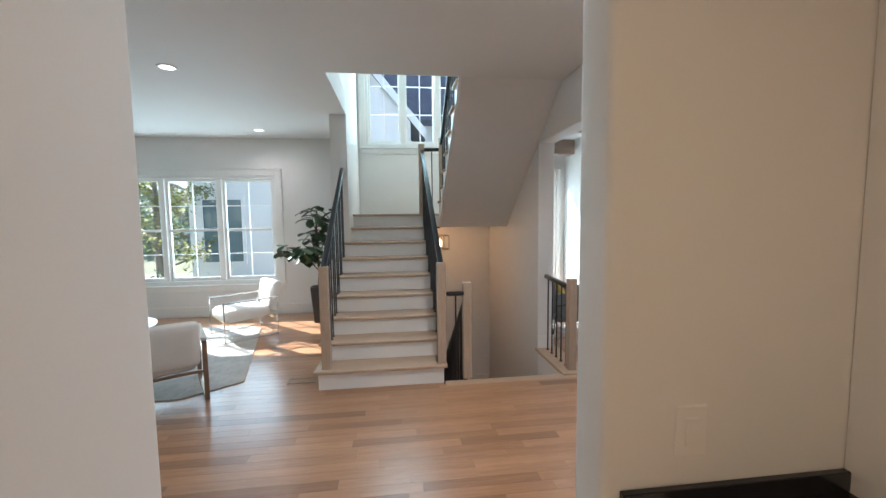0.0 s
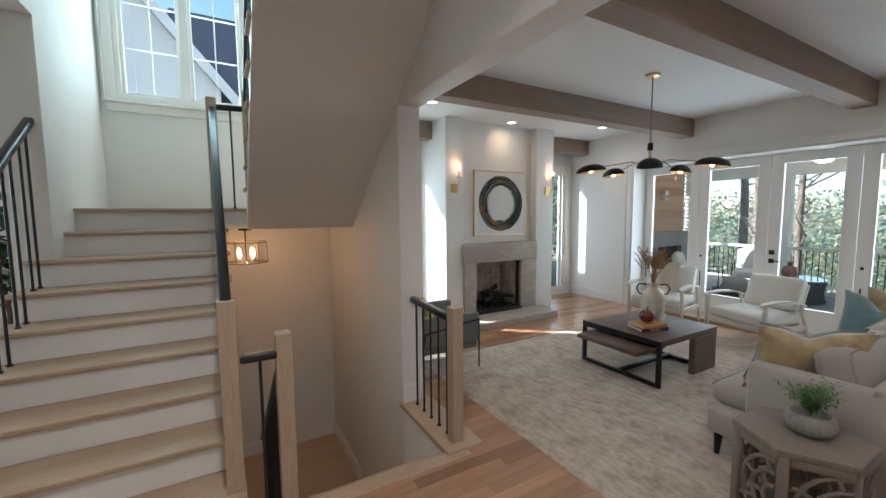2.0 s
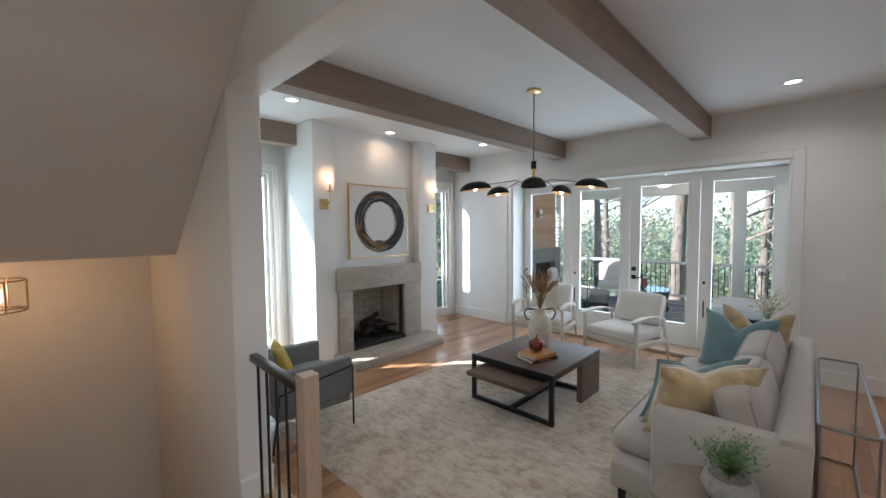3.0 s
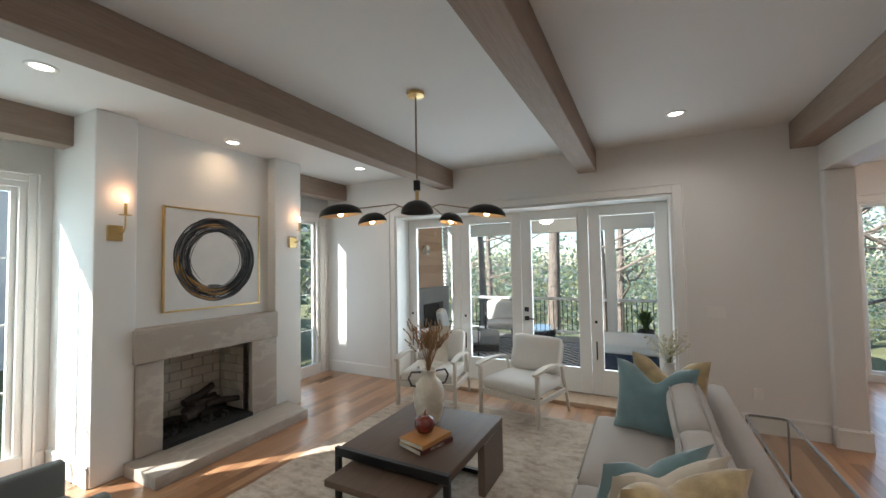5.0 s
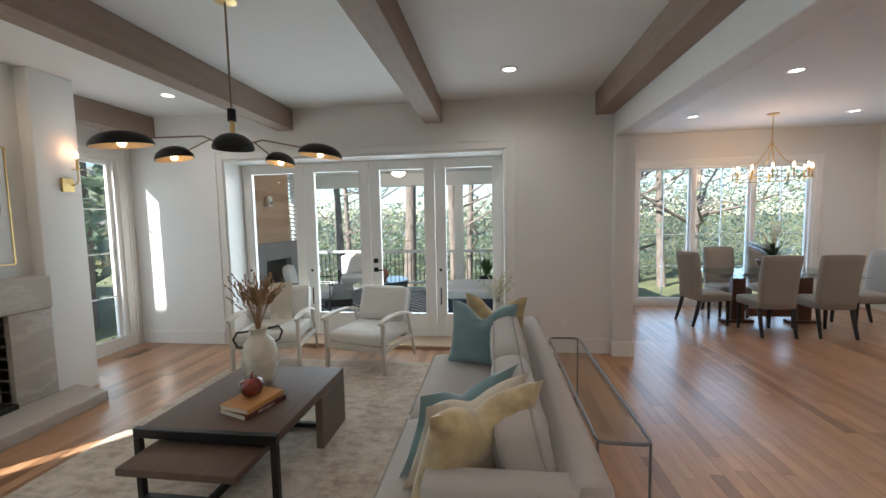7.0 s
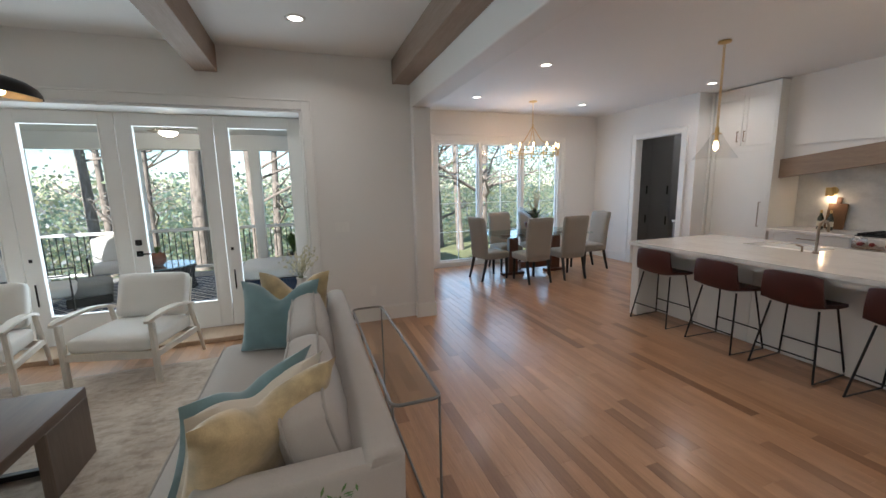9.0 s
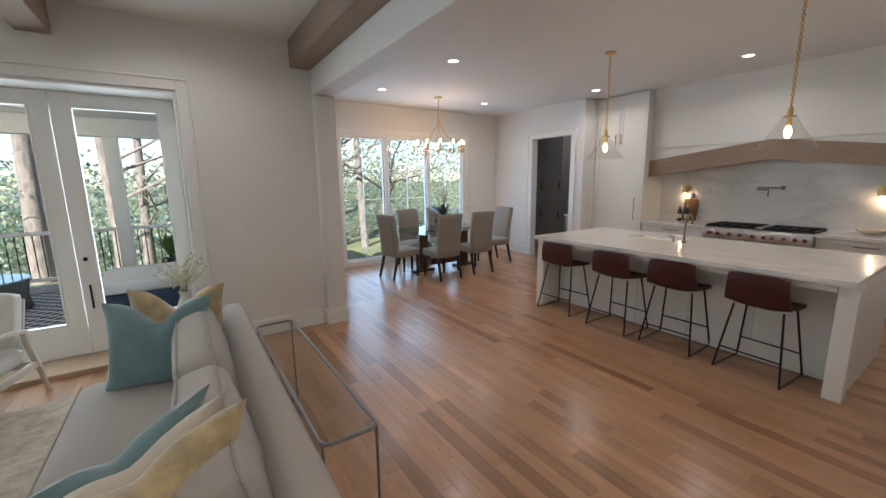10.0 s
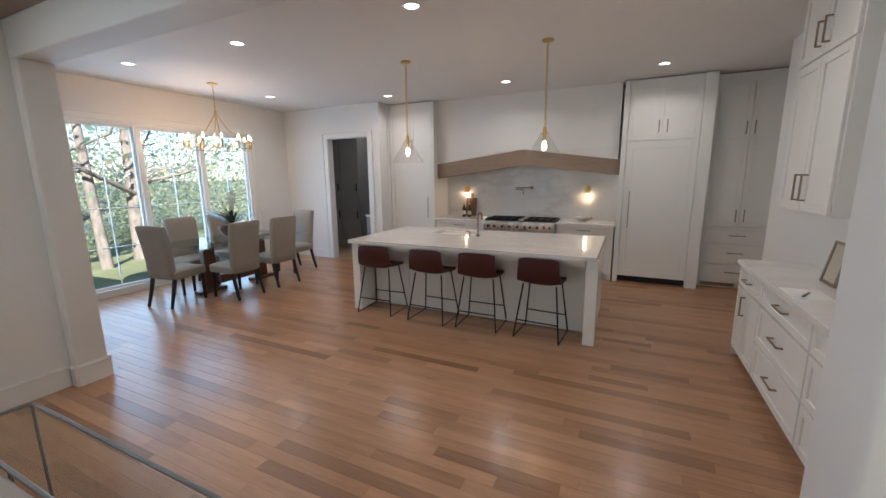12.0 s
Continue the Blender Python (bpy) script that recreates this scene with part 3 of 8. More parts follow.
sash_window("window_5", "wide three-part dining window with fine muntins", "y", [(-2.60, -1.755), (-1.675, -0.79), (-0.715, 0.15)], 0.10, 2.455, X_DIN + 0.05, 2, 4, rail=0.03, munt=0.011)
casing("trim_window_5", "y", -2.65, 0.20, 0.0, 2.50, X_DIN, -1, 0.085)
casing("trim_garden_doors", "y", 2.585, 6.235, 0.0, 2.46, X_FD, -1, 0.085)
casing("trim_scullery", "x", 7.54, 8.515, 0.0, 2.44, -3.58, 1, 0.095)
# jambs of the glazed doors and the threshold
struct("trim_garden_jamb", boxes(((X_FD - 0.004, 6.212, 0.0), (X_FD + 0.39, 6.233, 2.456)), ((X_FD - 0.004, 2.587, 0.0), (X_FD + 0.39, 2.612, 2.456)), ((X_FD - 0.004, 2.612, 2.432), (X_FD + 0.39, 6.212, 2.456)), bev=0.003), TRIM, "white painted door jamb", "trim")
struct("trim_threshold", boxes(((X_FD - 0.03, 2.585, -0.02), (X_FD + 0.40, 6.235, 0.05)), bev=0.006), M["oak"], "oak door threshold", "threshold")


def glazed_door(k, y0, y1, handed):
    x0, x1 = X_FD + 0.345, X_FD + 0.39
    d = tagged(new("door_%d" % k), "white glazed garden door, closed", "door", "garden doors", "structure")
    st, z0, z1 = 0.125, 0.058, 2.428
    gz0, gz1 = 0.355, 2.315
    bm = boxes(((x0, y0, z0), (x1, y0 + st, z1)), ((x0, y1 - st, z0), (x1, y1, z1)), ((x0, y0 + st, z0), (x1, y1 - st, gz0)), ((x0, y0 + st, gz1), (x1, y1 - st, z1)), bev=0.003)
    part("door_frame", bm, TRIM, d)
    bm = boxes(((x0 - 0.006, y0 + st, gz0), (x1 + 0.004, y0 + st + 0.016, gz1)), ((x0 - 0.006, y1 - st - 0.016, gz0), (x1 + 0.004, y1 - st, gz1)),
               ((x0 - 0.006, y0 + st + 0.016, gz0), (x1 + 0.004, y1 - st - 0.016, gz0 + 0.016)), ((x0 - 0.006, y0 + st + 0.016, gz1 - 0.016), (x1 + 0.004, y1 - st - 0.016, gz1)), bev=0.003)
    part("glazing_bead", bm, TRIM, d)
    g = part("pane", boxes(((x0 + 0.018, y0 + st, gz0), (x0 + 0.026, y1 - st, gz1))), M["glass"], d)
    g.visible_shadow = False
    if handed:
        yc = y1 - 0.06
        bm = boxes(((x0 - 0.012, yc - 0.03, 1.06), (x0, yc + 0.03, 1.12)), bev=0.004)
        cyl(bm, (x0 - 0.012, yc, 1.09), (x0 - 0.03, yc, 1.09), 0.012)
        part("deadbolt", bm, M["black"], d, "square black deadbolt")
        bm = boxes(((x0 - 0.012, yc - 0.03, 0.94), (x0, yc + 0.03, 1.0)), bev=0.004)
        tube(bm, [(x0 - 0.01, yc, 0.97), (x0 - 0.05, yc, 0.97), (x0 - 0.055, yc - 0.02, 0.97), (x0 - 0.055, yc - 0.11, 0.97)], 0.008)
        part("door_handle", bm, M["black"], d, "black lever handle")
    else:
        bm = boxes(((x0 - 0.008, y1 - 0.075, 0.945), (x0, y1 - 0.045, 0.98)), bev=0.003)
        part("thumb_turn", bm, M["black"], d, "small black thumb turn")
        bm = boxes(((x0 - 0.008, y1 - 0.068, 0.49), (x0, y1 - 0.052, 0.72)), bev=0.003)
        part("flush_bolt", bm, M["black"], d, "black flush bolt")
    return d


for k, (a, b, hnd) in enumerate(((5.306, 6.210, False), (4.390, 5.299, False), (3.506, 4.383, True), (2.614, 3.499, False))):
    glazed_door(k + 1, a, b, hnd)

# ---- lamps in the ceilings ----
def downlight(x, y, power, tint):
    d = thing("downlight", "round recessed ceiling downlight, lit, white trim", "ceiling light", (x, y, CEIL), 0, "recessed ceiling lights")
    bm = lathe(bmesh.new(), [(0.058, -0.004), (0.062, -0.008), (0.082, -0.007), (0.086, 0.0)], n=28, ends=(False, False))
    part("trim_ring", bm, TRIM, d, smooth=60)
    part("lens", lathe(bmesh.new(), [(0.0001, -0.001), (0.058, -0.002)], n=24), M["can"], d, "glowing frosted lens")
    lamp = new("downlight_lamp", bpy.data.lights.new("downlight_lamp", "AREA"))
    lamp.data.shape, lamp.data.size, lamp.data.energy, lamp.data.color = "DISK", 0.11, power, tint
    lamp.data.spread = radians(150)
    lamp.parent = d
    lamp.matrix_basis = pose(0, 0, -0.012)
    return d


# (0.9, 2.6) is unseen, added and set strong to brighten the hall floor.
for x, y, k in ((0.45, -0.6, 2.1), (6.18, 2.58, 1), (6.27, 6.275, 0.8), (4.71, 6.69, 0.3), (3.13, 6.30, 0.4), (3.2, 2.65, 1), (-1.69, 4.23, 1), (-1.75, 6.77, 0.7), (-4.2, 4.42, 1), (0.9, 2.6, 4.0),
                # (8.25, -4.6) is unseen, put in for the lit scullery cabinets.
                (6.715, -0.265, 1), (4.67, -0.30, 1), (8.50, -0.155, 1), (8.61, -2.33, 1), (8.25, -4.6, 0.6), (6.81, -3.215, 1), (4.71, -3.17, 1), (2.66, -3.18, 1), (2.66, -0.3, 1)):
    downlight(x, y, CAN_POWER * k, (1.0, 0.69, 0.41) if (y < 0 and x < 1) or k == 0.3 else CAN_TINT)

# ---- stairs ----
R, G = 0.189, 0.27
OAK, RAIL = M["oak"], M["rail"]
stairs = thing("staircase", "white stairs with pale oak treads up to a landing", "stairs", (-0.045, 0.03, 0))
stairs.scale = (1.0, 1.0, 1.015)
for k in range(9):
    y, z = 4.07 + G * k, R * k
    xl = -0.40 if k < 7 else -0.30
    part("riser", boxes(((xl, y, z), (0.83, y + 0.02, z + R - 0.03)), bev=0.001), TRIM, stairs)
    if k < 8:
        x0, x1 = (xl - 0.035 if k < 7 else xl, 0.865)
        bm = boxes(((x0, y - 0.03, z + R - 0.03), (x1, y + G + 0.005, z + R)), bev=0.008, seg=3)
        part("tread", bm, OAK, stairs, smooth=40)
for x in (-0.395, 0.785):
    pts = []
    for k in range(7 if x < 0 else 8):
        y, z = 4.09 + G * k, R * k
        pts += [(y, z), (y, z + R - 0.031)]
    end = pts[-1][0] + G
    pts += [(end, pts[-1][1]), (end, -0.02)] if x < 0 else [(end, pts[-1][1]), (end, -1.7), (4.09, -1.7)]
    part("side_panel", prism(bmesh.new(), pts, "x", x, x + 0.04), WALL, stairs)
bm = boxes(((-0.299, 6.23, 1.52), (X_HALL - 0.002, 7.418, 1.669)))
part("landing", bm, WALL, stairs)
bm = bmesh.new()
for j in range(13):
    box(bm, (-0.297, 6.20 + j * 0.0937, 1.671), (0.99 if j == 0 else X_HALL - 0.004, 6.20 + (j + 1) * 0.0937 - 0.001, 1.701), 0.003)
part("landing_boards", bm, OAK, stairs)
# upper flight, back over the cellar steps
upper = thing("upper_staircase", "white upper stair flight with pale oak treads and plain soffit", "stairs")
upper.scale = (1.0, 1.0, 1.012)
saw = []
for k in range(7):
    y, z = 6.20 - G * k, 1.701 + R * k
    part("riser", boxes(((1.02, y - 0.02, z), (X_HALL - 0.005, y, z + R - 0.03))), TRIM, upper)
    bm = boxes(((0.965, y - G - 0.005, z + R - 0.03), (X_HALL - 0.005, y + 0.03, z + R)), bev=0.008, seg=3)
    part("tread", bm, OAK, upper, smooth=40)
    saw += [(y - 0.02, z), (y - 0.02, z + R - 0.031)]
slope = [(6.25, 1.50), (6.25, 1.70)] + saw[1:] + [(4.30, saw[-1][1]), (4.30, 3.048), (4.22, 3.048)]
part("stringer", prism(bmesh.new(), slope, "x", 0.99, 1.018), TRIM, upper)
part("soffit", prism(bmesh.new(), [(6.25, 1.50), (6.25, 1.64), (4.40, 3.048), (4.20, 3.048)], "x", 1.018, X_HALL - 0.002), CEILM, upper)
# cellar steps
cellar = thing("cellar_stairs", "oak stairs going down to the cellar", "stairs")
for k in range(8):
    y, z = 4.14 + 0.255 * k, -R * (k + 1)
    part("riser", boxes(((0.83, y, z), (X_HALL - 0.005, y + 0.02, z + R - 0.03))), TRIM, cellar)
    part("tread", boxes(((0.83, y, z - 0.03), (X_HALL - 0.005, y + 0.285, z)), bev=0.006, seg=2), OAK, cellar)
part("lower_landing", boxes(((0.0, 6.18, -1.60), (X_HALL - 0.002, 7.41, -1.51))), M["oak"], cellar)
struct("baseboard", boxes(((0.0, 7.40, -1.51), (2.04, 7.419, -1.34)), ((2.04, 6.2, -1.51), (2.059, 7.40, -1.34)), bev=0.003), TRIM, "white painted baseboard in the cellar stairwell", "baseboard")
struct("wall_cellar_west", boxes(((-0.06, 6.23, -1.7), (0.0, 7.418, 1.52)), ((0.0, 6.18, -3.2), (2.05, 6.2, -1.62))), WALL, "white plaster wall under the landing", "wall")
struct("trim_floor_nosing", boxes(((0.80, 4.02, -0.03), (2.20, 4.14, 0.003)), bev=0.01, seg=3), OAK, "rounded oak floor nosing at the stairwell", "trim")
struct("trim_rail_curb", boxes(((2.04, 4.08, -0.02), (2.33, 4.93, 0.022)), bev=0.008, seg=2), OAK, "oak curb board under the railing", "trim")


def newel(parent, x, y, z0, z1, w=0.085):
    bm = boxes(((x - w / 2, y - w / 2, z0), (x + w / 2, y + w / 2, z1)), bev=0.004, seg=2)
    part("newel_post", bm, M["oak_up"], parent, "square pale oak post")


def handrail(parent, pts, w=0.055, h=0.05):
    bm = bmesh.new()
    for a, b in zip(pts, pts[1:]):
        a, b = Vector(a), Vector(b)
        d = b - a
        m = Matrix.Translation((a + b) / 2) @ d.to_track_quat("Y", "Z").to_matrix().to_4x4()
        box(bm, (-w / 2, -d.length / 2, -h / 2), (w / 2, d.length / 2, h / 2), 0.014, 3, m)
    part("handrail", bm, RAIL, parent, "black painted handrail", smooth=50)


def baluster(parent, x, y, z0, z1, r=0.0085):
    bm = cyl(bmesh.new(), (x, y, z0), (x, y, z1), r, n=10)
    cyl(bm, (x, y, z0), (x, y, z0 + 0.012), r * 1.9, n=10)
    part("baluster", bm, RAIL, parent, smooth=40)


SLOPE = R / G
rail_l = thing("stair_railing", "black iron stair railing with an oak newel post", "railing", group="stair railings")
rail_l.location, rail_l.scale = (-0.035, 0.03, 0.0), (1.0, 1.0, 1.015)
newel(rail_l, -0.335, 4.13, R, 1.19)
handrail(rail_l, [(-0.335, 4.12, 1.17), (-0.335, 5.735, 1.17 + 1.615 * SLOPE)])
for k in range(6):
    for f in (0.10, 0.22):
        y = 4.07 + G * k + f
        if y > 4.2:
            baluster(rail_l, -0.335, y, R * (k + 1), 1.15 + (y - 4.12) * SLOPE)
rail_r = thing("stair_railing", "black iron stair railing between oak posts", "railing", group="stair railings")
rail_r.location, rail_r.scale = (-0.02, 0.03, 0.0), (1.0, 1.0, 1.015)
newel(rail_r, 0.79, 4.13, R, 1.20)
newel(rail_r, 0.755, 6.21, 1.70, 2.72)
handrail(rail_r, [(0.79, 4.12, 1.17), (0.76, 6.20, 1.17 + 2.08 * SLOPE)])
for k in range(8):
    for f in (0.10, 0.22):
        y = 4.07 + G * k + f
        if 4.2 < y < 6.15:
            baluster(rail_r, 0.79 - 0.015 * (y - 4.1), y, R * (k + 1), 1.15 + (y - 4.12) * SLOPE)
rail_u = thing("upper_railing", "black iron railing of the upper flight", "railing", group="stair railings")
rail_u.location, rail_u.scale = (0, 0.03, 0.0), (1.0, 1.0, 1.015)
newel(rail_u, 1.03, 6.15, 1.70, 2.80, 0.075)
handrail(rail_u, [(0.755, 6.21, 2.64), (1.03, 6.18, 2.64)])
baluster(rail_u, 0.89, 6.20, 1.70, 2.63)
handrail(rail_u, [(1.03, 6.15, 2.70), (1.03, 4.34, 2.70 + 1.81 * SLOPE)])
for k in range(7):
    for f in (0.08, 0.20):
        y = 6.20 - G * k - f
        if y < 6.1:
            baluster(rail_u, 1.03, y, 1.70 + R * (k + 1), 2.68 + (6.15 - y) * SLOPE)
rail_c = thing("cellar_railing", "black iron cellar stair railing with an oak post", "railing", group="stair railings")
newel(rail_c, 1.04, 4.20, 0.0, 1.0)
handrail(rail_c, [(0.82, 4.14, 0.90), (1.0, 4.14, 0.90)], 0.05, 0.045)
baluster(rail_c, 0.915, 4.14, 0.0, 0.89)
handrail(rail_c, [(1.03, 4.18, 0.84), (1.03, 6.2, 0.84 - 2.02 * R / 0.255)])
for k in range(8):
    for f in (0.05, 0.12, 0.19):
        y = 4.14 + 0.255 * k + f
        baluster(rail_c, 1.03, y, -R * (k + 1), 0.82 - (y - 4.18) * R / 0.255)
rail_g = thing("guard_railing", "black iron guard railing with an oak post", "railing", group="stair railings")
newel(rail_g, 2.17, 4.20, 0.02, 1.0)
handrail(rail_g, [(2.17, 4.91, 0.925), (2.17, 4.22, 0.90)])
for j in range(5):
    y = 4.30 + j * 0.128
    baluster(rail_g, 2.16, y, 0.02, 0.905)

# ---- living room ----
M["linen"] = surface("greige_linen", (0.44, 0.395, 0.35), 0.9, fine=420, fine_amt=0.16, coarse=3, coarse_amt=0.05, bump_amt=0.25, sheen=0.2)
M["linen_seam"] = surface("greige_piping", (0.36, 0.33, 0.295), 0.9, fine=420, fine_amt=0.1, bump_amt=0.2)
M["white_cloth"] = surface("white_upholstery", (0.74, 0.71, 0.66), 0.9, fine=420, fine_amt=0.10, coarse=3, coarse_amt=0.04, bump_amt=0.2, sheen=0.15)
M["white_wood"] = wood("whitewashed_wood", (0.70, 0.65, 0.58), (0.60, 0.55, 0.48), 0.5, 6, "z")
M["gray_cloth"] = surface("gray_upholstery", (0.175, 0.185, 0.18), 0.9, fine=380, fine_amt=0.2, coarse=4, coarse_amt=0.06, bump_amt=0.25, sheen=0.2)
M["teal"] = surface("teal_velvet", (0.165, 0.265, 0.28), 0.8, fine=260, fine_amt=0.12, coarse=7, coarse_amt=0.16, bump_amt=0.12, sheen=0.5)
M["gold"] = surface("ochre_velvet", (0.47, 0.355, 0.185), 0.75, fine=200, fine_amt=0.15, coarse=9, coarse_amt=0.42, bump_amt=0.15, sheen=0.5)
M["cream"] = surface("cream_cloth", (0.62, 0.56, 0.46), 0.9, fine=350, fine_amt=0.1, bump_amt=0.2)
M["yellow"] = surface("mustard_cloth", (0.50, 0.37, 0.07), 0.85, fine=300, fine_amt=0.12, coarse=8, coarse_amt=0.15, bump_amt=0.15)
M["table_wood"] = wood("gray_brown_walnut", (0.16, 0.100, 0.068), (0.085, 0.052, 0.036), 0.55, 5, "x")
M["table_wood_up"] = wood("gray_brown_walnut_upright", (0.18, 0.128, 0.095), (0.11, 0.08, 0.06), 0.55, 5, "z")
M["carved"] = wood("gray_washed_carving", (0.27, 0.225, 0.185), (0.19, 0.155, 0.125), 0.7, 6, "z")
M["rug"] = rug_material("distressed_rug", (0.52, 0.42, 0.32), (0.34, 0.26, 0.19), (0.64, 0.55, 0.45))
M["ceramic"] = surface("cream_glaze", (0.66, 0.60, 0.49), 0.28, fine=90, fine_amt=0.12, coarse=5, coarse_amt=0.08, bump_amt=0.05)
M["dark_ceramic"] = surface("dark_iron_glaze", (0.06, 0.05, 0.05), 0.5)
M["dry"] = surface("dried_grass", (0.42, 0.25, 0.13), 0.95, fine=60, fine_amt=0.3, coarse=10, coarse_amt=0.25, bump_amt=0)
M["leaf"] = surface("fresh_leaf", (0.085, 0.17, 0.035), 0.5, fine=60, fine_amt=0.25, coarse=8, coarse_amt=0.35, bump_amt=0.05)
M["fig_leaf"] = surface("fig_leaf", (0.04, 0.085, 0.032), 0.35, fine=40, fine_amt=0.25, coarse=5, coarse_amt=0.35, bump_amt=0.05)
M["red_glass"] = surface("ruby_glass", (0.20, 0.018, 0.012), 0.08, fine=30, fine_amt=0.4, coarse=18, coarse_amt=0.5, bump_amt=0.2, coat=1.0)
M["canvas"] = surface("white_canvas", (0.74, 0.73, 0.71), 0.85, fine=300, fine_amt=0.06, coarse=5, coarse_amt=0.06, bump_amt=0.2)
M["ink"] = surface("black_brushwork", (0.028, 0.027, 0.03), 0.6, fine=120, fine_amt=0.4, coarse=14, coarse_amt=0.5)
M["ink_gray"] = surface("gray_brushwork", (0.16, 0.155, 0.15), 0.7, fine=120, fine_amt=0.4, coarse=14, coarse_amt=0.4)
M["ink_gold"] = surface("gold_brushwork", (0.42, 0.22, 0.05), 0.5, fine=120, fine_amt=0.4, coarse=14, coarse_amt=0.4)
M["log"] = surface("charred_log", (0.05, 0.037, 0.03), 0.9, fine=40, fine_amt=0.5, coarse=12, coarse_amt=0.6, bump_amt=0.5)
M["log_face"] = surface("split_log_face", (0.42, 0.23, 0.10), 0.85, fine=40, fine_amt=0.4, coarse=12, coarse_amt=0.4, bump_amt=0.3)
M["shade_in"] = surface("gilded_shade_lining", (0.80, 0.62, 0.38), 0.45, fine_amt=0.03)

# fireplace surround, hearth and firebox
fire = thing("fireplace", "limestone fireplace with a brick firebox and thick mantel", "fireplace", (4.64, 6.80, 0))
part("mantel", boxes(((-0.765, -0.055, 0.905), (0.688, 0.128, 1.20)), bev=0.014, seg=3), M["limestone"], fire, "thick veined limestone mantel", 40)
for a, b in ((-0.738, -0.53), (0.36, 0.685)):
    part("jamb", boxes(((a, -0.035, 0.105), (b, 0.128, 0.903)), bev=0.008, seg=2), M["limestone"], fire, smooth=40)
part("hearth_slab", slab(bmesh.new(), [(-0.82, -0.50), (0.76, -0.46), (0.86, -0.004), (-0.82, -0.004)], 0.0, 0.10, 0.008, 2), M["limestone"], fire, smooth=40)
bx0, bx1, by0, by1 = -0.53, 0.36, 0.0, 0.55
part("firebox_floor", boxes(((bx0, -0.05, 0.10), (bx1, by1, 0.14))), M["soot"], fire, "soot-black firebox floor")
part("firebox_shell", boxes(((bx0 - 0.05, by0, 0.1), (bx0 - 0.012, by1, 0.95)), ((bx1 + 0.012, by0, 0.1), (bx1 + 0.05, by1, 0.95)), ((bx0 - 0.05, by1, 0.1), (bx1 + 0.05, by1 + 0.05, 0.95)), ((bx0, 0.149, 0.905), (bx1, by1, 0.95))), M["mortar"], fire)
for r in range(8):
    z = 0.145 + r * 0.098
    off = 0.0 if r % 2 else 0.115
    for wall, length in (("back", bx1 - bx0), ("left", by1 - 0.02), ("right", by1 - 0.02)):
        s = -off
        while s < length:
            a, b = max(0, s) + 0.004, min(length, s + 0.225) - 0.004
            if b - a > 0.03:
                if wall == "back":
                    bm = boxes(((bx0 + a, by1 - 0.014, z), (bx0 + b, by1 - 0.001, z + 0.09)), bev=0.003)
                elif wall == "left":
                    bm = boxes(((bx0 - 0.013, 0.01 + a, z), (bx0, 0.01 + b, z + 0.09)), bev=0.003)
                else:
                    bm = boxes(((bx1, 0.01 + a, z), (bx1 + 0.013, 0.01 + b, z + 0.09)), bev=0.003)
                part("brick", bm, M["firebrick"], fire)
            s += 0.23
rl = random.Random(3)
logs = thing("log_set", "charred gas logs on dark embers in the firebox", "logs", (4.58, 7.0, 0.14))
for i in range(9):
    a = Vector((rl.uniform(-0.28, 0.1), rl.uniform(-0.02, 0.22), 0.05 + 0.055 * (i // 3)))
    ang = rl.uniform(-0.7, 0.7)
    d = Vector((math.cos(ang), math.sin(ang) * 0.5, rl.uniform(-0.1, 0.35))) * rl.uniform(0.22, 0.36)
    r = rl.uniform(0.028, 0.045)
    pts = [a + d * t + Vector((0, 0, 0.012 * math.sin(t * 5 + i))) for t in (0, 0.3, 0.6, 1)]
    part("log", tube(bmesh.new(), pts, [r, r * 1.1, r * 0.95, r * 0.8], 9), M["log"], logs, smooth=50)
    e = pts[-1]
    bm = cyl(bmesh.new(), e, e + d.normalized() * 0.004, r * 0.75, n=9)
    part("cut_end", bm, M["log_face"], logs, "pale split log end")
bm = bmesh.new()
for i in range(60):
    p = (rl.uniform(-0.4, 0.3), rl.uniform(-0.12, 0.25), rl.uniform(0.0, 0.03))
    b = bmesh.new()
    bmesh.ops.create_icosphere(b, subdivisions=1, radius=rl.uniform(0.014, 0.032), matrix=Matrix.Translation(p))
    merge(bm, b)
part("ember_bed", bm, M["soot"], logs, "black lava embers")["kind"] = "stuff"

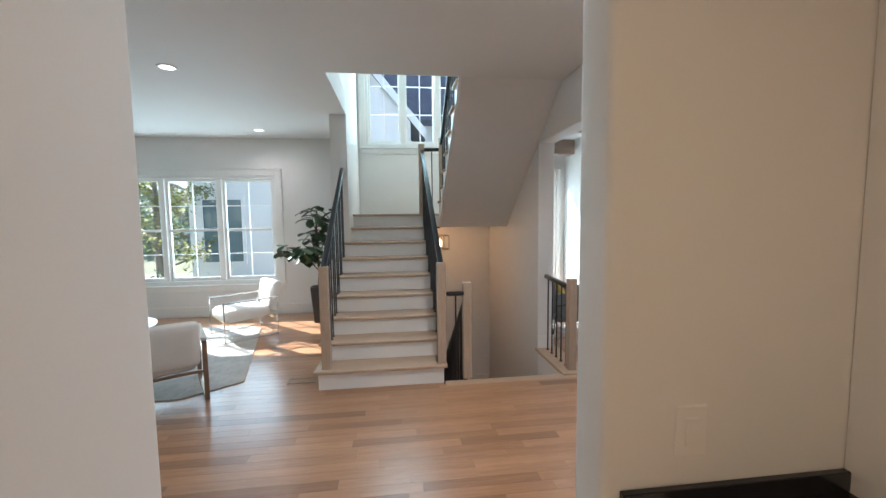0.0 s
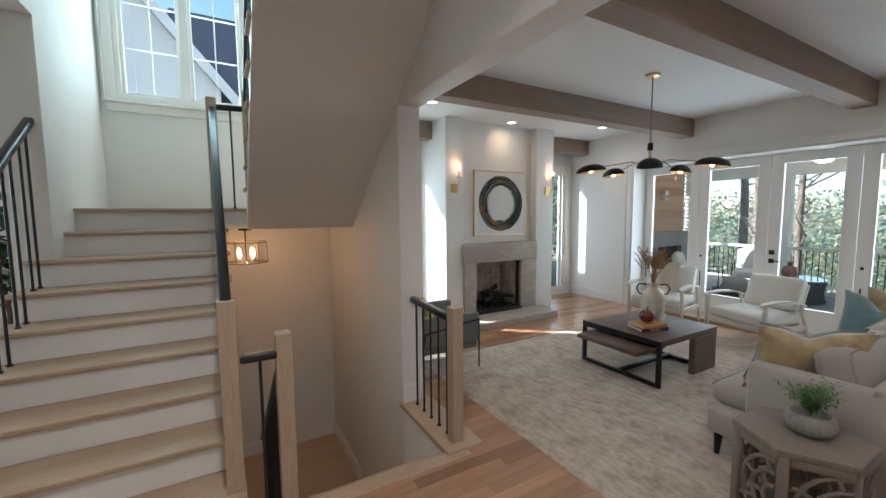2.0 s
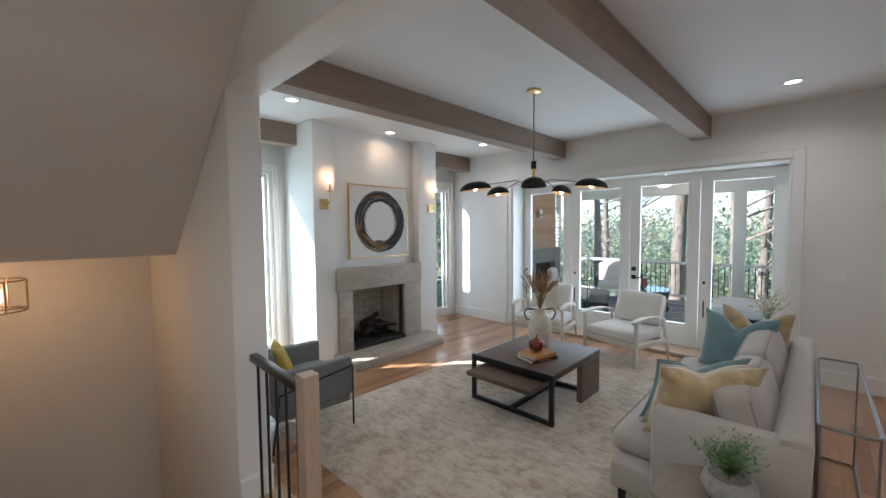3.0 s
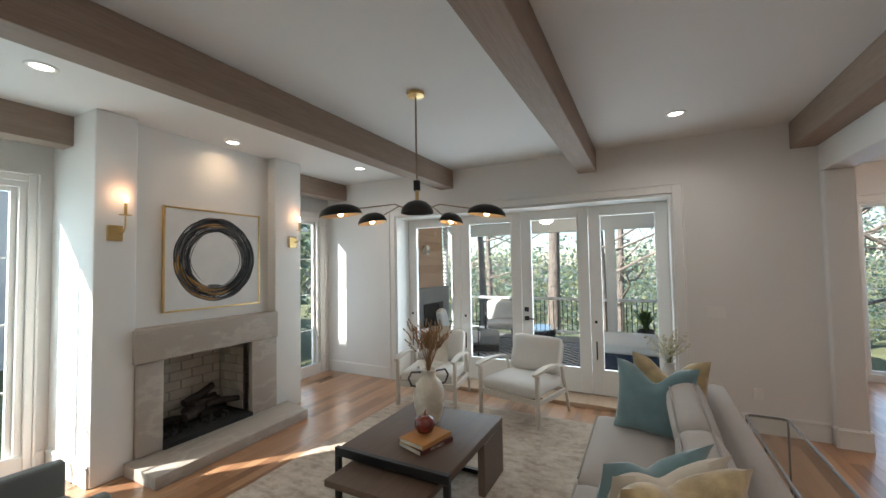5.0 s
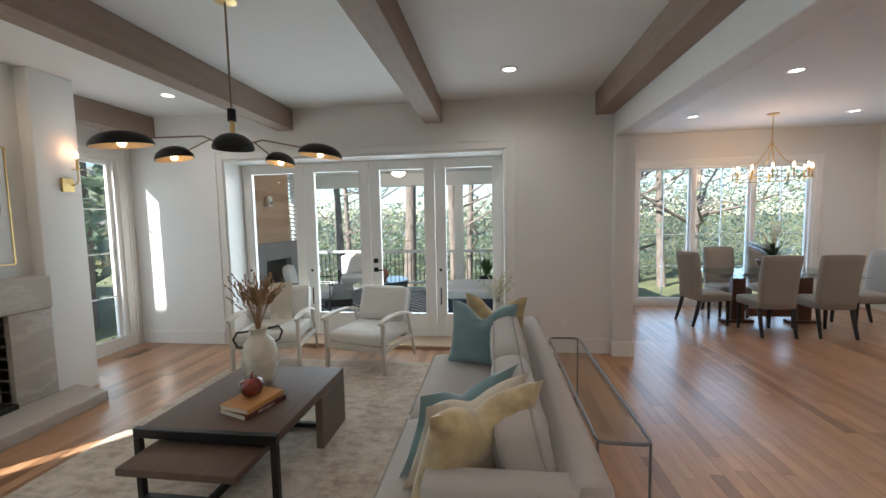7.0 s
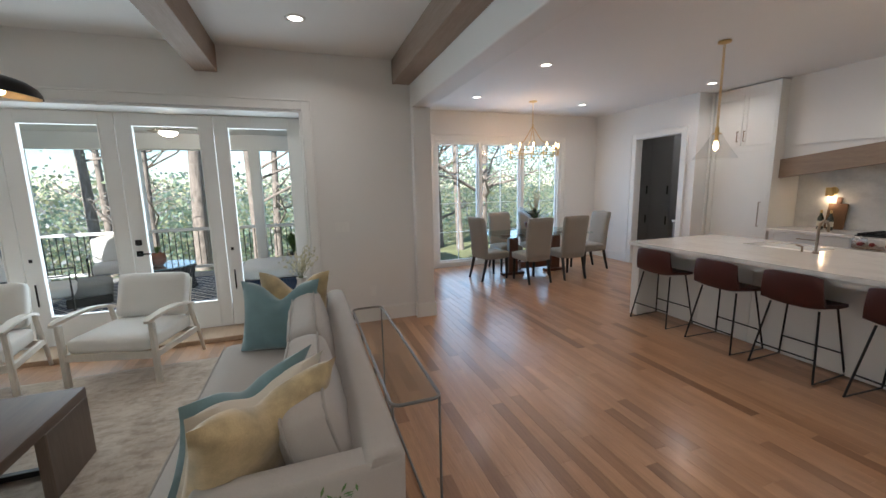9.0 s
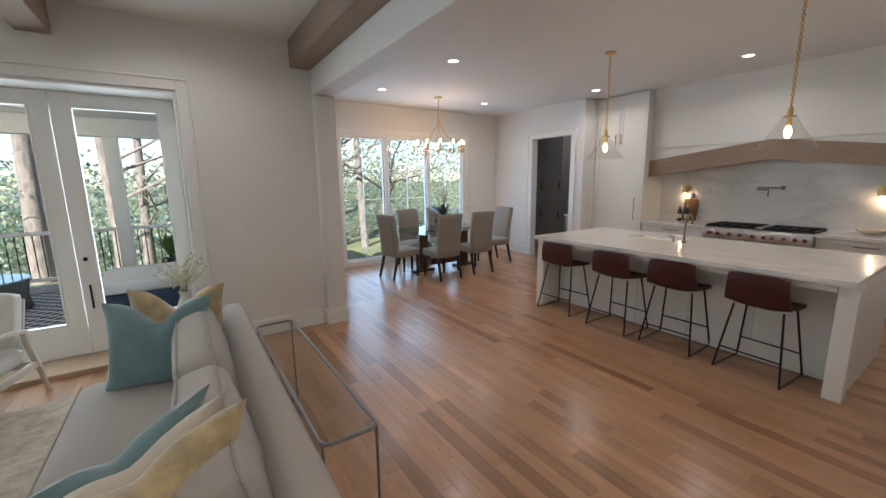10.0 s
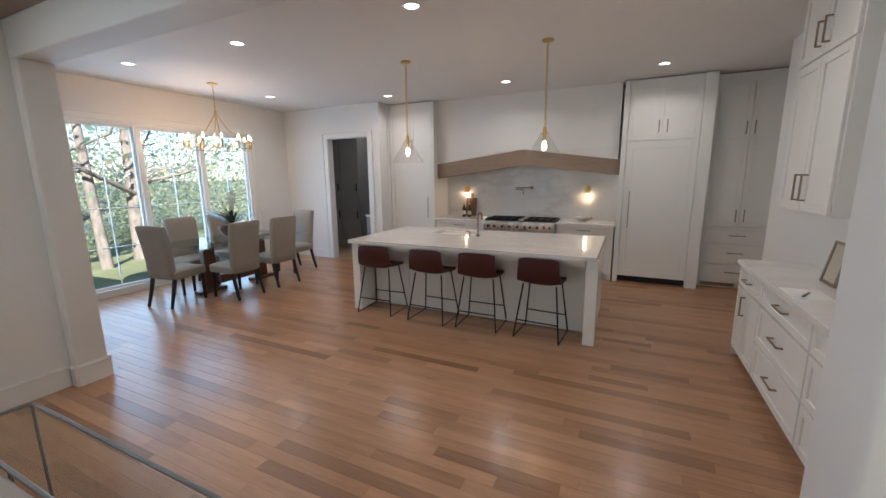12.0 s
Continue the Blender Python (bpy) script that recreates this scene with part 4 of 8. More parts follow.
# painting
art = thing("painting", "square abstract painting of a dark brushed ring on white", "painting", (4.675, 6.93, 1.818))
part("canvas", boxes(((-0.50, -0.032, -0.495), (0.50, -0.004, 0.495)), bev=0.003), M["canvas"], art)
bm = boxes(((-0.515, -0.036, -0.51), (-0.501, 0, 0.51)), ((0.501, -0.036, -0.51), (0.515, 0, 0.51)), ((-0.501, -0.036, 0.496), (0.501, 0, 0.51)), ((-0.501, -0.036, -0.51), (0.501, 0, -0.496)), bev=0.002)
part("frame", bm, M["brass"], art, "thin gilded frame")
ra = random.Random(11)
for key, count, rs, wid, lift in (("ink_gray", 60, (0.285, 0.42), (0.010, 0.040), 0.0330), ("ink", 60, (0.30, 0.425), (0.008, 0.034), 0.0340), ("ink_gray", 40, (0.27, 0.42), (0.004, 0.012), 0.0345), ("ink_gold", 22, (0.32, 0.43), (0.006, 0.024), 0.0350), ("ink", 16, (0.31, 0.40), (0.003, 0.008), 0.0356)):
    bm = bmesh.new()
    for i in range(count):
        r, w = ra.uniform(*rs), ra.uniform(*wid)
        a0, span = ra.uniform(0, 6.28), ra.uniform(0.5, 2.6)
        if key == "ink_gold":
            a0, span = ra.choice((3.2, 3.5, 3.9, 1.4, 4.3)) + ra.uniform(-0.3, 0.3), ra.uniform(0.3, 0.9)
        ex, ez = ra.uniform(-0.014, 0.014), ra.uniform(-0.014, 0.014)
        n = 20
        prev = None
        for j in range(n + 1):
            t = j / n
            a = a0 + span * t
            ww = w * (math.sin(math.pi * min(1, t * 1.15 + 0.04)) ** 0.5 if t < 0.96 else 0.15)
            rr = r + 0.012 * noise.noise(Vector((a * 2, i * 3.7, 0)))
            pair = [bm.verts.new((ex + (rr + s * ww) * math.cos(a), -lift, ez + (rr + s * ww) * math.sin(a))) for s in (-0.5, 0.5)]
            if prev:
                bm.faces.new((prev[0], prev[1], pair[1], pair[0]))
            prev = pair
    part("brushwork", bm, M[key], art)["kind"] = "stuff"


def wall_sconce(x):
    s = thing("wall_sconce", "brass candle wall sconce, lit", "wall lamp", (x, 6.80, 2.03), 0, "fireplace wall sconces")
    part("backplate", boxes(((-0.055, -0.022, -0.065), (0.055, 0, 0.065)), bev=0.004, seg=2), M["brass"], s)
    part("arm", tube(bmesh.new(), [(0.03, -0.02, 0), (0.04, -0.06, 0.01), (0.045, -0.08, 0.05), (0.045, -0.08, 0.26)], 0.006), M["brass"], s, smooth=60)
    part("drip_pan", lathe(bmesh.new(), [(0.006, 0.145), (0.045, 0.15), (0.045, 0.154), (0.006, 0.156)], (0.045, -0.08, 0)), M["brass"], s, smooth=50)
    part("candle_tube", cyl(bmesh.new(), (0.045, -0.08, 0.156), (0.045, -0.08, 0.255), 0.011), M["brass"], s, smooth=50)
    part("bulb", lathe(bmesh.new(), [(0.008, 0.255), (0.017, 0.275), (0.015, 0.30), (0.003, 0.325)], (0.045, -0.08, 0), 14), M["bulb"], s, "glowing candle bulb", 60)
    lamp = new("sconce_lamp", bpy.data.lights.new("sconce_lamp", "POINT"))
    lamp.data.energy, lamp.data.color, lamp.data.shadow_soft_size = 0.25, (1.0, 0.50, 0.26), 0.02
    lamp.parent = s
    lamp.matrix_basis = pose(0.045, -0.085, 0.345)


wall_sconce(3.735)
wall_sconce(5.58)

# rug
bm = bmesh.new()
bmesh.ops.create_grid(bm, x_segments=80, y_segments=60, size=1.0, matrix=pose(4.60, 4.30, 0.012) @ Matrix.Diagonal((1.97, 1.42, 1, 1)))
for v in bm.verts:
    ex = max(abs(v.co.x - 4.60) / 1.97, abs(v.co.y - 4.30) / 1.42)
    v.co.z += 0.002 * noise.noise(v.co * 3) - (0.009 if ex > 0.995 else 0)
    if ex > 0.995:
        v.co.x += 0.006 * noise.noise(v.co * 14)
        v.co.y += 0.006 * noise.noise(v.co * 17)
whole("area_rug", bm, M["rug"], "large distressed beige and gray rug", "rug", smooth=60)

# coffee table
tb = thing("coffee_table", "weathered walnut coffee table with a black steel frame", "coffee table", (4.735, 4.39, 0))
tb.scale = (0.93, 1.0, 1.085)
part("tabletop", boxes(((-0.53, -0.43, 0.365), (0.545, 0.43, 0.42)), bev=0.006, seg=2), M["table_wood"], tb, smooth=40)
for y0 in (-0.43, 0.375):
    part("panel_leg", boxes(((0.10, y0, 0.014), (0.545, y0 + 0.055, 0.365)), bev=0.005), M["table_wood_up"], tb, "broad plank leg")
part("lower_shelf", boxes(((-0.80, -0.36, 0.312), (-0.30, 0.32, 0.352)), bev=0.006, seg=2), M["table_wood"], tb, "lower sliding wooden shelf", 40)
part("top_strap", boxes(((-0.555, -0.445, 0.374), (-0.515, 0.445, 0.427)), bev=0.004), M["black"], tb, "black steel strap")
for y0 in (-0.445, 0.405):
    part("steel_leg", boxes(((-0.555, y0, 0.014), (-0.515, y0 + 0.04, 0.374)), bev=0.004), M["black"], tb)
part("foot_bar", boxes(((-0.554, -0.405, 0.014), (-0.516, 0.405, 0.05)), bev=0.004), M["black"], tb)
part("floor_rail", boxes(((-0.515, -0.02, 0.015), (0.40, 0.02, 0.05)), bev=0.004), M["black"], tb)
part("rear_bar", boxes(((0.38, -0.375, 0.016), (0.42, 0.375, 0.05)), bev=0.004), M["black"], tb)


def stems(bm, count, spread, height, r, rng_, blade=False, curve=0.5):
    """Thin arching stems from the origin; blade gives flat leaves."""
    for i in range(count):
        a, s = rng_.uniform(0, 6.283), rng_.uniform(0.1, 1) * spread
        h = height * rng_.uniform(0.65, 1.0)
        pts = [Vector((math.cos(a) * s * t ** (1 + curve) + rng_.uniform(-0.004, 0.004), math.sin(a) * s * t ** (1 + curve), h * (t - 0.25 * curve * t * t))) for t in (0, 0.25, 0.5, 0.75, 1)]
        if blade:
            side = Vector((-math.sin(a), math.cos(a), 0))
            prev = None
            for p, w in zip(pts, (0.4, 0.9, 1, 0.7, 0.05)):
                pair = [bm.verts.new(p + side * r * w * k) for k in (-1, 1)]
                if prev:
                    bm.faces.new((prev[0], prev[1], pair[1], pair[0]))
                prev = pair
        else:
            tube(bm, pts, [r, r, r * 0.8, r * 0.6, r * 0.3], 4)
        yield pts


vase = thing("vase", "cream two-handled jug vase holding dried grasses", "vase", (4.90, 4.46, 0.456))
part("body", lathe(bmesh.new(), [(0.075, 0.0), (0.105, 0.06), (0.125, 0.16), (0.125, 0.24), (0.105, 0.31), (0.062, 0.355), (0.052, 0.385), (0.066, 0.42), (0.056, 0.42), (0.042, 0.385), (0.04, 0.30)], n=36), M["ceramic"], vase, smooth=70)
for s in (-1, 1):
    part("handle", tube(bmesh.new(), [(0.045 * s, -0.045 * s, 0.40), (0.10 * s, -0.10 * s, 0.405), (0.118 * s, -0.118 * s, 0.36), (0.10 * s, -0.10 * s, 0.30), (0.075 * s, -0.075 * s, 0.29)], 0.009, 8), M["dark_ceramic"], vase, "dark iron handle", 60)
rd = random.Random(5)
bm = bmesh.new()
heads = bmesh.new()
for pts in stems(bm, 60, 0.20, 0.52, 0.0016, rd):
    base = pts[-1] - pts[2]
    for j in range(7):
        c = pts[-1] - base * (0.11 * j) + Vector((rd.uniform(-0.01, 0.01), rd.uniform(-0.01, 0.01), 0))
        b = bmesh.new()
        bmesh.ops.create_icosphere(b, subdivisions=1, radius=1.0, matrix=Matrix.Translation(c) @ base.to_track_quat("Z", "Y").to_matrix().to_4x4() @ Matrix.Diagonal((0.006, 0.006, 0.014, 1)))
        merge(heads, b)
bm.transform(Matrix.Translation((0, 0, 0.36)))
heads.transform(Matrix.Translation((0, 0, 0.36)))
part("grass_stems", bm, M["dry"], vase, "dry tan stems")
part("seed_tuft", heads, M["dry"], vase, "fluffy tan seed heads")["kind"] = "stuff"

M["book_orange"] = surface("orange_book_cloth", (0.48, 0.22, 0.06), 0.6)
M["book_red"] = surface("maroon_book_cloth", (0.09, 0.02, 0.018), 0.55)
M["paper"] = surface("book_pages", (0.66, 0.60, 0.48), 0.9, fine=300, fine_amt=0.2)


def book(at, turn, w, d, h, key, label, group="stacked books"):
    b = thing("book", label, "book", at, turn, group)
    part("cover", boxes(((-w / 2, -d / 2, 0), (w / 2, d / 2, 0.003)), ((-w / 2, -d / 2, h - 0.003), (w / 2, d / 2, h)), ((-w / 2, -d / 2, 0.003), (-w / 2 + 0.003, d / 2, h - 0.003)), bev=0.001), M[key], b)
    part("pages", boxes(((-w / 2 + 0.003, -d / 2 + 0.005, 0.003), (w / 2 - 0.006, d / 2 - 0.005, h - 0.003))), M["paper"], b, "cream page block")
    return b


b1 = book((4.55, 4.29, 0.456), 72, 0.235, 0.31, 0.034, "book_red", "thick maroon book lying flat")
b2 = book((4.55, 4.295, 0.490), 78, 0.225, 0.30, 0.03, "book_orange", "orange art book lying flat")


def lettering(text, size, material, parent, m, label=""):
    cu = bpy.data.curves.new("lettering", "FONT")
    cu.body, cu.size, cu.extrude, cu.align_x, cu.align_y = text, size, 0.0006, "CENTER", "CENTER"
    tmp = bpy.data.objects.new("lettering_tmp", cu)
    scene.collection.objects.link(tmp)
    me = bpy.data.meshes.new_from_object(tmp.evaluated_get(bpy.context.evaluated_depsgraph_get()))
    bpy.data.objects.remove(tmp)
    me.materials.clear()
    me.materials.append(material)
    ob = new("lettering", me)
    ob.parent = parent
    ob.matrix_basis = m
    if label:
        ob["label"] = label
    return ob


lettering("ART DECO", 0.026, M["ceramic"], b1, Matrix.Translation((-0.1185, 0, 0.017)) @ pose(0, 0, 0, 90, 0, -90), "pale spine title")
orn = thing("glass_ornament", "ruby red ribbed glass pumpkin ornament on the books", "ornament", (4.57, 4.31, 0.520))
prof = [(0.02, 0.0), (0.055, 0.015), (0.072, 0.055), (0.066, 0.10), (0.03, 0.125), (0.01, 0.118)]
bm = bmesh.new()
lathe(bm, prof, n=40)
for v in bm.verts:
    a = math.atan2(v.co.y, v.co.x)
    k = 1 + 0.05 * abs(math.sin(a * 5))
    v.co.x *= k
    v.co.y *= k
part("body", bm, M["red_glass"], orn, smooth=70)
part("stem", tube(bmesh.new(), [(0, 0, 0.115), (0.004, 0, 0.14), (0.022, 0, 0.155), (0.03, 0, 0.145)], [0.009, 0.008, 0.006, 0.003], 8), M["red_glass"], orn, smooth=60)

# sofa
sofa = thing("sofa", "greige linen two-cushion sofa with tapered dark legs", "sofa", (4.665, 2.825, 0))
L, D = 1.105, 0.455
part("base", boxes(((-L + 0.02, -D + 0.04, 0.17), (L - 0.02, D - 0.05, 0.33)), bev=0.02, seg=3), M["linen"], sofa, smooth=50)
bm = bmesh.new()
prism(bm, [(-D, 0.17), (-D + 0.15, 0.17), (-D + 0.17, 0.55), (-D + 0.11, 0.765), (-D + 0.03, 0.775), (-D - 0.015, 0.75)], "x", -L + 0.006, L - 0.006, 0.018)
part("back_frame", bm, M["linen"], sofa, smooth=45)
for s in (-1, 1):
    bm = bmesh.new()
    x0, x1 = sorted((s * L, s * (L - 0.13)))
    prism(bm, [(-D - 0.005, 0.175), (D - 0.27, 0.175), (D - 0.27, 0.725), (-D + 0.12, 0.73), (-D - 0.005, 0.74)], "x", x0, x1, 0.02)
    part("arm", bm, M["linen"], sofa, smooth=45)
    for y in (-D + 0.06, D - 0.10):
        part("leg", cyl(bmesh.new(), (s * (L - 0.07), y, 0.012), (s * (L - 0.09), y, 0.18), 0.016, 0.03, 12), M["black"], sofa, "tapered dark leg", 40)
for x0, x1, sd in ((-L + 0.135, -0.14, 1), (-0.135, L - 0.135, 2)):
    c = part("seat_cushion", cushion(bmesh.new(), (x0, -0.26, 0.32), (x1, D, 0.47), 0.02, 9, 0.42, sd, wrinkle=0.004), M["linen"], sofa, smooth=60)
    bm = tube(bmesh.new(), [(x0 + 0.03, D - 0.015, 0.452), (x1 - 0.03, D - 0.015, 0.452)], 0.006, 6)
    part("piping", bm, M["linen_seam"], c)
    m = pose((x0 + x1) / 2, -0.245, 0.47, -14, 0, 0)
    w = (x1 - x0) / 2
    c = part("back_cushion", cushion(bmesh.new(), (-w, -0.095, -0.02), (w, 0.095, 0.41), 0.028, 12, 0.36, sd + 5, m, 0.012), M["linen"], sofa, smooth=60)
    for y in (-0.075, 0.075):
        pts = [m @ Vector(p) for p in ((-w + 0.02, y, 0.05), (-w + 0.015, y, 0.36), (-w + 0.05, y, 0.395), (0, y, 0.405), (w - 0.05, y, 0.395), (w - 0.015, y, 0.36), (w - 0.02, y, 0.05))]
        part("piping", tube(bmesh.new(), pts, 0.006, 6), M["linen_seam"], c)


def throw_pillow(label, key, w, h, t, m, seed, dent=0.30, group="sofa pillows"):
    ob = whole("throw_pillow", pillow(bmesh.new(), w, h, t, seed, dent), M[key], label, "pillow", group, 70)
    ob.matrix_basis = m
    return ob


throw_pillow("teal velvet throw pillow, chopped in the middle", "teal", 0.56, 0.52, 0.19, pose(5.31, 2.86, 0.462, 14, 0, 74), 1, 0.24)
throw_pillow("ochre and cream throw pillow behind the teal one", "gold", 0.54, 0.53, 0.16, pose(5.47, 2.76, 0.475, 10, 0, 72), 2, 0.24)
throw_pillow("teal velvet throw pillow behind the ochre one", "teal", 0.56, 0.50, 0.12, pose(4.12, 2.975, 0.480, 24, 0, -47), 3, 0.16)
throw_pillow("cream cloth throw pillow between two others", "cream", 0.56, 0.50, 0.13, pose(4.03, 2.935, 0.490, 25, 0, -48), 4, 0.14)
throw_pillow("ochre crushed velvet throw pillow on the sofa arm end", "gold", 0.56, 0.52, 0.20, pose(3.92, 2.89, 0.485, 24, 0, -50), 5, 0.14)

# glass console behind the sofa
M["smoked_steel"] = surface("smoked_steel", (0.17, 0.16, 0.15), 0.3, fine_amt=0.05)
con = thing("console_table", "narrow glass console table with a thin steel frame", "console table", (4.52, 2.24, 0))
hw, hd, r = 0.675, 0.105, 0.04
loop = []
for cx, cy, a0 in ((hw - r, hd - r, 0), (-hw + r, hd - r, 90), (-hw + r, -hd + r, 180), (hw - r, -hd + r, 270)):
    for k in range(6):
        a = radians(a0 + 18 * k)
        loop.append((cx + r * math.cos(a), cy + r * math.sin(a)))
part("top_rim", tube(bmesh.new(), [(x, y, 0.748) for x, y in loop], 0.008, 8, True), M["smoked_steel"], con, smooth=60)
bm = bmesh.new()
bm.faces.new([bm.verts.new((x * 0.988, y * 0.93, 0.752)) for x, y in loop])
part("glass_top", bm, M["sheet_glass"], con, "clear glass top")
for x in (-hw + 0.012, -0.23, 0.23, hw - 0.012):
    for y in (-hd + 0.005, hd - 0.005):
        if abs(x) > 0.5 or y > 0:
            part("leg", cyl(bmesh.new(), (x, y, 0.0), (x, y, 0.748), 0.006, n=8), M["smoked_steel"], con, smooth=50)
part("foot_rim", tube(bmesh.new(), [(x, y, 0.012) for x, y in loop], 0.007, 8, True), M["smoked_steel"], con, smooth=60)


# carved side tables at both ends of the sofa
def side_table(at, turn, label):
    t = thing("side_table", label, "side table", at, turn, "carved side tables")
    n, rad, h = 6, 0.285, 0.54
    ring = [(rad * math.cos(2 * math.pi * i / n), rad * math.sin(2 * math.pi * i / n)) for i in range(n)]
    part("top", slab(bmesh.new(), ring, h - 0.035, h, 0.006, 2), M["carved"], t, smooth=40)
    for i in range(n):
        a = Vector((*ring[i], 0)) * 0.93
        b = Vector((*ring[(i + 1) % n], 0)) * 0.93
        w = (b - a).length
        m = Matrix.Translation(a) @ Matrix(((*((b - a).normalized()),), (*(Vector((0, 0, 1)).cross((b - a).normalized())),), (0, 0, 1))).transposed().to_4x4()
        bm = boxes(((0.0, -0.014, 0.0), (0.042, 0.014, h - 0.035)), ((0.042, -0.012, h - 0.075), (w, 0.012, h - 0.035)), ((0.042, -0.012, 0.03), (w, 0.012, 0.075)), bev=0.003)
        z0, z1 = 0.075, h - 0.075
        half = (z1 - z0) / 2
        zc = (z0 + z1) / 2
        for cx, sgn in ((w, -1), ):
            for rr in (0.07, 0.135, 0.20):
                pts = [(cx + sgn * min(w - 0.04, rr * math.cos(q)), 0, zc + max(-half, min(half, rr * 1.0 * math.sin(q)))) for q in [radians(-88 + 176 * k / 10) for k in range(11)]]
                tube(bm, pts, 0.011, 6)
            for q in (-75, -50, -25, 0, 25, 50, 75):
                c0, c1 = (0.08, 0.135) if q % 50 == 0 else (0.14, 0.23)
                p0 = (cx + sgn * c0 * math.cos(radians(q)), 0, zc + c0 * math.sin(radians(q)))
                p1 = (max(0.03, cx + sgn * c1 * math.cos(radians(q))), 0, max(z0, min(z1, zc + c1 * math.sin(radians(q)))))
                tube(bm, [p0, p1], 0.010, 6)
        bm.transform(m)
        part("carved_panel", bm, M["carved"], t, "openwork carved panel", 50)
    part("bottom_board", slab(bmesh.new(), [(x * 0.88, y * 0.88) for x, y in ring], 0.03, 0.05), M["carved"], t)
    return t


side_table((3.265, 2.64, 0), 0, "gray-washed six-sided carved side table beside the sofa")
side_table((6.34, 2.66, 0), 0, "gray-washed six-sided carved side table by the garden doors")

M["concrete"] = surface("rough_stone_bowl", (0.33, 0.31, 0.28), 0.85, fine=60, fine_amt=0.25, coarse=12, coarse_amt=0.25, bump_amt=0.3)
pl = thing("potted_plant", "bushy green fern in a rough stone bowl", "plant", (3.29, 2.62, 0.54))
part("bowl", lathe(bmesh.new(), [(0.05, 0), (0.085, 0.015), (0.105, 0.055), (0.092, 0.10), (0.075, 0.105), (0.06, 0.085)], n=24, wobble=0.01), M["concrete"], pl, smooth=60)
rp = random.Random(8)
bm = bmesh.new()
for pts in stems(bm, 110, 0.15, 0.21, 0.0012, rp, curve=0.8):
    for j in range(8):
        c = pts[1].lerp(pts[-1], j / 7) + Vector((rp.uniform(-0.012, 0.012), rp.uniform(-0.012, 0.012), rp.uniform(-0.006, 0.008)))
        d = Vector((rp.uniform(-1, 1), rp.uniform(-1, 1), rp.uniform(-0.3, 0.5))).normalized() * 0.016
        s = d.cross(Vector((0, 0, 1))).normalized() * 0.0045
        q = [bm.verts.new(p) for p in (c - d, c + s, c + d, c - s)]
        bm.faces.new(q)
bm.transform(Matrix.Translation((0, 0, 0.085)))
part("foliage", bm, M["leaf"], pl, "fine feathery green leaves")

wv = thing("flower_vase", "white vase of pale wildflowers on the side table", "vase", (6.32, 2.70, 0.54))
part("body", lathe(bmesh.new(), [(0.045, 0), (0.07, 0.04), (0.075, 0.11), (0.045, 0.18), (0.038, 0.215), (0.05, 0.24), (0.042, 0.24), (0.03, 0.21)], n=26), M["white_cloth"], wv, "white glazed body", 60)
M["petal"] = surface("cream_petal", (0.66, 0.62, 0.44), 0.8, bump_amt=0)
M["sage"] = surface("sage_leaf", (0.20, 0.24, 0.12), 0.7, coarse_amt=0.3, bump_amt=0)
bm, hd_ = bmesh.new(), bmesh.new()
for pts in stems(bm, 34, 0.22, 0.42, 0.0013, rp, curve=0.6):
    for j in range(5):
        c = pts[2].lerp(pts[-1], j / 4) + Vector((rp.uniform(-0.02, 0.02), rp.uniform(-0.02, 0.02), rp.uniform(-0.01, 0.02)))
        b = bmesh.new()
        bmesh.ops.create_icosphere(b, subdivisions=1, radius=rp.uniform(0.006, 0.013), matrix=Matrix.Translation(c))
        merge(hd_, b)
for b_ in (bm, hd_):
    b_.transform(Matrix.Translation((0, 0, 0.17)))
part("stems", bm, M["sage"], wv, "sage green stems")
part("blossoms", hd_, M["petal"], wv, "small cream blossoms")


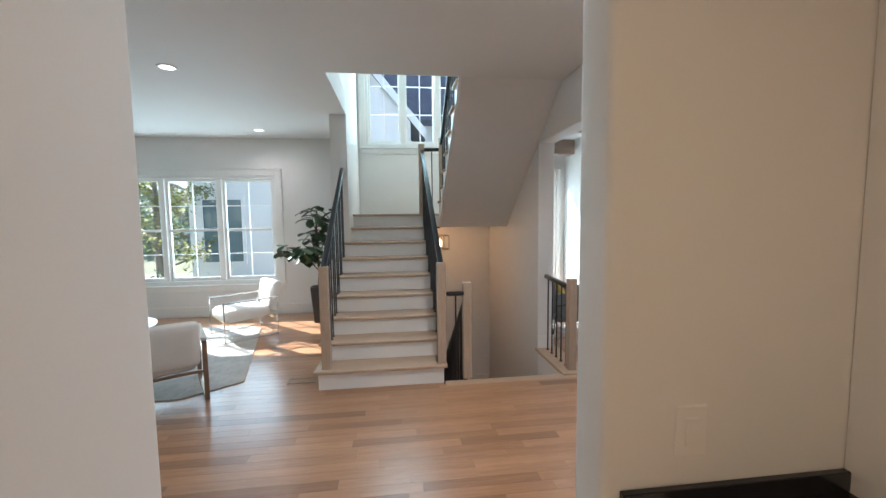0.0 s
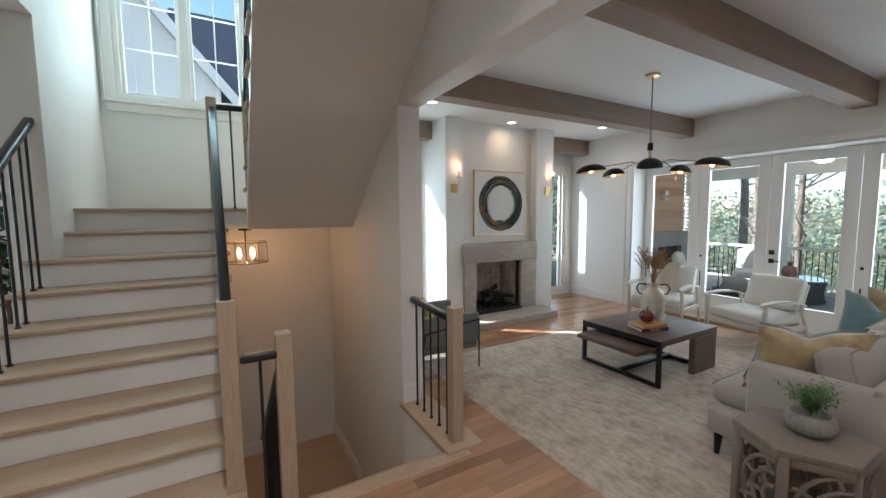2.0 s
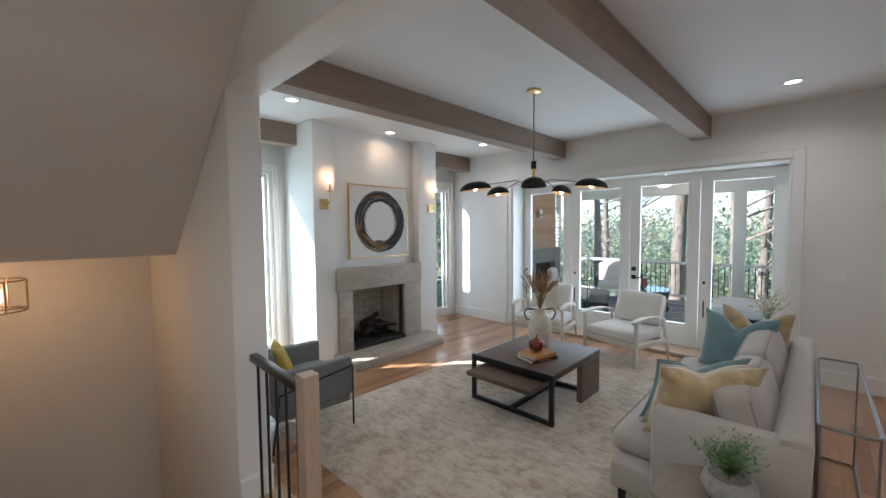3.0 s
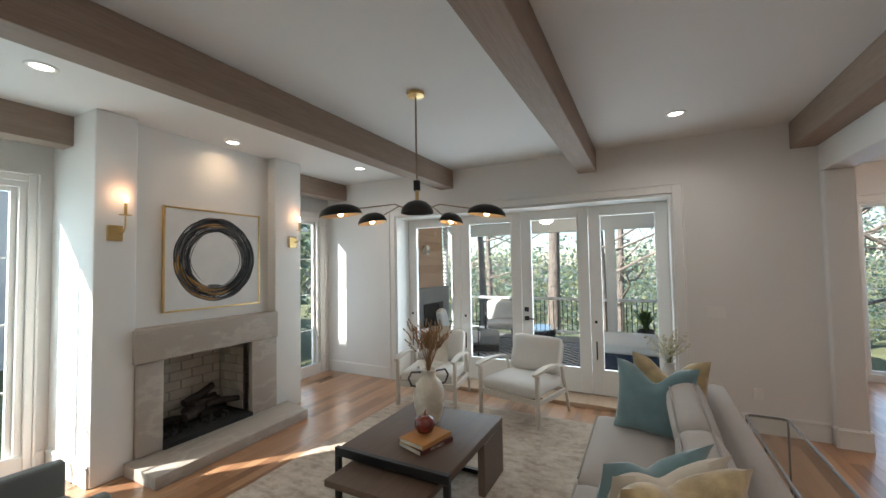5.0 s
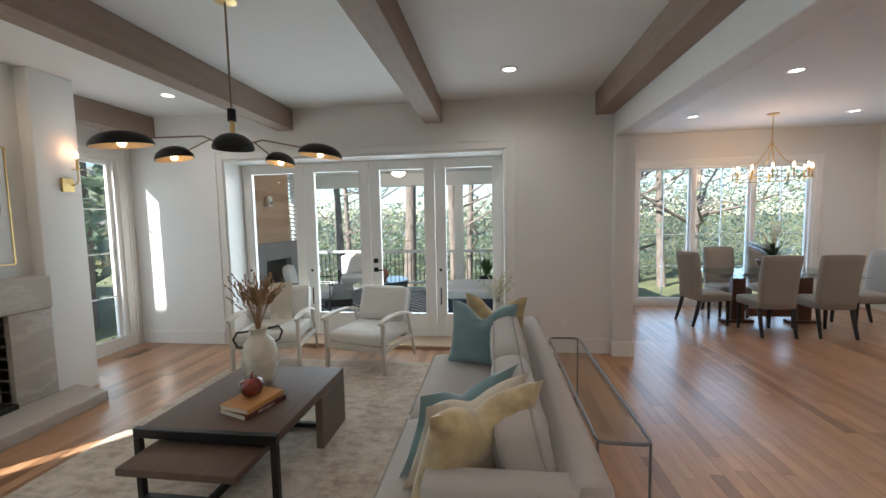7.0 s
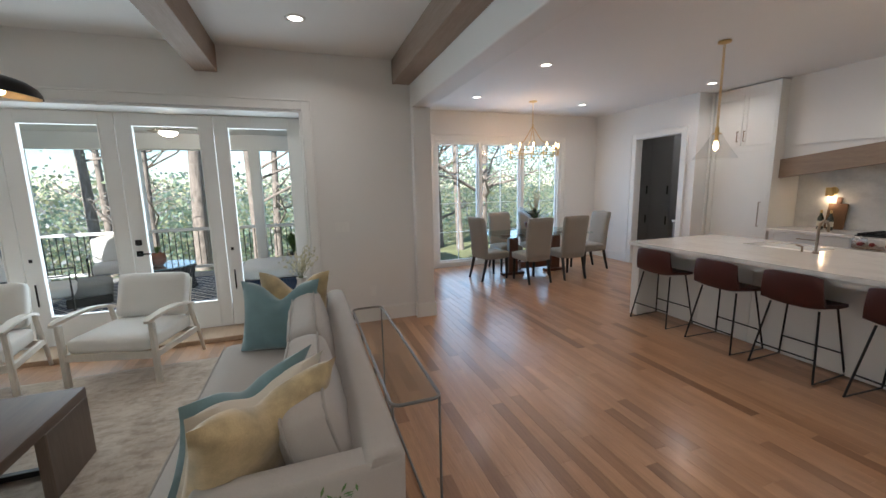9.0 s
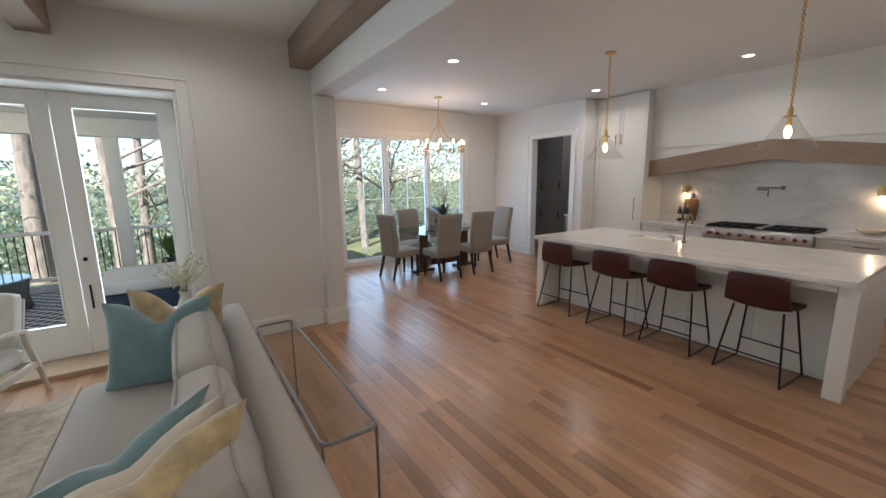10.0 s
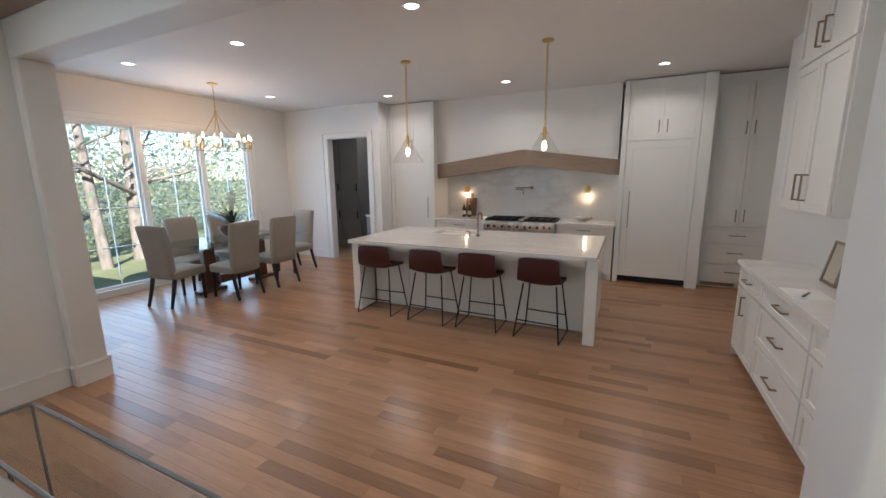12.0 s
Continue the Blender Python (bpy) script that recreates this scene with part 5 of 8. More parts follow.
# white lounge chairs
def lounge_chair(at, turn, label):
    c = thing("lounge_chair", label, "armchair", at, turn, "white lounge chairs")
    for s in (-1, 1):
        y = s * 0.365
        part("front_leg", boxes(((-0.36, y - 0.02, 0.0), (-0.315, y + 0.02, 0.55)), bev=0.008, seg=2), M["white_wood"], c, smooth=40)
        part("back_leg", tube(bmesh.new(), [(0.38, y, 0.0), (0.33, y, 0.2), (0.25, y, 0.42), (0.22, y, 0.56)], [0.016, 0.02, 0.022, 0.02], 8), M["white_wood"], c, smooth=50)
        arm = bmesh.new()
        prev = None
        for x, z, w in ((-0.40, 0.565, 0.02), (-0.36, 0.58, 0.034), (-0.15, 0.60, 0.036), (0.05, 0.59, 0.032), (0.20, 0.56, 0.026), (0.28, 0.53, 0.016)):
            ring = [arm.verts.new((x, y + a * w, z + b)) for a, b in ((-1, -0.012), (1, -0.012), (1, 0.012), (-1, 0.012))]
            if prev:
                for k in range(4):
                    arm.faces.new((prev[k], prev[(k + 1) % 4], ring[(k + 1) % 4], ring[k]))
            else:
                arm.faces.new(ring[::-1])
            prev = ring
        arm.faces.new(prev)
        part("armrest", arm, M["white_wood"], c, smooth=50)
        part("side_rail", boxes(((-0.33, y - 0.014, 0.235), (0.33, y + 0.014, 0.29)), bev=0.004), M["white_wood"], c)
    part("front_rail", boxes(((-0.35, -0.36, 0.235), (-0.325, 0.36, 0.30)), bev=0.004), M["white_wood"], c)
    part("back_rail", boxes(((0.28, -0.36, 0.235), (0.305, 0.36, 0.29)), bev=0.004), M["white_wood"], c)
    part("seat_cushion", cushion(bmesh.new(), (-0.35, -0.335, 0.29), (0.28, 0.335, 0.43), 0.012, 8, 0.35, 2, wrinkle=0.003), M["white_cloth"], c, smooth=60)
    m = pose(0.235, 0, 0.43, 0, 18, 0)
    part("back_cushion", cushion(bmesh.new(), (-0.065, -0.315, 0.0), (0.065, 0.315, 0.42), 0.012, 8, 0.35, 4, m, 0.003), M["white_cloth"], c, smooth=60)
    m2 = pose(0.315, 0, 0.42, 0, 18, 0)
    part("back_frame", boxes(((-0.0, -0.30, -0.15), (0.02, -0.26, 0.36)), ((-0.0, 0.26, -0.15), (0.02, 0.30, 0.36)), ((0, -0.26, 0.32), (0.02, 0.26, 0.36)), bev=0.003), M["white_wood"], c).matrix_basis = m2
    return c


lounge_chair((6.58, 4.16, 0), -15, "white upholstered lounge chair with whitewashed wooden arms")
lounge_chair((6.56, 5.32, 0), 10, "white upholstered lounge chair with a throw over it")
bm = bmesh.new()
n = 14
rt = random.Random(2)
vs = {}
for i in range(n + 1):
    for j in range(n + 1):
        u, v = i / n, j / n
        y = (u - 0.5) * 0.26 + 0.02 * math.sin(v * 9)
        if v < 0.4:
            p = (0.315 - 0.15 * v / 0.4 * 0.6 - 0.06, y, 0.865 - 0.40 * v / 0.4 + 0.02)
        else:
            p = (0.145 - 0.42 * (v - 0.4) / 0.6, y, 0.455 + 0.012 * math.sin(v * 20 + u * 6))
        vs[i, j] = bm.verts.new((p[0] + 0.008 * noise.noise(Vector((u * 5, v * 7, 3))), p[1], p[2] + 0.012 * noise.noise(Vector((u * 6, v * 6, 0)))))
for i in range(n):
    for j in range(n):
        bm.faces.new((vs[i, j], vs[i + 1, j], vs[i + 1, j + 1], vs[i, j + 1]))
ob = whole("throw_blanket", bm, M["cream"], "cream woven throw draped over the lounge chair", "blanket", smooth=60)
ob.matrix_basis = pose(6.56, 5.32, 0, 0, 0, 10)

# gray armchair by the window
ac = thing("armchair", "gray upholstered armchair in a thin black metal frame", "armchair", (2.82, 5.68, 0), -4)
part("seat", cushion(bmesh.new(), (-0.24, -0.27, 0.27), (0.34, 0.27, 0.44), 0.012, 7, 0.3, 1, wrinkle=0.003), M["gray_cloth"], ac, smooth=60)
part("seat_base", boxes(((-0.30, -0.34, 0.20), (0.33, 0.34, 0.30)), bev=0.015, seg=2), M["gray_cloth"], ac, smooth=50)
m = pose(-0.28, 0, 0.30, 0, -10, 0)
part("backrest", cushion(bmesh.new(), (-0.06, -0.34, 0.0), (0.06, 0.34, 0.47), 0.01, 7, 0.4, 3, m, 0.003), M["gray_cloth"], ac, smooth=60)
for s in (-1, 1):
    part("arm", boxes(((-0.31, s * 0.335 - 0.045, 0.28), (0.335, s * 0.335 + 0.045, 0.60)), bev=0.02, seg=3), M["gray_cloth"], ac, smooth=50)
    y = s * 0.392
    part("metal_frame", tube(bmesh.new(), [(0.325, y, 0.0), (0.325, y, 0.535), (-0.30, y, 0.44), (-0.36, y, 0.0)], 0.009, 8), M["black"], ac, "thin black metal leg frame", 40)
yp = whole("throw_pillow", pillow(bmesh.new(), 0.36, 0.36, 0.13, 7, 0.1), M["yellow"], "mustard yellow throw pillow on the armchair", "pillow", smooth=70)
yp.matrix_basis = pose(2.71, 5.60, 0.42, -20, 0, 68)

# chandelier
M["black_shade"] = surface("black_shade_enamel", (0.014, 0.013, 0.013), 0.35, 0.2)
ch = thing("chandelier", "black five-shade chandelier on a brass rod, lit", "chandelier", (4.66, 4.40, 2.13))
part("canopy", lathe(bmesh.new(), [(0.0001, 0.92), (0.068, 0.918), (0.068, 0.895), (0.012, 0.885)], n=24), M["brass"], ch, "round brass canopy", 40)
part("rod", cyl(bmesh.new(), (0, 0, 0.22), (0, 0, 0.89), 0.007), M["bronze"], ch, smooth=50)
part("socket", cyl(bmesh.new(), (0, 0, 0.16), (0, 0, 0.235), 0.026), M["black"], ch, smooth=40)
part("stem", cyl(bmesh.new(), (0, 0, 0.07), (0, 0, 0.16), 0.014), M["brass"], ch, smooth=40)


def dome(bm, rx, ry, h, m):
    prof = [(1.0, 0.0), (0.97, 0.25), (0.85, 0.55), (0.6, 0.82), (0.3, 0.96), (0.02, 1.0)]
    b = bmesh.new()
    lathe(b, prof, n=28, ends=(False, True))
    for v in b.verts:
        v.co = Vector((v.co.x * rx, v.co.y * ry, v.co.z * h))
    b.transform(m)
    merge(bm, b)
    return bm


part("center_shade", dome(bmesh.new(), 0.125, 0.125, 0.10, pose(0, 0, -0.015)), M["black_shade"], ch, "black dome shade", 60)
for ang, dist, drop, big in ((124, 0.57, 0.0, 1.1), (-56, 0.54, 0.0, 1.05), (88, 0.44, -0.03, 0.92), (-14, 0.40, -0.03, 0.85)):
    d = Vector((math.cos(radians(ang)), math.sin(radians(ang)), 0))
    arm = part("arm", tube(bmesh.new(), [d * 0.08 + Vector((0, 0, 0.02)), d * 0.17 + Vector((0, 0, 0.055)), d * (dist - 0.10) + Vector((0, 0, 0.02 + drop))], 0.005, 8), M["bronze"], ch, smooth=50)
    m = Matrix.Translation(d * dist + Vector((0, 0, drop - 0.03))) @ pose(0, 0, 0, 0, 0, ang) @ pose(0, 0, 0, 0, 6, 0)
    part("shade", dome(bmesh.new(), 0.145 * big, 0.095 * big, 0.085, m), M["black_shade"], arm, "black scoop shade", 60)
    part("shade_lining", dome(bmesh.new(), 0.14 * big, 0.091 * big, 0.08, m @ pose(0, 0, -0.001)), M["shade_in"], arm, "pale gilded lining", 60)
    b = bmesh.new()
    bmesh.ops.create_icosphere(b, subdivisions=2, radius=0.022, matrix=m @ Matrix.Translation((0, 0, 0.012)))
    part("bulb", b, M["bulb"], arm, "glowing bulb", 60)

# switch plates, outlets and vents
def plate(x, y, z, face, w=0.075, h=0.115, toggles=1):
    p = thing("switch_plate" if toggles else "outlet", "white wall switch plate" if toggles else "white wall socket outlet", "switch" if toggles else "outlet", (x, y, z), {"-x": 0, "+y": -90, "-y": 90}[face])
    part("cover", boxes(((-0.006, -w / 2, -h / 2), (0, w / 2, h / 2)), bev=0.002), TRIM, p)
    k = max(1, toggles)
    for i in range(k):
        c = (i - (k - 1) / 2) * 0.046
        part("rocker", boxes(((-0.010, c - 0.016, -0.033), (-0.005, c + 0.016, 0.033)), bev=0.002), TRIM, p)


plate(X_FD, 2.23, 1.175, "-x", 0.16, 0.115, 3)
plate(X_FD, 1.91, 0.375, "-x", 0.072, 0.115, 0)
plate(0.988, Y_DOOR0, 1.176, "-y", 0.075, 0.118, 1)
M["vent"] = surface("wood_vent", (0.30, 0.22, 0.15), 0.6)
for x, y, turn, w, key in ((-0.66, 4.35, 0, 0.28, "vent"), (6.60, 7.26, 0, 0.30, "bronze")):
    v = thing("floor_vent", "slotted floor register set flush in the boards", "vent", (x, y, 0.002), turn)
    part("frame", boxes(((-w / 2, -0.06, 0), (w / 2, -0.05, 0.004)), ((-w / 2, 0.05, 0), (w / 2, 0.06, 0.004)), ((-w / 2, -0.05, 0), (-w / 2 + 0.012, 0.05, 0.004)), ((w / 2 - 0.012, -0.05, 0), (w / 2, 0.05, 0.004))), M[key], v)
    for i in range(9):
        xx = -w / 2 + 0.012 + (w - 0.024) * (i + 0.5) / 9
        part("slat", boxes(((xx - 0.009, -0.05, 0), (xx + 0.004, 0.05, 0.003))), M[key], v)

# ---- kitchen ----
CAB, PULL = M["cabinet"], M["bronze"]
M["leather"] = surface("oxblood_leather", (0.058, 0.010, 0.008), 0.42, fine=140, fine_amt=0.2, coarse=6, coarse_amt=0.2, bump_amt=0.15)
M["chair_cloth"] = surface("taupe_dining_cloth", (0.30, 0.265, 0.225), 0.9, fine=400, fine_amt=0.14, coarse=4, coarse_amt=0.05, bump_amt=0.2, sheen=0.2)
M["ebony"] = surface("ebonised_wood", (0.018, 0.014, 0.012), 0.4, fine=60, fine_amt=0.2)
M["cherry"] = wood("red_brown_wood", (0.16, 0.055, 0.028), (0.09, 0.03, 0.017), 0.35, 5, "y")
M["knob_red"] = surface("red_knob", (0.22, 0.012, 0.012), 0.3, coat=0.5)
M["bottle"] = surface("dark_green_bottle", (0.012, 0.022, 0.012), 0.08, coat=0.6, bump_amt=0)
M["board"] = wood("cutting_board_wood", (0.22, 0.115, 0.055), (0.15, 0.075, 0.035), 0.5, 6, "z")
M["black_stone"] = surface("black_stone_top", (0.02, 0.02, 0.022), 0.2, fine=200, fine_amt=0.3)


def shaker(parent, axis, a0, a1, z0, z1, face, out, name="door", pull=None, pull_len=0.14, frame_w=0.06, pull_side=0):
    """A flat-panel front: rails and stiles round a sunk panel. axis: the way it runs, out: the way it faces."""
    g = 0.004
    a0, a1, z0, z1 = a0 + g, a1 - g, z0 + g, z1 - g
    fw = min(frame_w, (z1 - z0) * 0.3, (a1 - a0) * 0.3)
    bm = bmesh.new()

    def bar(p, q, s, e, t0, t1, bev=0.002):
        lo, hi = sorted((face + out * t0, face + out * t1))
        if axis == "x":
            box(bm, (p, lo, s), (q, hi, e), bev)
        else:
            box(bm, (lo, p, s), (hi, q, e), bev)
    bar(a0, a0 + fw, z0, z1, 0.001, 0.021)
    bar(a1 - fw, a1, z0, z1, 0.001, 0.021)
    bar(a0 + fw, a1 - fw, z0, z0 + fw, 0.001, 0.021)
    bar(a0 + fw, a1 - fw, z1 - fw, z1, 0.001, 0.021)
    bar(a0 + fw, a1 - fw, z0 + fw, z1 - fw, 0.001, 0.010, 0)
    d = part(name, bm, CAB, parent)
    if pull:
        kind, pa, pz = pull
        bm = bmesh.new()
        fo = face + out * 0.021
        so = face + out * 0.052

        def P(a, b, z):
            return (a, b, z) if axis == "x" else (b, a, z)
        h = pull_len / 2
        if kind == "h":
            pts = [P(pa - h, fo, pz), P(pa - h, so, pz), P(pa + h, so, pz), P(pa + h, fo, pz)]
        else:
            pts = [P(pa, fo, pz - h), P(pa, so, pz - h), P(pa, so, pz + h), P(pa, fo, pz + h)]
        for p, q in zip(pts, pts[1:]):
            lo = tuple(min(i, j) - 0.006 for i, j in zip(p, q))
            hi = tuple(max(i, j) + 0.006 for i, j in zip(p, q))
            box(bm, lo, hi, 0.002)
        part("handle", bm, PULL, d, "satin bronze bar handle")
    return d


# island
isl = thing("kitchen_island", "long white kitchen island with open overhang and square legs", "kitchen island", (-0.165, -0.115, 0))
part("body", boxes(((3.46, -2.41, 0.10), (6.17, -1.38, 0.862)), ((3.50, -2.35, 0.0), (6.13, -1.44, 0.10))), CAB, isl)
for k in range(5):
    a = 3.46 + 2.70 * k / 5
    bm = bmesh.new()
    box(bm, (a + 0.002, -1.38, 0.005), (a + 2.70 / 5 - 0.002, -1.366, 0.86), 0.002)
    part("back_panel", bm, CAB, isl)
for x0 in (3.335, 6.145):
    part("leg", boxes(((x0, -1.14, 0.0), (x0 + 0.11, -1.03, 0.862)), bev=0.003), CAB, isl, "square white leg")
    part("end_panel", boxes(((x0 + 0.02, -2.41, 0.0), (x0 + 0.10, -1.15, 0.862)), bev=0.002), CAB, isl)
part("apron", boxes(((3.455, -1.12, 0.80), (6.145, -1.06, 0.862))), CAB, isl)
bm = lathe(bmesh.new(), [(0.0001, 0.006), (0.026, 0.006), (0.03, 0.0)], n=24)
bm.transform(pose(3.395, -1.0305, 0.70, 90, 0, 0))
part("power_outlet", bm, TRIM, isl, "round flush power outlet", 40)
top = thing("island_worktop", "veined white quartz island worktop with polished edges", "worktop", (4.654, -1.8525, 0.864))
bm = boxes(((-1.467, -0.17, 0), (1.467, 0.7425, 0.042)), ((-1.467, -0.7025, 0), (0.10, -0.17, 0.042)), ((0.75, -0.7025, 0), (1.467, -0.17, 0.042)), ((0.10, -0.7025, 0), (0.75, -0.57, 0.042)))
bmesh.ops.remove_doubles(bm, verts=bm.verts[:], dist=1e-4)
part("slab", bm, M["marble"], top)
part("sink_basin", boxes(((0.10, -0.57, -0.2), (0.11, -0.17, 0.03)), ((0.74, -0.57, -0.2), (0.75, -0.17, 0.03)), ((0.11, -0.57, -0.2), (0.74, -0.56, 0.03)), ((0.11, -0.18, -0.2), (0.74, -0.17, 0.03)), ((0.11, -0.56, -0.2), (0.74, -0.18, -0.19))), TRIM, top, "white undermount sink")
fa = thing("kitchen_faucet", "tall brushed bronze kitchen faucet with side lever", "faucet", (4.70, -1.98, 0.906))
part("base_ring", lathe(bmesh.new(), [(0.026, 0), (0.026, 0.012), (0.018, 0.02)], n=20), PULL, fa, smooth=40)
part("spout", tube(bmesh.new(), [(0, 0, 0.01), (0, 0, 0.24), (0, -0.02, 0.285), (0, -0.06, 0.31), (0, -0.12, 0.30), (0, -0.15, 0.26), (0, -0.155, 0.20)], 0.012, 12), PULL, fa, smooth=60)
part("lever", tube(bmesh.new(), [(0.11, 0, 0.0), (0.11, 0, 0.05), (0.16, 0.01, 0.065)], 0.010, 10), PULL, fa, "small lever beside the spout", 50)


def stool(x, y, turn, label="oxblood leather counter stool on thin black legs"):
    s = thing("counter_stool", label, "stool", (x, y, 0), turn, "counter stools at the island")
    s.scale = (1.0, 1.0, 0.915)
    bm = bmesh.new()
    n, k = 14, 12
    vs = {}
    for i in range(n + 1):
        for j in range(k + 1):
            u, v = i / n * 2 - 1, j / k
            if v < 0.5:
                t = v / 0.5
                px, py, pz = u * (0.205 + 0.02 * t), -0.20 + 0.37 * t, 0.635 - 0.012 * math.sin(t * 3.1) + 0.05 * abs(u) ** 3 * t
            else:
                t = (v - 0.5) / 0.5
                px, py, pz = u * (0.225 - 0.02 * t), 0.17 + 0.07 * math.sin(t * 1.57) - 0.05 * abs(u) ** 2.2 * t, 0.635 + 0.015 + 0.30 * t ** 1.1 + 0.05 * abs(u) ** 3 * (1 - t) - 0.025 * abs(u) ** 5
            vs[i, j] = bm.verts.new((px, py, pz))
    for i in range(n):
        for j in range(k):
            bm.faces.new((vs[i, j], vs[i + 1, j], vs[i + 1, j + 1], vs[i, j + 1]))
    bmesh.ops.recalc_face_normals(bm, faces=bm.faces[:])
    bmesh.ops.solidify(bm, geom=bm.faces[:], thickness=0.028)
    part("seat_shell", bm, M["leather"], s, smooth=60)
    for sx in (-1, 1):
        x0 = sx * 0.17
        x1 = sx * 0.235
        part("sled_leg", tube(bmesh.new(), [(x0, -0.13, 0.625), (x1, -0.21, 0.012), (x1, 0.22, 0.012), (x0, 0.12, 0.63)], 0.0085, 8), M["black"], s, smooth=30)
    part("front_footrest", cyl(bmesh.new(), (-0.215, -0.185, 0.21), (0.215, -0.185, 0.21), 0.0075, n=8), M["black"], s)
    part("rear_footrest", cyl(bmesh.new(), (-0.215, 0.187, 0.21), (0.215, 0.187, 0.21), 0.0075, n=8), M["black"], s)
    return s


for x, y, t in ((5.716, -1.245, 3), (4.986, -1.24, -2), (4.39, -1.275, 1), (3.71, -1.26, -4)):
    stool(x, y, t)


def pendant(x, y):
    p = thing("pendant_lamp", "clear glass cone pendant on a brass chain, lit", "pendant lamp", (x, y, 1.85), 0, "island pendants")
    part("canopy", lathe(bmesh.new(), [(0.0001, 1.20), (0.06, 1.198), (0.06, 1.18), (0.01, 1.165)], n=22), M["brass"], p, smooth=40)
    bm = bmesh.new()
    z = 0.33
    k = 0
    while z < 1.165:
        b = bmesh.new()
        pts = [(0.011 * math.cos(a), 0, 0.018 * math.sin(a)) for a in [2 * math.pi * i / 8 for i in range(8)]]
        tube(b, pts, 0.004, 5, True)
        b.transform(pose(0, 0, z, 0, 0, 90 * (k % 2)))
        merge(bm, b)
        z += 0.027
        k += 1
    part("chain", bm, M["brass"], p, "brass link chain")
    part("cap", lathe(bmesh.new(), [(0.045, 0.262), (0.045, 0.27), (0.02, 0.275), (0.018, 0.33), (0.004, 0.335)], n=20), M["brass"], p, smooth=40)
    part("shade", lathe(bmesh.new(), [(0.205, 0.0), (0.207, 0.004), (0.14, 0.10), (0.085, 0.19), (0.055, 0.245), (0.045, 0.262)], n=36, ends=(False, False)), M["shade_glass"], p, "clear glass cone shade", 70)
    part("socket", cyl(bmesh.new(), (0, 0, 0.19), (0, 0, 0.262), 0.018), M["brass"], p, smooth=40)
    part("bulb", lathe(bmesh.new(), [(0.012, 0.19), (0.028, 0.15), (0.026, 0.115), (0.012, 0.092), (0.001, 0.088)], n=16), M["bulb"], p, "glowing filament bulb", 60)
    lamp = new("pendant_glow", bpy.data.lights.new("pendant_glow", "POINT"))
    lamp.data.energy, lamp.data.color, lamp.data.shadow_soft_size = 1.1, (1.0, 0.70, 0.42), 0.03
    lamp.parent = p
    lamp.matrix_basis = pose(0, 0, 0.055)


pendant(5.51, -1.62)
pendant(3.815, -1.62)

# range wall
struct("wall_hood_chase", boxes(((3.14, Y_KIT + 0.002, 2.10), (6.262, -4.05, CEIL - 0.001))), WALL, "white plaster chase over the range", "wall")
prof_t = [(6.262, 1.906), (4.63, 2.116), (3.105, 1.906)]
prof_b = [(3.105, 1.67), (4.63, 1.85), (6.262, 1.64)]
hood = whole("range_hood_beam", prism(bmesh.new(), prof_t + prof_b, "y", -4.07, -4.0, 0.003), M["hood"], "peaked oak beam across the range hood", "range hood")
struct("wall_hood_fill", prism(bmesh.new(), [(6.262, 1.88), (4.63, 2.09), (3.14, 1.88), (3.14, 2.10), (4.6, 2.12), (6.262, 2.10)], "y", Y_KIT + 0.01, -4.072), WALL, "white plaster underside of the hood", "wall")
struct("wall_backsplash", boxes(((3.06, Y_KIT, 0.905), (6.27, Y_KIT + 0.015, 2.10))), M["splash"], "pale veined stone backsplash", "backsplash")


def base_cabinet(x0, x1, label):
    c = thing("base_cabinet", label, "cabinet", (0, 0, 0), 0, "range wall cabinets")
    part("carcass", boxes(((x0, Y_KIT, 0.10), (x1, -3.895, 0.865)), ((x0, Y_KIT, 0.0), (x1, -3.95, 0.10))), CAB, c)
    for s in (x0, x1 - 0.06):
        part("foot", boxes(((s, -3.895, 0.0), (s + 0.06, -3.872, 0.10))), CAB, c)
    z = 0.10
    for h in (0.30, 0.28, 0.183):
        shaker(c, "x", x0 + 0.03, x1 - 0.03, z, z + h, -3.895, 1, "drawer", ("h", (x0 + x1) / 2, z + h * 0.62), 0.20, 0.045)
        z += h
    return c


base_cabinet(5.27, 6.25, "white shaker drawer cabinet beside the range")
base_cabinet(3.13, 4.02, "white shaker drawer cabinet between range and refrigerator")
for x0, x1 in ((5.265, 6.25), (3.11, 4.025)):
    whole("range_worktop", boxes(((x0, Y_KIT + 0.016, 0.866), (x1, -3.84, 0.906)), bev=0.003), M["marble"], "white quartz worktop beside the range", "worktop", "range worktops")
rg = thing("range", "wide stainless steel gas range with red knobs", "range", (4.645, -3.84, 0))
rg.scale = (0.908, 1.0, 1.0)
part("body", boxes(((-0.68, -0.60, 0.10), (0.68, 0.0, 0.90)), bev=0.006), M["steel"], rg)
part("oven_door", boxes(((-0.66, 0.0, 0.16), (-0.06, 0.025, 0.70)), bev=0.006), M["steel"], rg)
part("oven_door", boxes(((-0.04, 0.0, 0.16), (0.66, 0.025, 0.70)), bev=0.006), M["steel"], rg)
part("control_panel", boxes(((-0.68, 0.0, 0.75), (0.68, 0.045, 0.885)), bev=0.014, seg=3), M["steel"], rg, smooth=40)
for s, e in ((-0.64, -0.08), (-0.02, 0.64)):
    part("oven_handle", tube(bmesh.new(), [(s, 0.02, 0.66), (s, 0.065, 0.66), (e, 0.065, 0.66), (e, 0.02, 0.66)], 0.011, 10), M["steel"], rg, smooth=30)
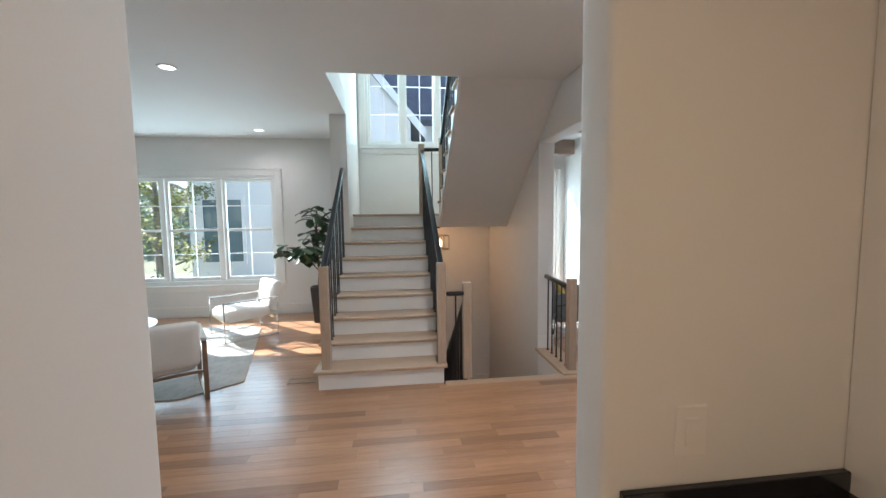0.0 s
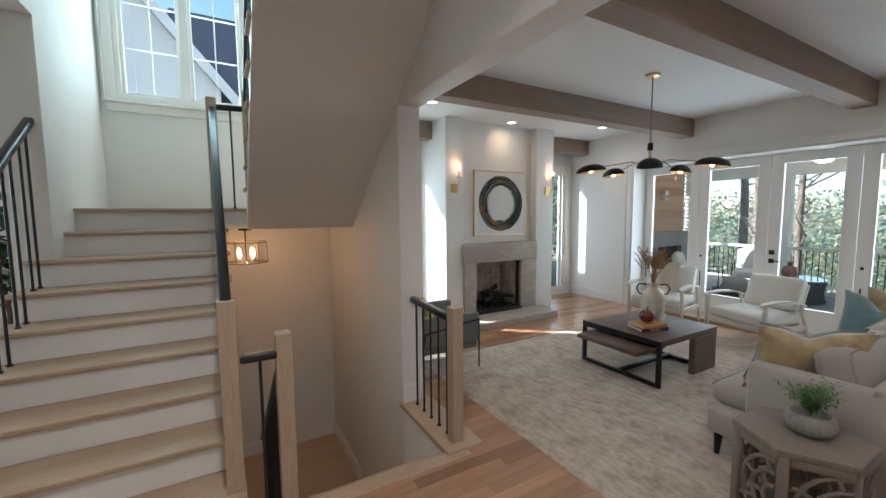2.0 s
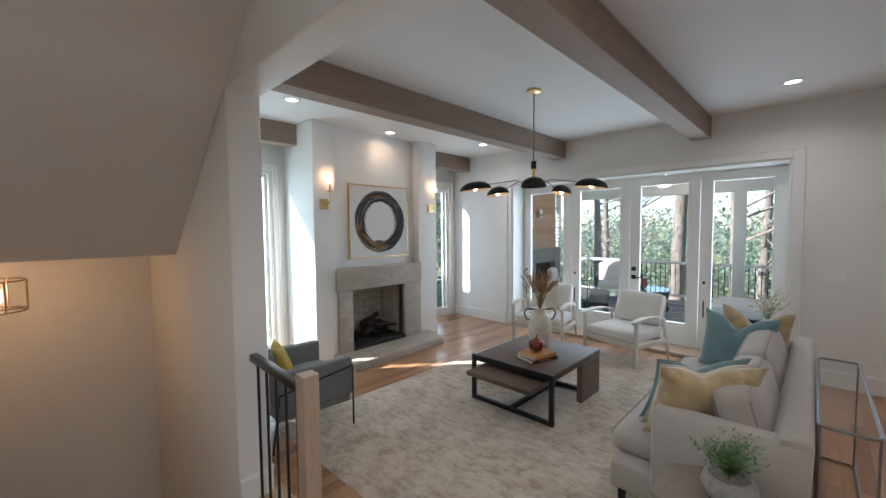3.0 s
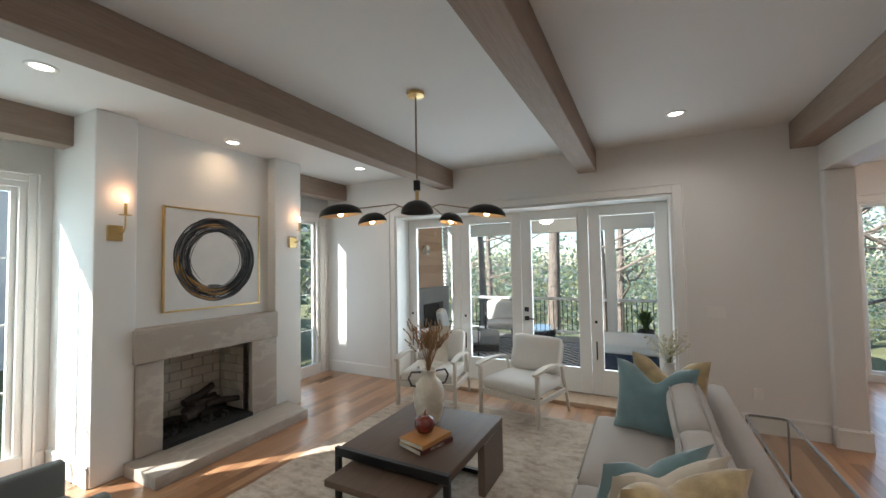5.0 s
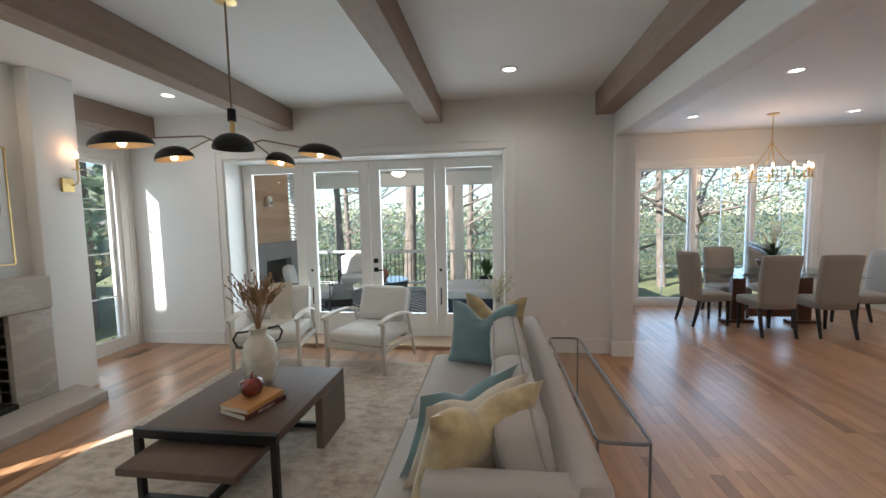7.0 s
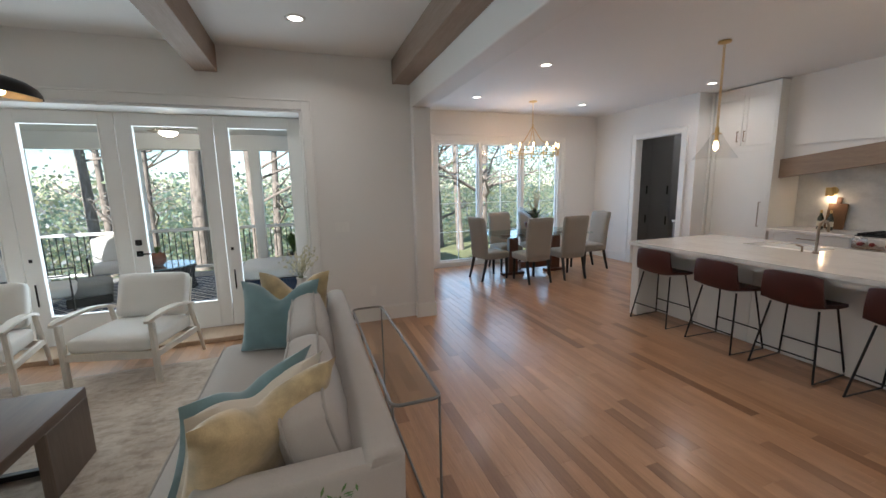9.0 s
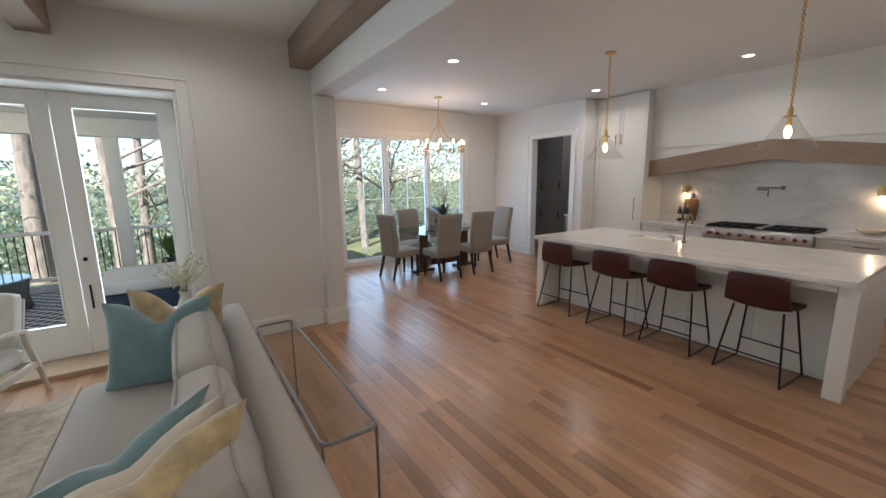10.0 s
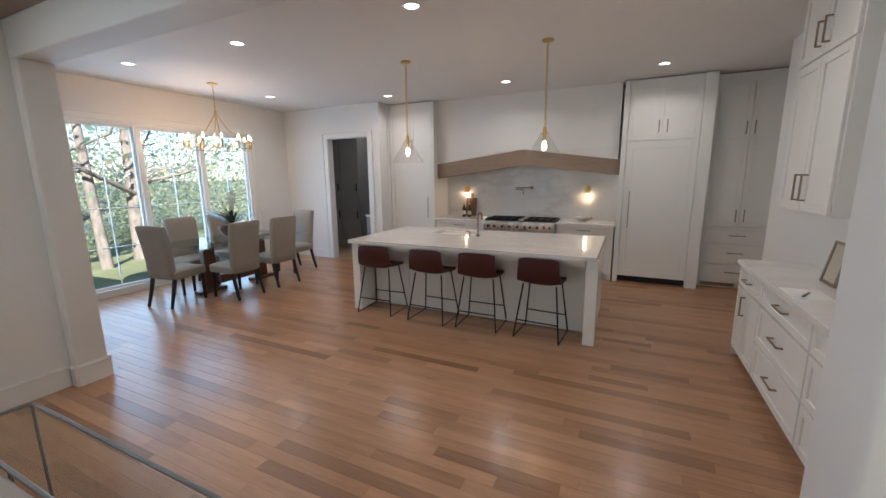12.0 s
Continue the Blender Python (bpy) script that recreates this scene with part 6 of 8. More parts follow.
for i, x in enumerate((-0.60, -0.50, -0.37, -0.24, -0.14, 0.0, 0.16, 0.30, 0.46, 0.58)):
    k = part("knob", lathe(bmesh.new(), [(0.026, 0.0), (0.026, 0.012), (0.021, 0.016), (0.020, 0.038), (0.001, 0.04)], n=18), M["knob_red"], rg, "red control knob", 40)
    k.matrix_basis = pose(x, 0.045, 0.815, -90, 0, 0)
bm = bmesh.new()
for a, b in ((-0.66, -0.10), (0.02, 0.66)):
    n = 4
    for i in range(n + 1):
        x = a + (b - a) * i / n
        box(bm, (x - 0.006, -0.56, 0.915), (x + 0.006, -0.04, 0.935))
    for y in (-0.56, -0.43, -0.30, -0.17, -0.052):
        box(bm, (a, y, 0.915), (b, y + 0.012, 0.936))
part("burner_grate", bm, M["black"], rg, "black cast iron grates")
part("griddle", boxes(((-0.09, -0.56, 0.90), (0.01, -0.04, 0.925)), bev=0.004), M["steel"], rg)
part("cooktop", boxes(((-0.675, -0.59, 0.899), (0.675, -0.01, 0.912))), M["soot"], rg, "black enamel cooktop")

pf = thing("pot_filler", "jointed nickel pot filler tap on the backsplash", "faucet", (4.69, Y_KIT + 0.015, 1.40))
part("rosette", lathe(bmesh.new(), [(0.03, 0), (0.03, 0.012), (0.015, 0.02)], n=18), M["bronze"], pf, smooth=40).matrix_basis = pose(-0.12, 0, 0.06, -90, 0, 0)
part("arm", tube(bmesh.new(), [(-0.12, 0.01, 0.06), (-0.12, 0.06, 0.06), (0.14, 0.12, 0.06)], 0.010, 10), M["bronze"], pf, smooth=50)
part("lower_arm", tube(bmesh.new(), [(0.14, 0.12, 0.06), (0.14, 0.12, 0.03), (0.0, 0.16, 0.03), (0.0, 0.16, -0.06)], 0.010, 10), M["bronze"], pf, smooth=50)
for x in (5.83, 3.60):
    s = thing("task_sconce", "small brass wall lamp over the worktop, lit", "wall lamp", (x, Y_KIT + 0.015, 1.44), 0, "kitchen wall lamps")
    part("backplate", lathe(bmesh.new(), [(0.06, 0), (0.06, 0.01), (0.055, 0.014)], n=24), M["brass"], s, smooth=40).matrix_basis = pose(0, 0, 0, -90, 0, 0)
    part("arm", cyl(bmesh.new(), (0, 0.01, 0.0), (0, 0.07, 0.0), 0.009), M["brass"], s)
    part("shade", lathe(bmesh.new(), [(0.045, -0.07), (0.045, 0.05), (0.001, 0.055)], (0, 0.085, 0), 22), M["brass"], s, "brass cylinder shade", 40)
    part("bulb", lathe(bmesh.new(), [(0.001, -0.088), (0.016, -0.082), (0.02, -0.06)], (0, 0.085, 0), 18), M["bulb"], s, "glowing bulb", 60)
    lamp = new("task_glow", bpy.data.lights.new("task_glow", "POINT"))
    lamp.data.energy, lamp.data.color, lamp.data.shadow_soft_size = 0.35, (1.0, 0.72, 0.45), 0.02
    lamp.parent = s
    lamp.matrix_basis = pose(0, 0.09, -0.125)
bd = thing("cutting_board", "tall wooden cutting board leaning on the backsplash", "cutting board", (5.74, Y_KIT + 0.10, 0.906), 0)
part("board", boxes(((-0.11, -0.012, 0), (0.11, 0.012, 0.36)), bev=0.01, seg=2), M["board"], bd, smooth=40).matrix_basis = pose(0, 0, 0.004, 10, 0, 0)
part("grip", boxes(((-0.03, -0.012, 0.36), (0.03, 0.012, 0.45)), bev=0.008, seg=2), M["board"], bd, smooth=40).matrix_basis = pose(0, 0, 0.004, 10, 0, 0)
for x, y in ((5.82, -4.25), (5.70, -4.23)):
    b = thing("wine_bottle", "dark green glass bottle with a gold cap", "bottle", (x, y, 0.906), 0, "bottles by the range")
    part("body", lathe(bmesh.new(), [(0.034, 0), (0.036, 0.01), (0.036, 0.16), (0.014, 0.215), (0.013, 0.27)], n=20), M["bottle"], b, smooth=60)
    part("cap", lathe(bmesh.new(), [(0.0145, 0.235), (0.0145, 0.275), (0.001, 0.277)], n=16), M["brass"], b, smooth=40)
    part("paper_label", lathe(bmesh.new(), [(0.0366, 0.05), (0.0366, 0.12)], n=20, ends=(False, False)), M["paper"], b, "cream paper band")
bw = thing("serving_bowl", "shallow pale bowl on the worktop", "bowl", (3.62, -4.28, 0.906))
part("bowl", lathe(bmesh.new(), [(0.06, 0), (0.07, 0.006), (0.12, 0.035), (0.14, 0.065), (0.132, 0.065), (0.11, 0.04), (0.001, 0.02)], n=30), M["ceramic"], bw, smooth=60)

# tall cabinets and the panelled refrigerator
tc = thing("tall_cabinet", "tall white shaker pantry cabinet", "cabinet", (0, 0, 0), 0, "tall kitchen cabinets")
part("carcass", boxes(((6.30, Y_KIT, 0.0), (7.268, -3.90, CEIL - 0.02))), CAB, tc)
part("filler", boxes(((6.264, Y_KIT, 0.0), (6.30, -3.86, CEIL - 0.02)), ((7.23, -3.90, 0.0), (7.268, -3.86, CEIL - 0.02))), CAB, tc)
shaker(tc, "x", 6.31, 7.22, 0.12, 2.13, -3.90, 1, "door", ("v", 6.40, 1.10), 0.36, 0.075)
for a, b, px in ((6.31, 6.765, 6.715), (6.765, 7.22, 6.815)):
    shaker(tc, "x", a, b, 2.14, 2.92, -3.90, 1, "upper_door", ("v", px, 2.29), 0.15)
fr = thing("refrigerator", "panelled built-in refrigerator with white doors above", "refrigerator", (0, 0, 0))
part("carcass", boxes(((2.09, Y_KIT, 0.10), (3.05, -3.91, CEIL - 0.02))), CAB, fr)
part("side_panel", boxes(((3.035, Y_KIT, 0.0), (3.105, -3.86, CEIL - 0.02)), ((1.96, Y_KIT, 0.0), (2.11, -3.86, CEIL - 0.02)), bev=0.003), CAB, fr)
part("toe_kick", boxes(((2.11, -4.2, 0.01), (3.035, -3.95, 0.098))), M["black"], fr, "black toe kick grille")
shaker(fr, "x", 2.115, 3.03, 0.10, 2.15, -3.91, 1, "door", ("v", 2.945, 1.15), 0.55, 0.085)
for a, b, px in ((2.115, 2.573, 2.52), (2.573, 3.03, 2.625)):
    shaker(fr, "x", a, b, 2.17, 2.91, -3.91, 1, "upper_door", ("v", px, 2.36), 0.16)
hu = thing("hutch_cabinet", "tall white hutch cabinet with three drawers", "cabinet", (0, 0, 0), 0, "tall kitchen cabinets")
part("carcass", boxes(((1.022, Y_KIT, 0.08), (1.958, -4.10, CEIL - 0.02)), ((1.022, Y_KIT, 0.0), (1.958, -4.14, 0.08))), CAB, hu)
part("ledge", boxes(((1.022, -4.10, 0.885), (1.958, -4.065, 0.915)), bev=0.003), CAB, hu)
part("toe_vent", boxes(((1.45, -4.14, 0.015), (1.88, -4.13, 0.065))), M["bronze"], hu, "slotted bronze toe vent")
for z0, z1 in ((0.09, 0.36), (0.365, 0.66), (0.665, 0.875)):
    shaker(hu, "x", 1.06, 1.945, z0, z1, -4.10, 1, "drawer", ("h", 1.50, (z0 + z1) / 2 + 0.02), 0.18, 0.045)
for a, b, px in ((1.06, 1.50, 1.455), (1.50, 1.945, 1.55)):
    shaker(hu, "x", a, b, 0.925, 2.14, -4.10, 1, "door", ("v", px, 1.08), 0.16)
    shaker(hu, "x", a, b, 2.15, 2.91, -4.10, 1, "upper_door", ("v", px, 2.30), 0.16)

# sideboard along the west wall of the kitchen
sb = thing("sideboard", "long white built-in sideboard with drawers", "cabinet", (-0.10, 0, 0))
part("carcass", boxes(((1.602, -1.52, 0.09), (2.075, 0.975, 0.863)), ((1.602, -1.49, 0.0), (2.02, 0.975, 0.09))), CAB, sb)
part("end_panel", boxes(((1.605, -1.535, 0.0), (2.08, -1.518, 0.863)), bev=0.002), CAB, sb)
shaker(sb, "y", -1.50, -0.86, 0.69, 0.855, 2.075, 1, "drawer", ("h", -1.20, 0.775), 0.16, 0.045)
shaker(sb, "y", -1.50, -1.18, 0.10, 0.685, 2.075, 1, "door", ("v", -1.23, 0.55), 0.16)
shaker(sb, "y", -1.18, -0.86, 0.10, 0.685, 2.075, 1, "door")
for z0, z1 in ((0.10, 0.385), (0.39, 0.685), (0.69, 0.855)):
    shaker(sb, "y", -0.85, 0.05, z0, z1, 2.075, 1, "drawer", ("h", -0.40, (z0 + z1) / 2 + 0.02), 0.18, 0.05)
    shaker(sb, "y", 0.06, 0.96, z0, z1, 2.075, 1, "drawer", ("h", 0.51, (z0 + z1) / 2 + 0.02), 0.18, 0.05)
whole("sideboard_worktop", boxes(((1.502, -1.56, 0.864), (2.01, 0.975, 0.906)), bev=0.003), M["marble"], "white quartz sideboard worktop", "worktop")
ub = thing("wall_cabinet", "white shaker wall cabinet over the sideboard", "cabinet", (0, 0, 0))
part("carcass", boxes(((1.502, -1.42, 1.39), (1.80, -0.50, CEIL - 0.02)), bev=0.002), CAB, ub)
for a, b, py in ((-1.41, -0.96, -1.02), (-0.96, -0.51, -0.90)):
    shaker(ub, "y", a, b, 1.40, 2.46, 1.80, 1, "door", ("v", py, 1.57), 0.18)
    shaker(ub, "y", a, b, 2.47, 3.0, 1.80, 1, "upper_door", ("v", py, 2.62), 0.16)
pfm = thing("picture_frame", "small dark picture frame leaning on the sideboard", "picture frame", (1.66, -0.75, 0.907), 0)
m = pose(0, 0, 0.002, 0, -10, 0)
part("frame", boxes(((0, -0.11, 0), (0.018, -0.09, 0.30)), ((0, 0.09, 0), (0.018, 0.11, 0.30)), ((0, -0.09, 0), (0.018, 0.09, 0.02)), ((0, -0.09, 0.28), (0.018, 0.09, 0.30)), bev=0.002), M["bronze"], pfm).matrix_basis = m
part("mat_board", boxes(((0.002, -0.09, 0.02), (0.008, 0.09, 0.28))), M["paper"], pfm).matrix_basis = m
whole("pen", cyl(bmesh.new(), (1.86, -0.45, 0.911), (1.93, -0.33, 0.911), 0.005, n=8), M["black"], "black pen lying on the sideboard", "pen")
whole("paper_sheet", boxes(((1.78, -0.55, 0.907), (1.99, -0.27, 0.9085))), M["trim"], "white paper sheet on the sideboard", "paper")

# bar counter in the passage
bc = thing("bar_counter", "black stone bar counter on white cabinets", "counter", (0, 0, 0))
part("cabinet_body", boxes(((1.02, 0.40, 0.0), (1.395, 1.095, 0.96))), CAB, bc)
part("stone_top", boxes(((0.99, 0.37, 0.96), (1.398, 1.097, 1.0)), bev=0.003), M["black_stone"], bc, "black stone top")
part("upstand", boxes(((0.82, 1.08, 1.0), (1.398, 1.098, 1.05)), bev=0.002), M["black_stone"], bc)

# ---- scullery seen through the opening ----
sc = thing("scullery_cabinet", "tall dark gray cabinets with black handles", "cabinet", (0, 0, 0))
part("carcass", boxes(((8.63, -5.30, 0.0), (9.70, -4.70, 2.75))), M["gray_cabinet"], sc)
for k in range(2):
    a = 8.635 + k * 0.53
    for z0, z1, pz in ((0.1, 1.12, 0.80), (1.125, 2.72, 1.45)):
        d = part("door", boxes(((a, -4.70, z0), (a + 0.525, -4.68, z1)), bev=0.003), M["gray_cabinet"], sc)
        part("handle", boxes(((a + 0.06, -4.68, pz - 0.09), (a + 0.075, -4.65, pz + 0.09)), bev=0.003), M["black"], d)
sn = thing("scullery_counter", "gray base cabinet with a white worktop and black tap", "counter", (-0.33, 0, 0))
part("carcass", boxes(((7.80, -6.2, 0.0), (8.28, -4.0, 0.86))), M["gray_cabinet"], sn)
part("worktop", boxes(((7.80, -6.2, 0.862), (8.30, -3.98, 0.90)), bev=0.003), M["marble"], sn)
part("tap", tube(bmesh.new(), [(7.95, -4.9, 0.90), (7.95, -4.9, 1.20), (7.99, -4.9, 1.28), (8.06, -4.9, 1.27), (8.10, -4.9, 1.18)], 0.012, 10), M["black"], sn, "black gooseneck tap", 60)

# ---- dining ----
dt = thing("dining_table", "glass dining table on a red-brown wooden base", "dining table", (8.57, -1.33, 0))
M["table_glass"] = clear_glass("table_glass", (0.86, 0.93, 0.92))
part("glass_top", slab(bmesh.new(), [(-0.50, -0.90), (0.50, -0.90), (0.54, -0.86), (0.54, 0.86), (0.50, 0.90), (-0.50, 0.90), (-0.54, 0.86), (-0.54, -0.86)], 0.742, 0.757), M["table_glass"], dt, "thick clear glass top")
for y in (-0.45, 0.45):
    part("trestle", boxes(((-0.06, y - 0.22, 0.0), (0.06, y + 0.22, 0.05)), ((-0.045, y - 0.09, 0.05), (0.045, y + 0.09, 0.70)), ((-0.05, y - 0.22, 0.70), (0.05, y + 0.22, 0.74)), bev=0.006), M["cherry"], dt)
part("stretcher", boxes(((-0.04, -0.30, 0.10), (0.04, 0.30, 0.22)), bev=0.004), M["cherry"], dt)


def dining_chair(x, y, turn):
    """Faces local -y."""
    c = thing("dining_chair", "taupe upholstered high-back dining chair with dark legs", "chair", (x, y, 0), turn, "dining chairs")
    part("seat", cushion(bmesh.new(), (-0.235, -0.26, 0.36), (0.235, 0.24, 0.49), 0.012, 6, 0.3, 1, wrinkle=0.002), M["chair_cloth"], c, smooth=60)
    b = bmesh.new()
    cushion(b, (-0.235, -0.045, 0.0), (0.235, 0.045, 0.64), 0.008, 7, 0.35, 2, None, 0.002)
    for v in b.verts:
        v.co.y += 0.06 * (v.co.z / 0.64) ** 2 * 1.3
        v.co.x *= 0.94 + 0.06 * v.co.z / 0.64
    b.transform(Matrix.Translation((0, 0.215, 0.40)) @ Matrix.Diagonal((1, 1, 1.08, 1)))
    part("backrest", b, M["chair_cloth"], c, smooth=60)
    for sx in (-1, 1):
        part("front_leg", cyl(bmesh.new(), (sx * 0.20, -0.215, 0.0), (sx * 0.195, -0.21, 0.38), 0.019, 0.028, 10), M["ebony"], c, smooth=40)
        part("back_leg", tube(bmesh.new(), [(sx * 0.205, 0.30, 0.0), (sx * 0.20, 0.245, 0.2), (sx * 0.195, 0.20, 0.40)], [0.019, 0.025, 0.028], 10), M["ebony"], c, smooth=40)


for x, y, t in ((8.06, -0.94, 90), (8.07, -1.65, 88), (9.06, -1.0, -90), (9.06, -1.68, -90), (8.52, -0.40, 8), (8.46, -2.45, 178)):
    dining_chair(x, y, t)
op = thing("orchid_planter", "white orchids and strappy leaves in a bronze bowl", "plant", (8.62, -1.38, 0.758))
op.scale = (1.25, 1.25, 1.25)
part("bowl", lathe(bmesh.new(), [(0.06, 0), (0.10, 0.02), (0.15, 0.08), (0.165, 0.14), (0.15, 0.14), (0.12, 0.08)], n=28), M["cherry"], op, "red-brown bowl", 60)
ro = random.Random(6)
bm = bmesh.new()
for pts in stems(bm, 34, 0.50, 0.36, 0.017, ro, True, 0.9):
    pass
bm.transform(Matrix.Translation((0, 0, 0.11)))
part("strap_leaves", bm, M["fig_leaf"], op, "dark strap leaves")
bm, fl = bmesh.new(), bmesh.new()
for pts in stems(bm, 5, 0.16, 0.62, 0.003, ro, False, 0.7):
    for j in range(5):
        c = pts[2].lerp(pts[-1], j / 4)
        for k in range(5):
            a = k * 1.256
            d = Vector((math.cos(a), 0.3, math.sin(a))) * 0.028
            s = Vector((-math.sin(a), 0.1, math.cos(a))) * 0.014
            fl.faces.new([fl.verts.new(p) for p in (c, c + d * 0.6 + s, c + d, c + d * 0.6 - s)])
for b_ in (bm, fl):
    b_.transform(Matrix.Translation((0, 0, 0.11)))
part("flower_stems", bm, M["sage"], op)
part("orchid_petals", fl, M["petal"], op, "pale orchid petals")

dc = thing("dining_chandelier", "brass ring chandelier with candle bulbs, lit", "chandelier", (8.553, -1.25, 2.115))
part("canopy", lathe(bmesh.new(), [(0.0001, 0.935), (0.07, 0.933), (0.07, 0.915), (0.012, 0.90)], n=22), M["brass"], dc, smooth=40)
part("rod", cyl(bmesh.new(), (0, 0, 0.50), (0, 0, 0.905), 0.006), M["brass"], dc)
part("hub_ring", tube(bmesh.new(), [(0.03 * math.cos(a), 0, 0.52 + 0.03 * math.sin(a)) for a in [2 * math.pi * i / 12 for i in range(12)]], 0.005, 6, True), M["brass"], dc)
for zz in (0.0, 0.085):
    part("ring", tube(bmesh.new(), [(0.44 * math.cos(a), 0.44 * math.sin(a), zz) for a in [2 * math.pi * i / 40 for i in range(40)]], 0.007, 6, True), M["brass"], dc)
for k in range(4):
    a = radians(45 + 90 * k)
    part("strut", tube(bmesh.new(), [(0.01 * math.cos(a), 0.01 * math.sin(a), 0.50), (0.15 * math.cos(a), 0.15 * math.sin(a), 0.27), (0.44 * math.cos(a), 0.44 * math.sin(a), 0.085)], 0.006, 6), M["brass"], dc)
for k in range(12):
    a = 2 * math.pi * k / 12
    x, y = 0.44 * math.cos(a), 0.44 * math.sin(a)
    part("candle_sleeve", cyl(bmesh.new(), (x, y, 0.0), (x, y, 0.13), 0.011, n=10), M["brass"], dc)
    part("bulb", lathe(bmesh.new(), [(0.008, 0.13), (0.017, 0.15), (0.014, 0.18), (0.002, 0.205)], (x, y, 0), 12), M["bulb"], dc, "glowing candle bulb", 60)
for k in range(3):
    a = 2 * math.pi * k / 3
    lamp = new("chandelier_glow", bpy.data.lights.new("chandelier_glow", "POINT"))
    lamp.data.energy, lamp.data.color, lamp.data.shadow_soft_size = 1.7, (1.0, 0.62, 0.36), 0.05
    lamp.parent = dc
    lamp.matrix_basis = pose(0.36 * math.cos(a), 0.36 * math.sin(a), 0.24)

# lantern under the stair landing
ln = thing("ceiling_lantern", "black drum lantern with candle bulbs, lit", "ceiling lamp", (0.98, 6.62, 1.26))
part("canopy", cyl(bmesh.new(), (0, 0, 0.235), (0, 0, 0.258), 0.065, n=20), M["black"], ln)
part("stem", cyl(bmesh.new(), (0, 0, -0.10), (0, 0, 0.235), 0.007), M["black"], ln)
for zz in (-0.11, 0.11):
    part("ring", tube(bmesh.new(), [(0.21 * math.cos(a), 0.21 * math.sin(a), zz) for a in [2 * math.pi * i / 32 for i in range(32)]], 0.007, 6, True), M["bronze"], ln)
for k in range(6):
    a = 2 * math.pi * k / 6
    part("upright", cyl(bmesh.new(), (0.21 * math.cos(a), 0.21 * math.sin(a), -0.11), (0.21 * math.cos(a), 0.21 * math.sin(a), 0.11), 0.006, n=8), M["bronze"], ln)
part("crossbar", boxes(((-0.21, -0.006, -0.112), (0.21, 0.006, -0.10)), ((-0.006, -0.21, -0.112), (0.006, 0.21, -0.10))), M["bronze"], ln)
for k in range(4):
    a = 2 * math.pi * (k + 0.5) / 4
    x, y = 0.09 * math.cos(a), 0.09 * math.sin(a)
    part("bulb", lathe(bmesh.new(), [(0.010, -0.06), (0.021, -0.03), (0.018, 0.02), (0.002, 0.05)], (x, y, 0), 12), M["bulb"], ln, "glowing candle bulb", 60)
    part("candle_sleeve", cyl(bmesh.new(), (x, y, -0.10), (x, y, -0.06), 0.011, n=10), M["cream"], ln)
lamp = new("lantern_glow", bpy.data.lights.new("lantern_glow", "POINT"))
lamp.data.energy, lamp.data.color, lamp.data.shadow_soft_size = 3.4, (1.0, 0.55, 0.26), 0.10
lamp.parent = ln
lamp.matrix_basis = pose(0, 0, 0.0)

# ---- sitting room beside the stairs ----
M["chrome"] = surface("polished_chrome", (0.75, 0.74, 0.72), 0.12, 1.0, fine_amt=0.03, bump_amt=0)
M["dark_table"] = surface("black_drum_lacquer", (0.022, 0.021, 0.022), 0.22, fine=60, fine_amt=0.15, coat=0.4)
M["pale_rug"] = rug_material("pale_hide_rug", (0.50, 0.49, 0.46), (0.40, 0.39, 0.365), (0.58, 0.57, 0.54))
M["planter"] = surface("charcoal_planter", (0.035, 0.034, 0.034), 0.55, fine=50, fine_amt=0.25)
M["bark"] = surface("fig_bark", (0.16, 0.12, 0.09), 0.9, fine=40, fine_amt=0.4, bump_amt=0.3)
bm = slab(bmesh.new(), [(-4.9, 3.95), (-1.70, 4.08), (-1.25, 4.42), (-1.75, 6.45), (-2.0, 6.62), (-4.9, 6.62)], 0.0, 0.014, 0.004)
whole("sitting_rug", bm, M["pale_rug"], "pale gray angular hide rug", "rug")


def metal_chair(at, turn, key, label, flat=False):
    """A low upholstered chair in a metal loop frame; faces local +y."""
    c = thing("accent_chair", label, "armchair", at, turn, "sitting room chairs")
    part("seat", cushion(bmesh.new(), (-0.29, -0.28, 0.27), (0.29, 0.36, 0.43), 0.014, 7, 0.4, 1, wrinkle=0.003), M["white_cloth"], c, smooth=60)
    b = cushion(bmesh.new(), (-0.30, -0.06, 0.0), (0.30, 0.06, 0.44), 0.01, 7, 0.4, 2, pose(0, -0.30, 0.34, 14, 0, 0), 0.003)
    part("backrest", b, M["white_cloth"], c, smooth=60)
    for s in (-1, 1):
        x = s * 0.335
        pts = [(x, -0.34, 0.016), (x, 0.36, 0.016), (x, 0.36, 0.55), (x, -0.34, 0.55)]
        bm = bmesh.new()
        t = 0.020 if flat else 0.009
        for p, q in zip(pts, pts[1:] + pts[:1]):
            lo = [min(i, j) for i, j in zip(p, q)]
            hi = [max(i, j) for i, j in zip(p, q)]
            box(bm, (x - t, lo[1] - 0.01, lo[2] - 0.01), (x + t, hi[1] + 0.01, hi[2] + 0.01), 0.003)
        part("side_frame", bm, M[key], c)
        if flat:
            part("arm_pad", boxes(((x - 0.03, -0.30, 0.56), (x + 0.03, 0.33, 0.585)), bev=0.008, seg=2), M["white_cloth"], c, "white padded arm")
    part("seat_rail", boxes(((-0.335, 0.30, 0.255), (0.335, 0.325, 0.28)), ((-0.335, -0.30, 0.255), (0.335, -0.275, 0.28)), bev=0.003), M["brass"] if not flat else M[key], c)
    return c


